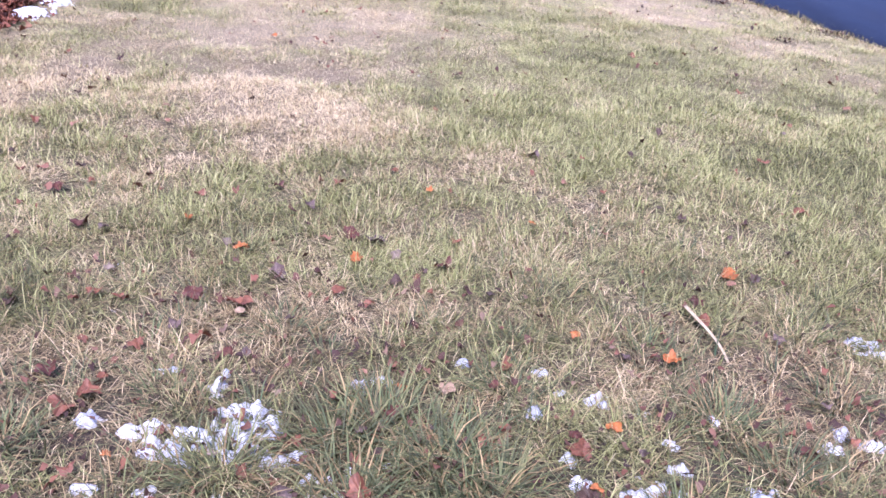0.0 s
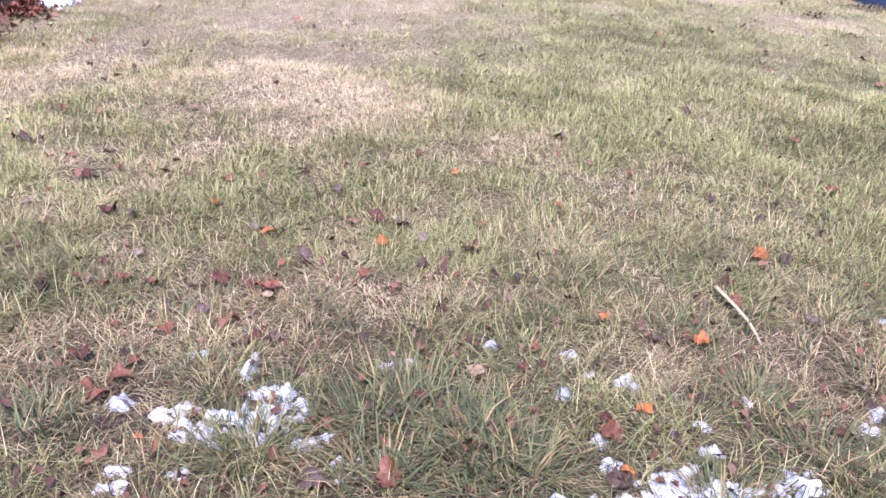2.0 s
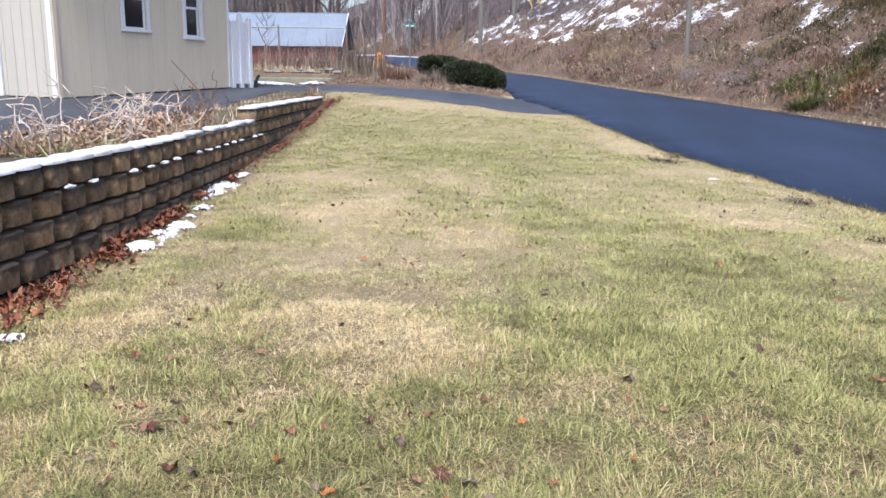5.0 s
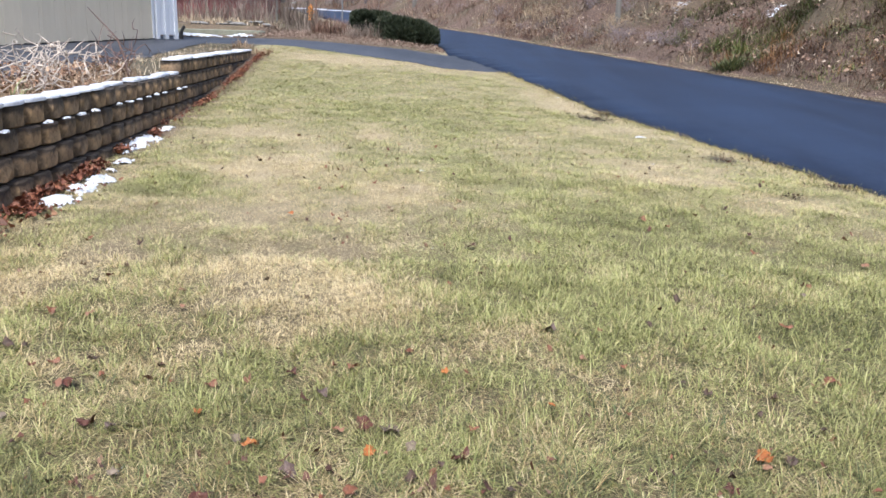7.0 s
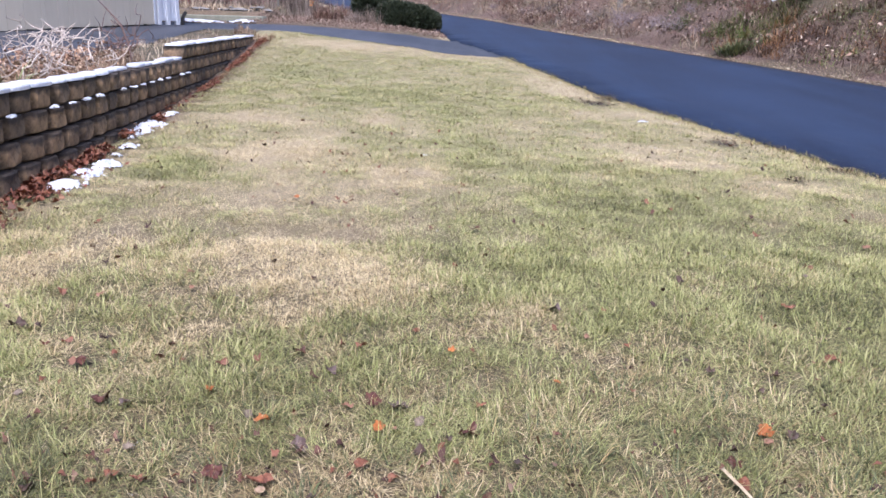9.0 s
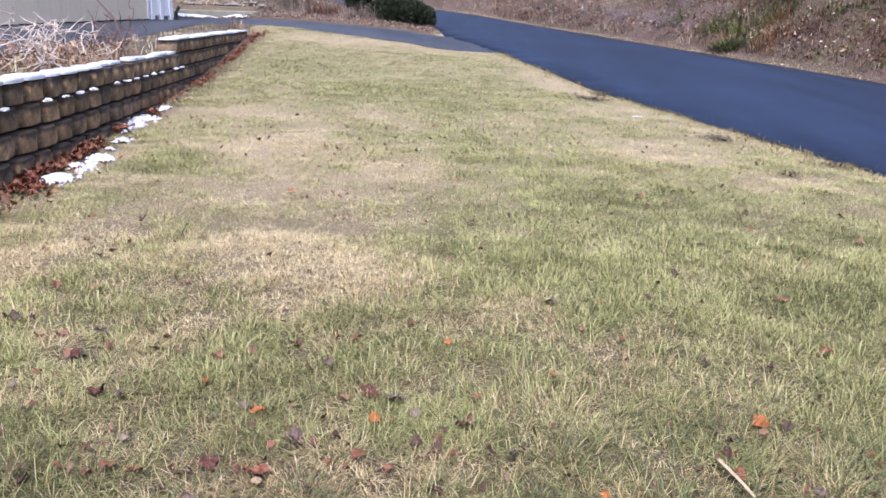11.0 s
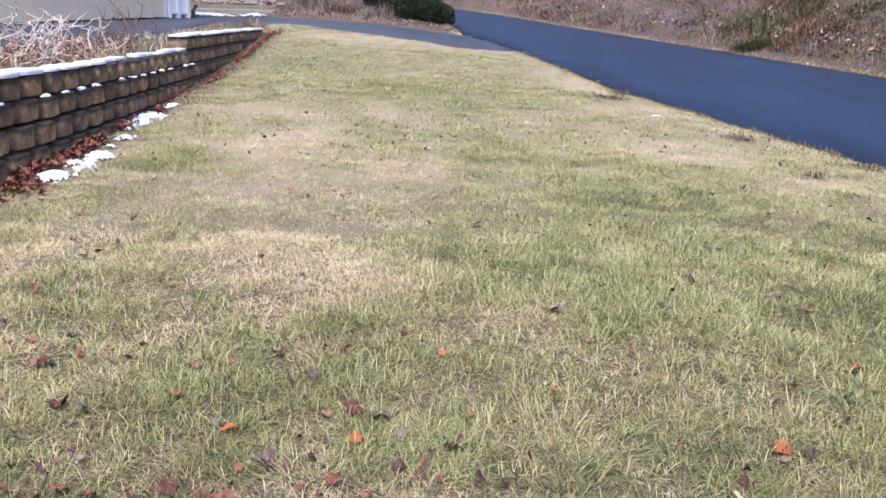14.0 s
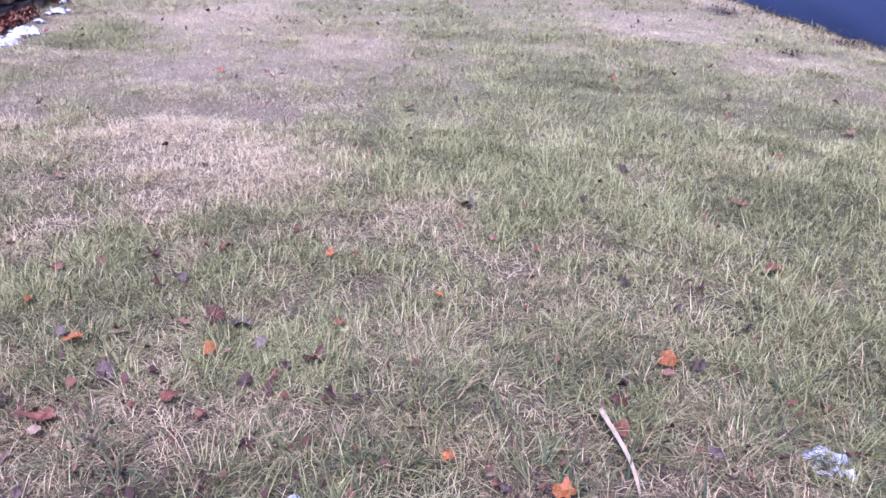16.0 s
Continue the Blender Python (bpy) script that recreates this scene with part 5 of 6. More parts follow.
# ---- barn, chain-link fence and yard behind the drive ----
def build_barn():
    barn = empty("barn", pose(-11.6, 43.8, 1.8))
    tagged(barn, "small red board barn with a pale metal roof", "barn")
    L, W, H, R = 7.2, 3.6, 1.35, 3.05

    def wall(name, n, length, place, top):
        bm = box(length, 0.1, H, (0, 0, 0))
        w = part(name, bm, M_RED, barn)
        w.matrix_local = place
        step = length / n
        for k in range(n):
            part("board", box(step - 0.02, 0.03, H, (-length / 2 + step * (k + 0.5), -0.06, 0), 0.004), M_RED, w)
    wall("front_wall", 24, L, pose(0, -W / 2, 0), H)
    wall("back_wall", 8, L, pose(0, W / 2, 0, 0, 0, 180), H)
    for sx, turn in ((1, 90), (-1, -90)):
        bm = bmesh.new()
        a = [bm.verts.new(p) for p in ((-W / 2, 0, 0), (W / 2, 0, 0), (W / 2, 0, H), (0, 0, R - 0.1), (-W / 2, 0, H))]
        f = bm.faces.new(a)
        ext = bmesh.ops.extrude_face_region(bm, geom=[f])
        bmesh.ops.translate(bm, vec=(0, 0.1, 0), verts=[e for e in ext["geom"] if isinstance(e, bmesh.types.BMVert)])
        g = part("gable_wall", bm, M_RED, barn)
        g.matrix_local = pose(sx * L / 2, 0, 0, 0, 0, turn)
    slope = math.hypot(W / 2 + 0.25, R - H + 0.1)
    ang = math.degrees(math.atan2(R - H + 0.1, W / 2 + 0.25))
    for sy in (-1, 1):
        bm = box(L + 0.5, slope, 0.04, (0, slope / 2, 0))
        r = part("roof", bm, M_METAL, barn, "pale blue-grey metal roof")
        r.matrix_local = (pose(0, 0, 0) if sy < 0 else pose(0, 0, 0, 0, 0, 180)) @ pose(0, -W / 2 - 0.25, H - 0.12, ang, 0, 0)
        part("rake_board", box(0.03, slope, 0.10, (L / 2 + 0.268, slope / 2, -0.05)), M_TRIM, r, "white rake board")
        for k in range(13):
            part("seam", box(0.02, slope, 0.02, (-L / 2 - 0.2 + k * 0.63, slope / 2, 0.04)), M_METAL, r)
    part("ridge_cap", box(L + 0.5, 0.16, 0.06, (0, 0, R - 0.05), 0.01), M_METAL, barn)
    part("vent", box(0.12, 0.12, 0.28, (-0.2, 0, R), 0.01), M_DARK, barn, "dark roof vent")
    part("fascia", box(0.03, 0.12, 0.10, (L / 2 + 0.26, 0, R - 0.08)), M_TRIM, barn)


build_barn()


def build_chain_fence():
    fence = empty("chain_link_fence", pose(-5.4, 30, 1.62))
    tagged(fence, "grey galvanised chain-link fence with steel posts", "fence")
    H = 1.65
    for k in range(5):
        p = part("post", rod(0.035 if k == 0 else 0.028, 0.035 if k == 0 else 0.028, H + 0.2, (-2.52 * k, 0, -0.15), 8), M_GALV, fence)
        bm = bmesh.new()
        bmesh.ops.create_uvsphere(bm, u_segments=8, v_segments=5, radius=0.042, matrix=pose(-2.52 * k, 0, H + 0.06))
        part("post_cap", bm, M_GALV, p)
    part("top_rail", rod(0.022, 0.022, 10.1, (0, 0, 0), 8), M_GALV, fence).matrix_local = pose(0, 0, H, 0, -90, 0)
    part("bottom_wire", rod(0.006, 0.006, 10.1, (0, 0, 0), 5), M_GALV, fence).matrix_local = pose(0, 0, 0.06, 0, -90, 0)
    vs, fs = [], []
    step, n = 0.11, int((10.1 + H) / 0.11)
    for k in range(n):
        for sgn in (1, -1):
            a0 = -k * step
            x0, z0 = a0, 0.06
            x1, z1 = a0 + H, H
            if sgn < 0:
                x0, x1 = x1, x0
            pts = []
            for xx, zz in ((x0, z0), (x1, z1)):
                pts.append((xx, zz))
            (xa, za), (xb, zb) = pts
            lo, hi = -10.08, 0.0

            def clip(xa, za, xb, zb):
                if max(xa, xb) < lo or min(xa, xb) > hi:
                    return None
                out = []
                for xx, zz in ((xa, za), (xb, zb)):
                    if xx < lo or xx > hi:
                        lim = lo if xx < lo else hi
                        t = (lim - xa) / (xb - xa)
                        zz, xx = za + t * (zb - za), lim
                    out.append((xx, zz))
                return out
            seg = clip(xa, za, xb, zb)
            if not seg or abs(seg[0][0] - seg[1][0]) < 1e-3:
                continue
            o = len(vs)
            for xx, zz in seg:
                vs += [(xx - 0.0025, 0.004 * sgn, zz), (xx + 0.0025, 0.004 * sgn, zz)]
            fs.append((o, o + 1, o + 3, o + 2))
    ob = new("mesh_wire", mesh_from("mesh_wire", vs, np.array(fs), [M_GALV]))
    ob.parent = fence
    sol = ob.modifiers.new("wire", "SOLIDIFY")
    sol.thickness = 0.004


build_chain_fence()


def build_low_wall():
    bm = bmesh.new()
    L = 4.4
    box(L, 0.3, 0.34, (-L / 2, 0, -0.14), 0.02, bm)
    ob = part("low_wall", bm, M_CONCRETE)
    ob.matrix_world = pose(-4.75, 24.1, 1.27, 0, 0, -14)
    tagged(ob, "low green-stained concrete edging wall", "wall")


build_low_wall()


def flat_stone(x, y, z, s, seed):
    bm = bmesh.new()
    bmesh.ops.create_icosphere(bm, subdivisions=2, radius=1.0)
    for v in bm.verts:
        v.co *= 1 + 0.3 * noise.noise(v.co * 1.3 + Vector((seed * 3.1, 0, 0)))
    bm.transform(pose(x, y, z, 0, 0, seed * 47) @ Matrix.Diagonal((s, s * 0.7, s * 0.22, 1)))
    tagged(part("flat_stone", bm, M_STONE), "flat grey fieldstone lying on a pile", "stone", "stone pile")


for k in range(9):
    x, y = -5.0 - 0.24 * k + random.uniform(-0.12, 0.12), 25.6 + random.uniform(-0.2, 0.2)
    z = float(land(np.array([x]), np.array([y]))[0][0])
    flat_stone(x, y, z + 0.03, random.uniform(0.13, 0.3), k)
    if k in (1, 2, 5):
        flat_stone(x + 0.1, y, z + 0.10, random.uniform(0.12, 0.22), k + 20)


def hydrant():
    x, y = -5.3, 38.0
    z = float(land(np.array([x]), np.array([y]))[0][0])
    h = empty("fire_hydrant", pose(x, y, z + 0.12) @ Matrix.Diagonal((0.85, 0.85, 0.85, 1)))
    tagged(h, "orange-yellow fire hydrant beside the road", "hydrant")
    part("base_flange", rod(0.16, 0.16, 0.05, (0, 0, 0), 14), M_HYDRANT, h)
    part("barrel", rod(0.115, 0.11, 0.56, (0, 0, 0.05), 14), M_HYDRANT, h)
    part("collar", rod(0.15, 0.15, 0.05, (0, 0, 0.58), 14), M_HYDRANT, h)
    bm = bmesh.new()
    bmesh.ops.create_uvsphere(bm, u_segments=14, v_segments=8, radius=0.13, matrix=pose(0, 0, 0.63))
    bonnet = part("bonnet", bm, M_HYDRANT, h)
    part("nut", rod(0.03, 0.025, 0.07, (0, 0, 0.75), 5), M_HYDRANT, bonnet)
    for turn in (0, 90, 180):
        ob = part("outlet", rod(0.06, 0.06, 0.1, (0, 0, 0), 10), M_HYDRANT, h)
        ob.matrix_local = pose(0, 0, 0.45, 0, 0, turn) @ pose(0.1, 0, 0, 0, 90, 0)


hydrant()


def utility_pole(x, y, r, h, mat, label, arm=True, lift=0.0):
    z = float(land(np.array([x]), np.array([y]))[0][0])
    p = empty("utility_pole", pose(x, y, z + lift))
    tagged(p, label, "pole", "utility poles")
    bm = rod(r, r * 0.72, h + 0.5, (0, 0, -0.5), 12)
    part("shaft", bm, mat, p)
    if arm:
        a = part("crossarm", box(2.2, 0.1, 0.12, (0, 0.12, h - 0.7), 0.01), mat, p)
        for k in (-1.0, -0.5, 0.5, 1.0):
            part("insulator", rod(0.04, 0.03, 0.14, (k, 0.12, h - 0.58), 8), M_STONE, a)
    return p


utility_pole(6.08, 26.5, 0.092, 9.0, M_POLE, "weathered grey wooden utility pole on the bank")
utility_pole(-5.1, 38.2, 0.06, 9.5, M_POLE_RED, "brown wooden utility pole beside the hydrant")
utility_pole(-0.79, 50, 0.13, 9.0, M_POLE, "grey wooden utility pole at the road bend")
utility_pole(-5.9, 41, 0.045, 9.0, M_BARK, "thin grey pole behind the road", False)


def guyed_pole():
    x, y = 1.35, 56.0
    p = utility_pole(x, y, 0.16, 10, M_POLE, "grey wooden pole with yellow guy guards")
    for dx in (1.3, 2.0):
        v, q = tube_arrays([(0, 0, 3.6), (dx, -0.4, 0.1)], [0.05, 0.05], 6)
        ob = new("guy_guard", mesh_from("guy_guard", v, q, [M_YELLOW]))
        ob.parent = p


guyed_pole()


def street_sign():
    x, y = -3.67, 36.0
    z = float(land(np.array([x]), np.array([y]))[0][0])
    s = empty("street_sign", pose(x, y, z))
    tagged(s, "green street-name sign on a thin steel post", "sign")
    part("post", rod(0.035, 0.03, 2.75, (0, 0, -0.1), 8), M_GALV, s)
    for zz, turn in ((1.95, 8), (2.20, 70)):
        pl = part("plate", box(0.44, 0.012, 0.11, (0, 0, zz), 0.002, turn=turn), M_GREEN_SIGN, s)
        for k in range(5):
            b = part("text_bar", box(0.045, 0.004, 0.045, (-0.14 + 0.07 * k, -0.0085, 0.033)), M_WHITE_SIGN, pl)
            b.matrix_local = pose(0, 0, zz, 0, 0, turn)


street_sign()


# ---- shrubs and trees ----
def yew(name, x, y, lobes, n, label, seed, sunk=0.0):
    """Clipped dark shrub: many short needled sprigs round a few lobes."""
    r = np.random.default_rng(seed)
    z0 = float(land(np.array([x]), np.array([y]))[0][0])
    sh = empty(name, pose(x, y, z0 - sunk))
    tagged(sh, label, "shrub", "dark yew shrubs")
    pts, nor = [], []
    per = n // len(lobes)
    for cx, cy, cz, sx, sy, sz in lobes:
        d = r.normal(0, 1, (per, 3))
        d /= np.linalg.norm(d, axis=1, keepdims=True)
        d3 = (np.abs(d) ** 4).sum(1, keepdims=True) ** 0.25
        rad = (0.3 + 0.7 / d3[:, 0]) - np.abs(r.normal(0, 0.13, per)) + 0.10 * (fbm(d[:, 0] * 3 + cx, d[:, 1] * 3 + d[:, 2] * 2, 1.0, seed, 2) - 0.5) * 2
        p = np.stack([cx + d[:, 0] * sx * rad, cy + d[:, 1] * sy * rad, cz + d[:, 2] * sz * rad], -1)
        pts.append(p)
        nor.append(d)
    p, d = np.concatenate(pts), np.concatenate(nor)
    keep = p[:, 2] > 0.02 + sunk
    p, d = p[keep], d[keep]
    m = len(p)
    d = d + r.normal(0, 0.5, d.shape) + [0, 0, 0.35]
    d /= np.linalg.norm(d, axis=1, keepdims=True)
    side = np.cross(d, r.normal(0, 1, d.shape))
    side /= np.linalg.norm(side, axis=1, keepdims=True)
    L, W = r.uniform(0.05, 0.12, m)[:, None], r.uniform(0.010, 0.022, m)[:, None]
    v = np.stack([p - side * W, p + side * W, p + d * L * 0.6 + side * W * 0.8, p + d * L, p + d * L * 0.6 - side * W * 0.8], 1).reshape(-1, 3)
    o = np.arange(m)[:, None] * 5
    # sprigs that point up take the lighter, yellower end of the ramp
    me = mesh_from("foliage", v, o + np.array([[0, 1, 2, 3, 4]]), [M_YEW], [("rnd", np.repeat(np.clip(r.random(m) * 0.6 + 0.4 * (d[:, 2] * 0.5 + 0.5) - 0.1, 0, 1), 5))])
    ob = new("foliage", me)
    ob.parent = sh
    lines = []
    for cx, cy, cz, sx, sy, sz in lobes:
        for k in range(4):
            lines.append(([(cx * 0.6, cy * 0.6, -0.05), (cx + r.normal(0, sx * 0.3), cy + r.normal(0, sy * 0.3), cz), (cx + r.normal(0, sx * 0.5), cy + r.normal(0, sy * 0.5), cz + sz * 0.7)], [0.03, 0.02, 0.008], 5))
    st = new("branchwork", tubes_mesh("branchwork", lines, [M_BARK]))
    st.parent = sh


yew("yew_shrub", -0.58, 25.5, [(-0.40, 0.1, 0.48, 0.60, 0.65, 0.42), (0.10, 0.0, 0.42, 0.60, 0.65, 0.39), (0.48, -0.1, 0.30, 0.44, 0.6, 0.36), (-0.2, -0.2, 0.32, 0.55, 0.6, 0.36)], 36000, "dark green clipped yew shrub in a mulch bed", 3, 0.15)
yew("yew_shrub", -1.85, 27.0, [(-0.20, 0, 0.60, 0.40, 0.5, 0.27), (0.25, 0, 0.54, 0.45, 0.55, 0.32)], 15000, "low dark green yew shrub with yellowed top", 4, 0.08)


def tree_lines(seed, height, spread, thin=1.0):
    """A bare trunk with limbs and twigs as tapered tubes."""
    r = random.Random(seed)
    trunk, limbs = [], []
    n = 9
    lean = (r.uniform(-0.06, 0.06), r.uniform(-0.06, 0.06))
    pts = [Vector((lean[0] * height * (k / n) + r.gauss(0, 0.05), lean[1] * height * (k / n) + r.gauss(0, 0.05), height * k / n - (0.4 if k == 0 else 0))) for k in range(n + 1)]
    r0 = height * 0.013 * thin
    trunk.append((pts, [r0 * (1 - 0.85 * k / n) + 0.01 for k in range(n + 1)], 7))

    def grow(base, direction, length, rad, depth):
        steps = 3
        p = base.copy()
        line, rr = [p.copy()], [rad]
        d = direction.normalized()
        for k in range(steps):
            d = (d + Vector((r.gauss(0, 0.18), r.gauss(0, 0.18), r.gauss(0.10, 0.14)))).normalized()
            p = p + d * (length / steps)
            line.append(p.copy())
            rr.append(rad * (1 - 0.8 * (k + 1) / steps) + 0.003)
        limbs.append((line, rr, 3 if depth else 4))
        if depth < 2:
            for k in range(3 if depth == 0 else 2):
                b = line[r.randint(1, steps)]
                grow(b, d + Vector((r.uniform(-0.9, 0.9), r.uniform(-0.9, 0.9), r.uniform(-0.1, 0.6))), length * r.uniform(0.35, 0.6), rad * 0.5, depth + 1)
    for k in range(9):
        h = r.uniform(0.25, 0.95)
        base = pts[min(n, int(h * n))]
        a = r.uniform(0, 2 * math.pi)
        grow(base, Vector((math.cos(a), math.sin(a), r.uniform(0.3, 0.9))), spread * r.uniform(0.5, 1.0) * (1.15 - h), r0 * (1.05 - h) * 0.6 + 0.012 * thin, 0)
    return trunk, limbs


def bare_tree(seed, height, spread, thin=1.0):
    t, l = tree_lines(seed, height, spread, thin)
    tree = empty("bare_tree")
    tagged(tree, "leafless grey deciduous tree on the wooded slope", "tree", "bare trees on the slope")
    a = new("trunk", tubes_mesh("trunk", t, [M_BARK]))
    b = new("crown", tubes_mesh("crown", l, [M_BARK]))
    a.parent = b.parent = tree
    return tree


TREES = [bare_tree(50 + k, h, s, 0.6) for k, (h, s) in enumerate(((11, 3.5), (14, 4), (9, 3), (12, 2.6), (7, 2.2)))]
_spots = random.Random(21)
_placed = 0
while _placed < 115:
    x, y = _spots.uniform(-30, 22) if _placed < 70 else _spots.uniform(-26, -5), (44 if _placed < 70 else 47) + (48 if _placed < 70 else 24) * _spots.random()
    _, dl, dr = land(np.array([x]), np.array([y]))
    on_bank = dr[0] > (1.2 if y > 56 else 4.5) and y > 46
    behind = dl[0] < -1 and y > 49
    if not (on_bank or behind) or abs(x) > 0.75 * y:
        continue
    z = float(land(np.array([x]), np.array([y]))[0][0])
    m = pose(x, y, z, 0, 0, _spots.uniform(0, 360)) @ Matrix.Diagonal((1, 1, 1, 1))
    if _placed < len(TREES):
        TREES[_placed].matrix_world = m
    else:
        copy_thing(TREES[_placed % len(TREES)], m)
    _placed += 1


def young_tree():
    x, y = -8.9, 31.5
    z = float(land(np.array([x]), np.array([y]))[0][0])
    t = bare_tree(77, 2.6, 1.3, 0.3)
    t.matrix_world = pose(x, y, z)
    tagged(t, "small leafless young tree by the fence", "tree")


young_tree()


# ---- weeds on the bank, in the bed and along the drive ----
M_OLIVE = blade_material("olive_growth", ((0.03, 0.02, 0.014), (0.075, 0.05, 0.032), (0.16, 0.11, 0.07)), ((0.012, 0.018, 0.008), (0.045, 0.055, 0.020), (0.11, 0.115, 0.045)))
M_RUST = blade_material("rust_growth", ((0.055, 0.028, 0.023), (0.158, 0.086, 0.066), (0.33, 0.21, 0.16)), ((0.05, 0.075, 0.03), (0.09, 0.12, 0.045), (0.16, 0.18, 0.07)))
M_ORANGE = blade_material("orange_growth", ((0.10, 0.042, 0.018), (0.26, 0.125, 0.055), (0.44, 0.27, 0.14)), ((0.07, 0.10, 0.03), (0.12, 0.15, 0.05), (0.20, 0.22, 0.08)))
M_MOSS = blade_material("olive_green_growth", ((0.035, 0.032, 0.012), (0.12, 0.105, 0.036), (0.24, 0.21, 0.09)), ((0.025, 0.055, 0.012), (0.085, 0.125, 0.032), (0.19, 0.22, 0.075)))
M_STRAW = blade_material("straw_grass", ((0.22, 0.16, 0.11), (0.44, 0.345, 0.245), (0.64, 0.54, 0.41)), ((0.07, 0.11, 0.035), (0.14, 0.18, 0.06), (0.25, 0.27, 0.10)))
M_GREY = blade_material("grey_stems", ((0.12, 0.09, 0.08), (0.24, 0.19, 0.165), (0.40, 0.33, 0.28)), ((0.07, 0.11, 0.035), (0.12, 0.16, 0.05), (0.22, 0.24, 0.09)))
# stem greys carry a purple haze tint in their colour
M_FAR = blade_material("haze_tinted_stems", ((0.09, 0.076, 0.085), (0.18, 0.157, 0.17), (0.32, 0.285, 0.30)), ((0.07, 0.11, 0.035), (0.12, 0.16, 0.05), (0.22, 0.24, 0.09)))
M_STALK = blade_material("rust_stems", ((0.14, 0.08, 0.05), (0.34, 0.225, 0.145), (0.58, 0.45, 0.33)), ((0.07, 0.11, 0.035), (0.12, 0.16, 0.05), (0.22, 0.24, 0.09)))
M_STRAP = blade_material("pale_strap_leaves", ((0.30, 0.27, 0.15), (0.42, 0.38, 0.22), (0.55, 0.50, 0.32)), ((0.10, 0.14, 0.055), (0.24, 0.28, 0.12), (0.42, 0.45, 0.24)))

def weed_field(name, n, xr, yr, ok, length, width, green, label, seed, clump=0.5, lean=0.45, mat=None):
    r = np.random.default_rng(seed)
    x, y = r.uniform(*xr, n), r.uniform(*yr, n)
    z, dl, dr = land(x, y)
    keep = ok(x, y, dl, dr) & (r.random(n) < np.clip((vnoise(x, y, clump, seed) - 0.25) * 2.0, 0.05, 1))
    keep &= r.random(n) > 0.85 * smooth(0.35, 0.7, bank_snow(x, y, dr))
    x, y, z = x[keep], y[keep], z[keep]
    m = len(x)
    L = r.uniform(*length, m) * (0.4 + 1.1 * vnoise(x, y, clump * 1.7, seed + 1))
    g = np.where(r.random(m) < green * smooth(0.5, 0.75, vnoise(x, y, 1.6, seed + 2)) * 2, r.uniform(0.6, 1, m), r.uniform(0, 0.15, m))
    tone = np.clip(0.5 + r.normal(0, 0.22, m) + 2.0 * (fbm(x, y, clump * 0.8, seed + 5, 3) - 0.5), 0, 1)
    ob = blades(name, x, y, z, L, r.uniform(*width, m), np.clip(r.normal(lean, 0.3, m), 0.05, 0.95), r.uniform(0, 0.6, m), g, mat or M_WEED, value=tone)
    return tagged(ob, label, "weeds", kind="stuff")


weed_field("dead_weeds", 150000, (3, 22), (8, 36), lambda x, y, dl, dr: (dr > 0.3) & (dr < 11), (0.10, 0.36), (0.005, 0.012), 0.08, "tangled dead brown weeds covering the bank", 301, 0.9, 0.85)
weed_field("dead_weeds", 90000, (-14, 32), (30, 85), lambda x, y, dl, dr: (dr > 0.3) & (dr < 22), (0.2, 0.8), (0.012, 0.03), 0.06, "dead rusty brown weeds on the far bank", 302, 1.2, 0.6, M_RUST)


def verge():
    n = 24000
    y = rng.uniform(4, 45, n)
    x = np.interp(y, EDGE_R[:, 1], EDGE_R[:, 0]) - 0.02 + rng.random(n) * 0.36 * (0.5 + 0.9 * vnoise(y, y * 0, 1.5, 6))
    ob = blades("verge_grass", x, y, land(x, y)[0], rng.uniform(0.03, 0.075, n), rng.uniform(0.006, 0.013, n), np.clip(rng.normal(0.78, 0.15, n), 0.1, 0.95), rng.uniform(0, 0.5, n), rng.choice((0.05, 0.9), n, p=(0.85, 0.15)), M_STRAW)
    tagged(ob, "strip of straw-coloured grass along the road", "weeds", kind="stuff")


verge()


def road_edge_grass():
    """Rank, half-dead grass that leans over the lip of the asphalt on the lawn's side."""
    n = 15000
    y = 5.0 + 14.5 * rng.random(n) ** 1.4
    x = np.interp(y, EDGE_L[:, 1], EDGE_L[:, 0]) - np.abs(rng.normal(0, 0.12, n)) * (0.5 + 1.1 * vnoise(y, y * 0, 0.5, 16)) + 0.015
    keep = (rng.random(n) < 0.25 + vnoise(y, x, 0.12, 14)) & ~paved(x, y)
    x, y = x[keep], y[keep]
    n = len(x)
    g = np.where(rng.random(n) < 0.6, rng.uniform(0.5, 0.9, n), rng.uniform(0, 0.2, n))
    ob = blades("verge_grass", x, y, land(x, y)[0], rng.uniform(0.03, 0.08, n), rng.uniform(0.003, 0.006, n), np.clip(rng.normal(0.7, 0.2, n), 0.05, 0.95), rng.uniform(0, 0.5, n), g, M_GRASS, value=np.clip(rng.normal(0.36, 0.25, n), 0, 1))
    tagged(ob, "rank olive and straw grass along the asphalt edge", "grass", kind="stuff")


road_edge_grass()
weed_field("dead_weeds", 45000, (-32, 0), (46, 90), lambda x, y, dl, dr: dl < -0.4 - 2.0 * (y < 52), (0.4, 1.6), (0.016, 0.04), 0.03, "dead brown brush under the far trees", 310, 1.4, 0.5)
weed_field("dry_stalks", 1500, (-5.4, -1.6), (26.5, 31), lambda x, y, dl, dr: (dl < -0.8) & (x < -2.4), (0.3, 0.75), (0.008, 0.018), 0.05, "tall pale dry weed stalks behind the bed", 304, 0.7, 0.2, M_GREY)
weed_field("dry_stalks", 2600, (-11, -5.2), (29.2, 31.5), lambda x, y, dl, dr: dl < -0.8, (0.5, 1.3), (0.01, 0.02), 0.02, "tall pale dry stalks along the chain-link fence", 305, 0.7, 0.15, M_GREY)
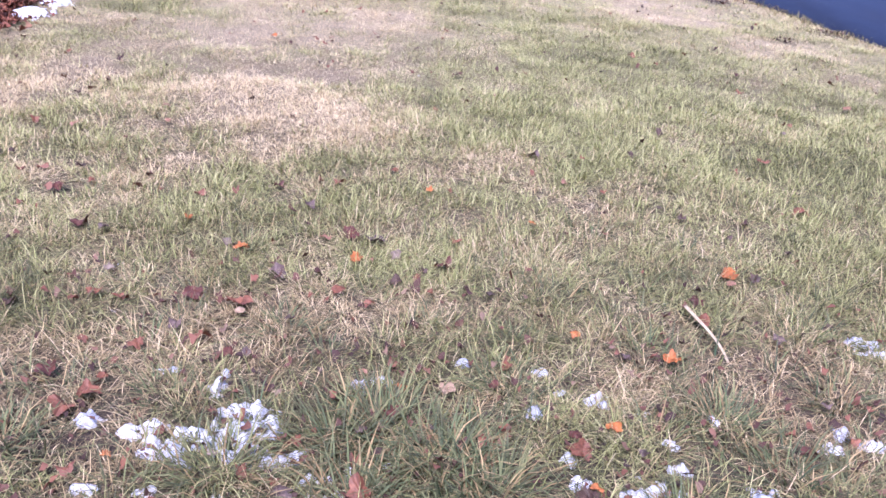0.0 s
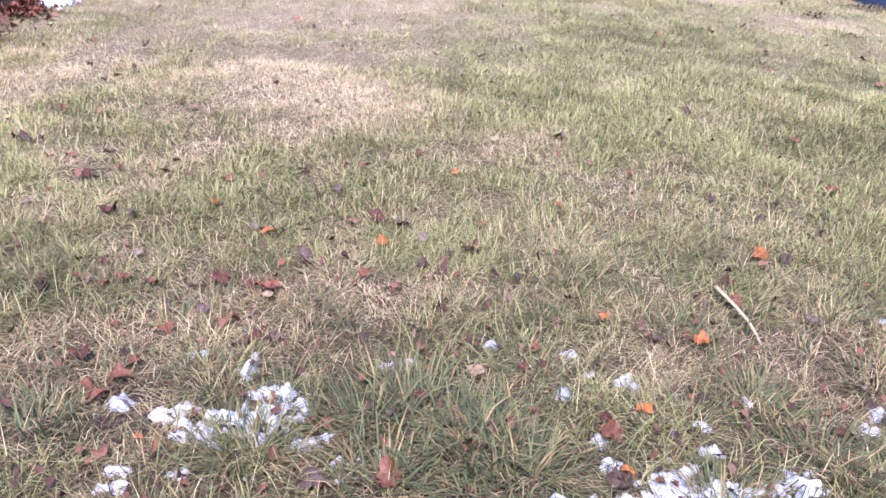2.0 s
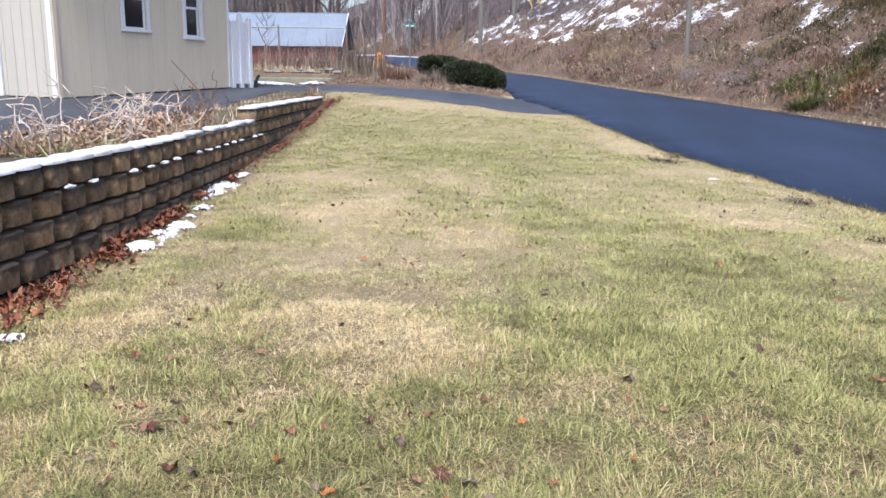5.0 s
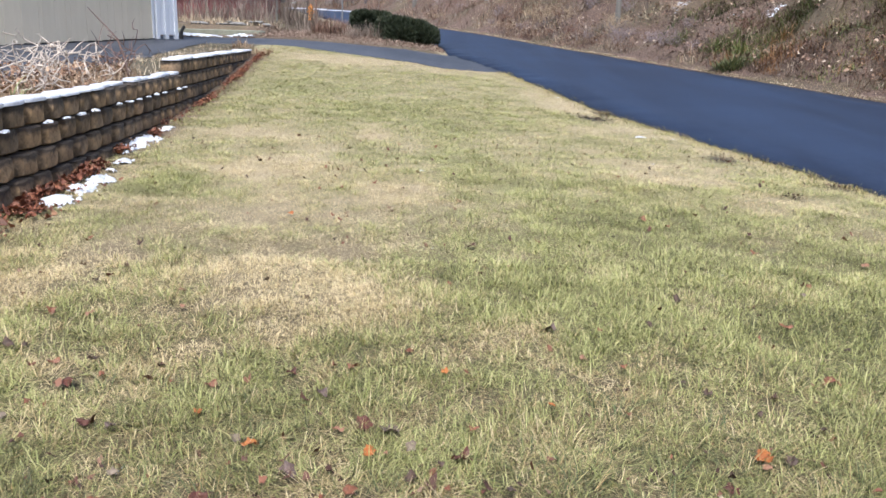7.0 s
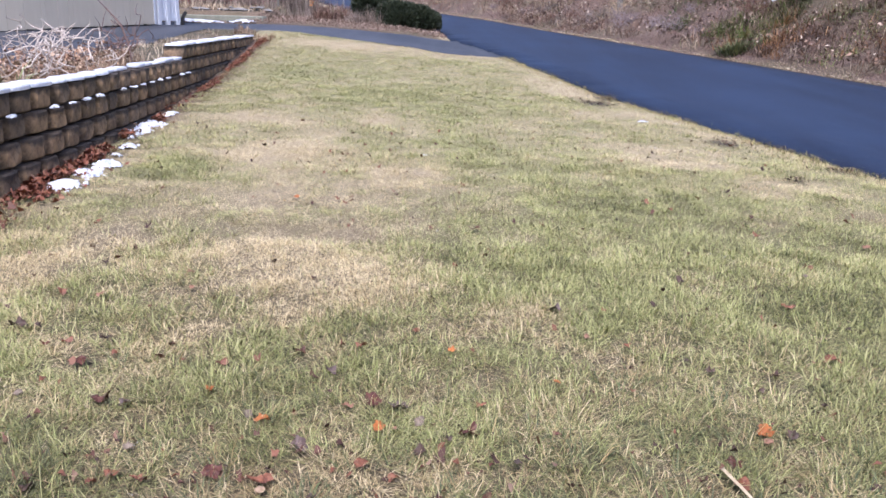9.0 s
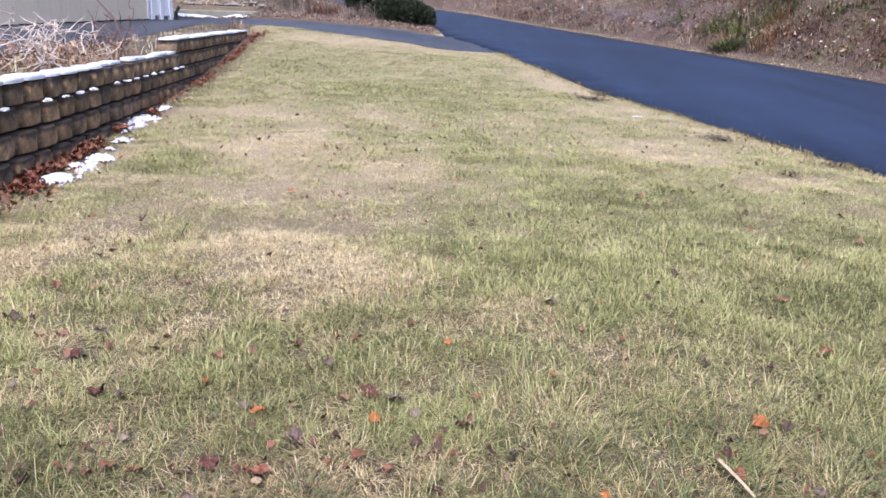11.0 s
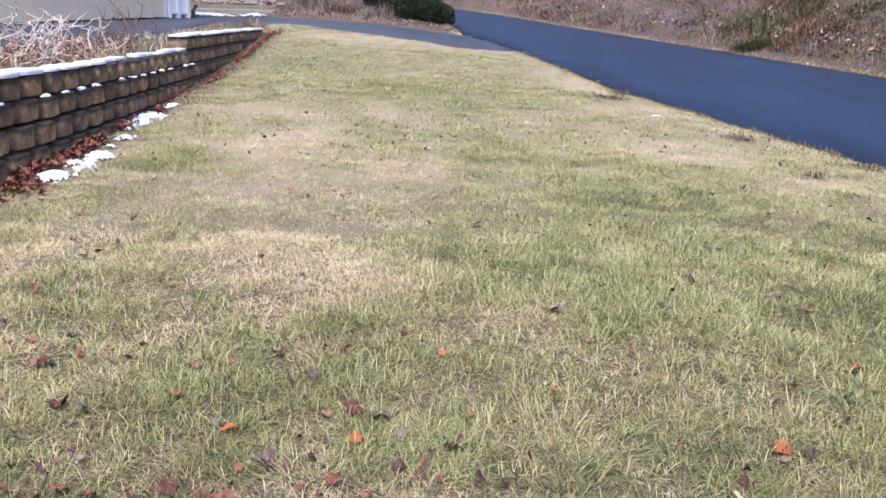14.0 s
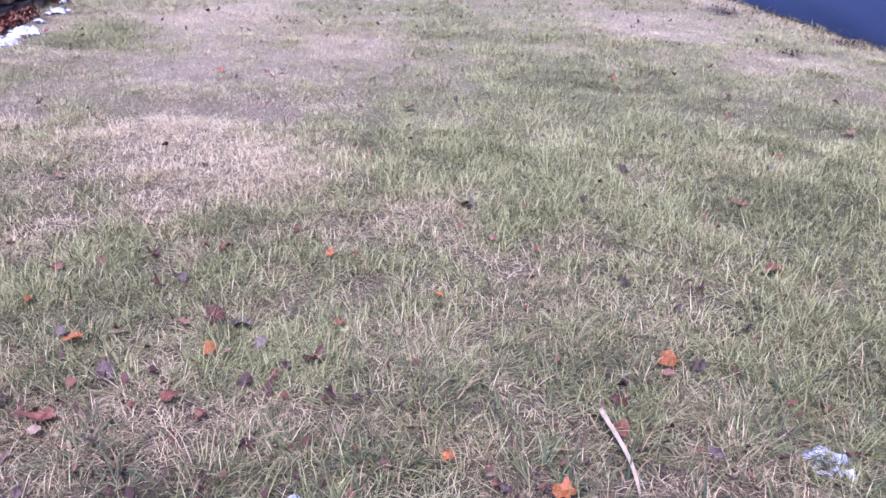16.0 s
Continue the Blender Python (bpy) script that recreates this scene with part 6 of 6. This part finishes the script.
weed_field("yard_grass", 5000, (-12, -5.0), (25.2, 29), lambda x, y, dl, dr: dl < -0.8, (0.1, 0.3), (0.015, 0.03), 0.1, "straw-coloured long grass behind the low wall", 306, 0.5, 0.5, M_STRAW)
weed_field("red_stalks", 3800, (-4.0, -1.9), (28.3, 31.5), lambda x, y, dl, dr: dl < -0.5, (0.22, 0.5), (0.012, 0.025), 0.0, "reddish-brown dead perennial clump", 307, 0.6, 0.5, M_RUST)
weed_field("red_stalks", 2600, (-3.5, -2.1), (25.3, 26.8), lambda x, y, dl, dr: dl < -0.5, (0.2, 0.6), (0.008, 0.016), 0.0, "reddish-brown dead stems beside the yew", 343, 0.5, 0.35, M_RUST)
weed_field("dry_stalks", 1500, (-2.5, -1.4), (24.9, 26.2), lambda x, y, dl, dr: dl < -0.5, (0.2, 0.55), (0.007, 0.014), 0.0, "grey-brown dry stalks in front of the yew", 344, 0.5, 0.4, M_GREY)
weed_field("strip_grass", 2600, (-4.6, -3.2), (2.5, 17.5), lambda x, y, dl, dr: (x < wall_x(y) - 0.26) & (x > wall_x(y) - 1.35), (0.06, 0.2), (0.005, 0.01), 0.25, "dry grass and weeds on the strip behind the wall", 308, 0.4, 0.6, M_STRAW)
weed_field("dry_stems", 12000, (-4.6, -3.2), (6.2, 9.9), lambda x, y, dl, dr: (x < wall_x(y) - 0.32) & (x > wall_x(y) - 1.2), (0.06, 0.22), (0.004, 0.008), 0.0, "fine rust-brown dead stems under the brambles", 311, 0.35, 0.45, M_STALK)
weed_field("strip_grass", 5000, (-4.8, -3.2), (10.2, 17.6), lambda x, y, dl, dr: (x < wall_x(y) - 0.28) & (x > wall_x(y) - 1.3), (0.03, 0.10), (0.006, 0.012), 0.1, "pale dead grass on the strip behind the wall", 312, 0.5, 0.6, M_STRAW)


weed_field("bank_moss", 60000, (5, 16), (8, 18.3), lambda x, y, dl, dr: (dr > 0.4) & (dr < 9) & (vnoise(x, y, 1.3, 12) > 0.42), (0.06, 0.26), (0.008, 0.02), 1.0, "low mossy green growth on the bank", 309, 1.3, 0.6)


weed_field("far_saplings", 9000, (-34, 2), (46.5, 84), lambda x, y, dl, dr: dl < -0.4 - 2.0 * (y < 54), (1.2, 5.5), (0.012, 0.04), 0.0, "thicket of thin grey saplings on the far slope", 320, 1.6, 0.12, M_FAR)
weed_field("far_saplings", 12000, (-46, 8), (62, 150), lambda x, y, dl, dr: (dr > 0.8) & (x < -0.06 * y), (2.0, 9.0), (0.03, 0.10), 0.0, "thicket of thin grey saplings where the road bends", 323, 3.0, 0.12, M_FAR)
weed_field("dry_stalks", 900, (-5.3, -3.9), (29.4, 31), lambda x, y, dl, dr: dl < -0.8, (0.7, 1.5), (0.008, 0.016), 0.0, "tall grey dry stalks at the fence corner", 324, 0.5, 0.12, M_GREY)
weed_field("far_saplings", 6000, (-12, 30), (48, 84), lambda x, y, dl, dr: dr > 0.8 + 3 * (y < 56), (1.2, 5.0), (0.012, 0.036), 0.0, "thicket of thin grey saplings above the bank", 321, 1.6, 0.14, M_FAR)
weed_field("dead_weeds", 60000, (3, 22), (8, 42), lambda x, y, dl, dr: (dr > 0.4) & (dr < 11) & (y > 18), (0.12, 0.42), (0.005, 0.012), 0.0, "grey dead weed stems covering the bank", 322, 1.1, 0.85, M_GREY)


weed_field("dead_weeds", 700, (-4.1, -3.35), (17.3, 18.1), lambda x, y, dl, dr: dl < 0, (0.1, 0.26), (0.008, 0.018), 0.0, "brown dead weeds at the wall end", 330, 0.3, 0.5, M_STALK)


weed_field("rust_growth", 45000, (5, 20), (7, 19.5), lambda x, y, dl, dr: (dr > 0.35) & (dr < 9), (0.1, 0.35), (0.006, 0.015), 0.5, "rust-brown and olive growth on the near bank", 334, 1.1, 0.65, M_RUST)
weed_field("rust_growth", 60000, (3, 20), (9, 44), lambda x, y, dl, dr: (dr > 0.35) & (dr < 9) & (vnoise(x, y, 1.7, 71) > 0.56), (0.12, 0.42), (0.008, 0.018), 0.1, "rust-brown dead growth in patches on the bank", 331, 0.8, 0.6, M_RUST)
weed_field("rust_growth", 9000, (3, 7), (24.5, 34), lambda x, y, dl, dr: (dr > 0.2) & (dr < 1.0), (0.1, 0.32), (0.008, 0.018), 0.0, "dark rust-red dead growth at the foot of the bank", 335, 0.7, 0.6, M_RUST)
weed_field("bank_moss", 40000, (7, 16), (15, 27), lambda x, y, dl, dr: (dr > 2.2) & (dr < 9) & (vnoise(x, y, 1.1, 33) > 0.4), (0.08, 0.3), (0.01, 0.022), 1.6, "dark olive growth high on the bank", 336, 1.0, 0.6, M_OLIVE)
weed_field("orange_growth", 44000, (5.5, 12), (9, 19.2), lambda x, y, dl, dr: (dr > 0.4) & (dr < 2.6) & (vnoise(x, y, 0.9, 63) > 0.4), (0.14, 0.36), (0.008, 0.018), 0.0, "orange-brown dead growth low on the near bank", 340, 0.6, 0.7, M_ORANGE)
weed_field("green_growth", 70000, (6.5, 14), (12, 23.5), lambda x, y, dl, dr: (dr > 0.9) & (dr < 7) & (vnoise(x, y, 1.3, 65) + 0.06 * (dr - 2.5) > 0.42), (0.14, 0.40), (0.008, 0.018), 2.5, "low olive green growth on the near bank", 341, 0.7, 0.7, M_MOSS)
weed_field("pale_growth", 44000, (-2, 12), (25, 60), lambda x, y, dl, dr: (dr > 0.4) & (dr < 5) & (vnoise(x, y, 0.8, 67) > 0.4), (0.12, 0.42), (0.008, 0.018), 0.0, "pale straw and grey dead growth on the bank", 342, 0.6, 0.6, M_STRAW)
weed_field("straw_clumps", 50000, (2, 16), (14, 46), lambda x, y, dl, dr: (dr > 0.3) & (dr < 3.2) & (vnoise(x, y, 0.9, 75) > 0.74), (0.15, 0.5), (0.008, 0.016), 0.0, "pale straw clumps at the foot of the bank", 332, 0.5, 0.6, M_STRAW)
weed_field("grey_growth", 50000, (3, 18), (12, 40), lambda x, y, dl, dr: (dr > 0.4) & (dr < 6) & (vnoise(x, y, 1.5, 79) > 0.6), (0.15, 0.6), (0.005, 0.010), 0.0, "lavender-grey twig growth in patches on the bank", 333, 0.8, 0.5, M_FAR)


def twig_bush(x, y, size, seed, mat, label):
    """A leafless bush of many thin upright and arching twigs."""
    r = np.random.default_rng(seed)
    z = float(land(np.array([x]), np.array([y]))[0][0])
    lines = []
    for k in range(30):
        a, w = r.uniform(0, 2 * np.pi), size * r.uniform(0.2, 0.75)
        h = size * r.uniform(0.5, 1.0)
        b = np.array([r.normal(0, size * 0.18), r.normal(0, size * 0.18), -0.08])
        t = np.linspace(0, 1, 6)[:, None]
        p = b + np.concatenate([np.cos(a) * w * t**1.3, np.sin(a) * w * t**1.3, h * (t - 0.35 * t**3)], 1) + r.normal(0, 0.02 * size, (6, 3)) * t
        lines.append((p, 0.006 * size * (1 - 0.75 * t[:, 0]) + 0.002, 4))
        for j in range(4):
            q = p[r.integers(2, 6)]
            d = r.normal(0, 1, 3) * [1, 1, 0.6] + [0, 0, 0.4]
            d *= size * r.uniform(0.12, 0.3) / np.linalg.norm(d)
            lines.append((np.stack([q, q + d * 0.55 + r.normal(0, 0.01, 3), q + d]), np.array([0.0042, 0.003, 0.002]) * size, 3))
    th = empty("twig_bush", pose(x, y, z))
    tagged(th, label, "bush", "leafless bushes on the bank")
    ob = new("crown", tubes_mesh("crown", lines, [mat]))
    ob.parent = th
    ob["kind"] = "stuff"
    return th


M_TWIG = simple("grey_purple_twigs", (0.15, 0.12, 0.128), (0.36, 0.305, 0.315), 9, 0.9, 0.2, 0.003)
M_TWIG_RUST = simple("rusty_twigs", (0.10, 0.05, 0.035), (0.22, 0.12, 0.085), 9, 0.9, 0.2, 0.003)
M_TWIG_STRAW = simple("straw_twigs", (0.30, 0.22, 0.14), (0.50, 0.40, 0.28), 9, 0.9, 0.2, 0.003)
BUSHES = [twig_bush(6.5, 22.3, 0.8, 900, M_TWIG, "leafless grey-purple bush on the roadside bank"), twig_bush(7.9, 20.2, 0.7, 901, M_TWIG_RUST, "leafless rusty brown bush on the bank"), twig_bush(5.75, 25.5, 0.8, 902, M_TWIG_STRAW, "clump of straw-coloured dead stems on the bank")]
for _x, _y, _k, _s in ((6.3, 23.2, 0, 0.6), (6.55, 21.6, 0, 0.5), (6.0, 24.4, 0, 0.5), (7.2, 22.6, 0, 0.55), (6.7, 20.6, 0, 0.4), (4.6, 33.1, 2, 1.5), (4.9, 32.2, 2, 1.1), (6.2, 26.8, 2, 0.9), (5.2, 30.2, 2, 0.8), (4.9, 28.2, 1, 0.7), (5.1, 27.2, 1, 0.6)):
    copy_thing(BUSHES[_k], pose(_x, _y, float(land(np.array([_x]), np.array([_y]))[0][0]), 0, 0, _x * 77)).scale = (_s, _s, _s)
_spots = random.Random(33)
for k in range(52):
    while True:
        x, y = _spots.uniform(0, 17), _spots.uniform(10, 52)
        z, dl, dr = land(np.array([x]), np.array([y]))
        if 0.6 < dr[0] < (3.0 if k % 2 else 9.0) and y > 24:
            break
    kind = 0 if _spots.random() < 0.55 else (1 if y < 22 or _spots.random() < 0.7 else 2)
    s = _spots.uniform(0.4, 0.85)
    copy_thing(BUSHES[kind], pose(x, y, float(z[0]), 0, 0, _spots.uniform(0, 360))).scale = (s, s, s)


def mulch():
    n = 14000
    x, y = rng.uniform(-5.0, 0.7, n), rng.uniform(22.2, 27.5, n)
    dl, _ = to_edge(EDGE_L, x, y)
    keep = (~paved(x, y)) & (dl < -0.1) & (y > 22.5)
    x, y = x[keep], y[keep]
    m = Nodes("mulch_chips")
    mat = m.done(m.ramp(m.attr("rnd"), (0.0, (0.09, 0.06, 0.048)), (0.5, (0.225, 0.155, 0.12)), (1.0, (0.40, 0.31, 0.25))), 0.85)
    litter("leaf_mulch", x, y, rng.uniform(0.022, 0.05, len(x)), "brown dry leaf mulch covering the bed", mat, 0.08, 15)


mulch()


def bank_litter():
    n = 26000
    x, y = rng.uniform(3, 20, n), rng.uniform(8, 40, n)
    _, dl, dr = land(x, y)
    keep = (dr > 0.5) & (dr < 9)
    x, y = x[keep], y[keep]
    m = Nodes("bank_leaves")
    mat = m.done(m.ramp(m.attr("rnd"), (0.0, (0.06, 0.032, 0.024)), (0.5, (0.145, 0.088, 0.066)), (0.8, (0.28, 0.18, 0.12)), (1.0, (0.48, 0.41, 0.34))), 0.85)
    litter("bank_leaves", x, y, rng.uniform(0.04, 0.10, len(x)), "brown fallen leaves caught on the bank", mat, 0.2, 16)


bank_litter()


def evergreen_clump():
    tuft(6.78, 18.05, 380, 0.40, 0.95, 400, 0.15, "green_clump", (0.02, 0.04))["label"] = "clump of dark green strap leaves at the bank foot"


evergreen_clump()


# ---- dead brambles behind the wall ----
def bramble(x, y, n, height, reach, seed, mat, label):
    r = random.Random(seed)
    z = float(land(np.array([x]), np.array([y]), False)[0][0])
    th = empty("dead_bramble", pose(x, y, z))
    tagged(th, label, "bush", "dead brambles behind the wall")
    for k in range(n):
        a = r.uniform(0, 2 * math.pi)
        b = Vector((r.gauss(0, 0.12), r.gauss(0, 0.22), -0.03))
        h, w = height * r.uniform(0.35, 1.0), reach * r.uniform(0.5, 1.3)
        pts, rad = [], []
        steps = 8
        kink = Vector((0, 0, 0))
        for s in range(steps + 1):
            t = s / steps
            kink = kink + Vector((r.gauss(0, 0.035), r.gauss(0, 0.045), r.gauss(0, 0.034)))
            pts.append(b + Vector((math.cos(a) * w * t * 0.55, math.sin(a) * w * t, h * math.sin(min(t * 2.2, 2.6)))) + kink)
            rad.append(0.0072 * (1 - 0.6 * t) + 0.0012)
        lines, shoots = [(pts, rad, 5)], []
        for j in range(r.randint(2, 5)):
            q = pts[r.randint(3, steps - 1)]
            d = Vector((r.gauss(0, 1) * 0.6, r.gauss(0, 1), r.uniform(-0.4, 0.8))).normalized()
            L = r.uniform(0.10, 0.32)
            mid = q + d * L * 0.5 + Vector((r.gauss(0, 0.02), r.gauss(0, 0.02), r.gauss(0, 0.02)))
            shoots.append(([q, mid, q + d * L + Vector((0, 0, r.uniform(-0.04, 0.05)))], [0.006, 0.0046, 0.0022], 4))
        ob = new("cane", tubes_mesh("cane", lines, [mat]))
        ob.parent = th
        for line in shoots:
            side = new("shoot", tubes_mesh("shoot", [line], [mat]))
            side.parent = ob
    return th


for k, (du, y, n, h) in enumerate([(-0.75, 6.5, 8, 0.45), (-0.65, 6.6, 9, 0.55), (-0.6, 7.3, 10, 0.6), (-0.75, 7.9, 10, 0.62), (-0.6, 8.4, 10, 0.6), (-0.7, 9.0, 9, 0.55), (-0.95, 6.9, 7, 0.5), (-0.95, 7.5, 8, 0.55), (-0.95, 8.8, 8, 0.5)]):
    bramble(float(wall_x(y)) + du, y, max(4, n - 4), h * 0.9, 0.5, 500 + k, M_CANE, "tangle of bleached dead bramble canes")
bramble(float(wall_x(9.3)) - 0.7, 9.5, 4, 0.6, 0.5, 520, M_CANE_DARK, "dark purple bramble canes")
bramble(float(wall_x(9.9)) - 0.6, 10.1, 4, 0.4, 0.4, 521, M_CANE_DARK, "dark purple bramble canes")


def long_cane():
    x, y = -3.4, 9.4
    z = float(land(np.array([x]), np.array([y]), False)[0][0])
    v, q = tube_arrays([(0, 0, -0.02), (-0.03, 0.0, 0.25), (-0.10, 0.0, 1.31 - z), (-0.25, 0.0, 1.48 - z), (-0.41, 0.0, 1.65 - z)], [0.011, 0.0105, 0.010, 0.008, 0.004], 6)
    ob = new("dead_cane", mesh_from("dead_cane", v, q, [M_CANE_DARK], smooth_shade=True))
    ob.matrix_world = pose(x, y, z)
    tagged(ob, "single thick dark dead cane", "cane")


long_cane()


def bramble_litter():
    n = 1800
    y = rng.uniform(6.1, 9.8, n)
    x = wall_x(y) - rng.uniform(0.33, 1.2, n)
    keep = rng.random(n) < 0.25 + 1.1 * vnoise(x, y, 0.3, 81)
    x, y = x[keep], y[keep]
    n = len(x)
    m = Nodes("dry_bramble_leaves")
    mat = m.done(m.ramp(m.attr("rnd"), (0.0, (0.12, 0.06, 0.04)), (0.5, (0.30, 0.18, 0.11)), (1.0, (0.50, 0.38, 0.27))), 0.8)
    litter("dry_leaves", x, y, rng.uniform(0.022, 0.055, n), "curled tan leaves among the brambles", mat, 0.24, 25)


bramble_litter()
for k, (x, y) in enumerate(((-3.45, 6.1), (-3.6, 6.4), (-3.38, 6.6))):
    tuft(x, y, 26, 0.36, 0.85, 601 + k, 0.06, "strap_leaf_clump", (0.012, 0.022), M_STRAP)["label"] = "clump of pale green strap leaves behind the wall"

# snow beyond the drive
for k, (x, y, a, b) in enumerate([(-6.2, 22.75, 1.0, 0.36), (-5.2, 23.1, 0.5, 0.2), (-7.2, 22.6, 0.8, 0.3)]):
    snow_patch(x, y, a, b, 0.11, 700 + k, 0.1, 0.05, label="thin strip of snow along the drive")
for k, (x, y, a, b) in enumerate([(-7.5, 58, 2.6, 1.6), (-5.9, 57, 1.2, 0.8), (-8.6, 60.5, 1.5, 1.5)]):
    snow_patch(x, y, a, b, 0.06, 710 + k, 0.1, 0.14, label="patch of packed snow on the far road", sink=-0.06)
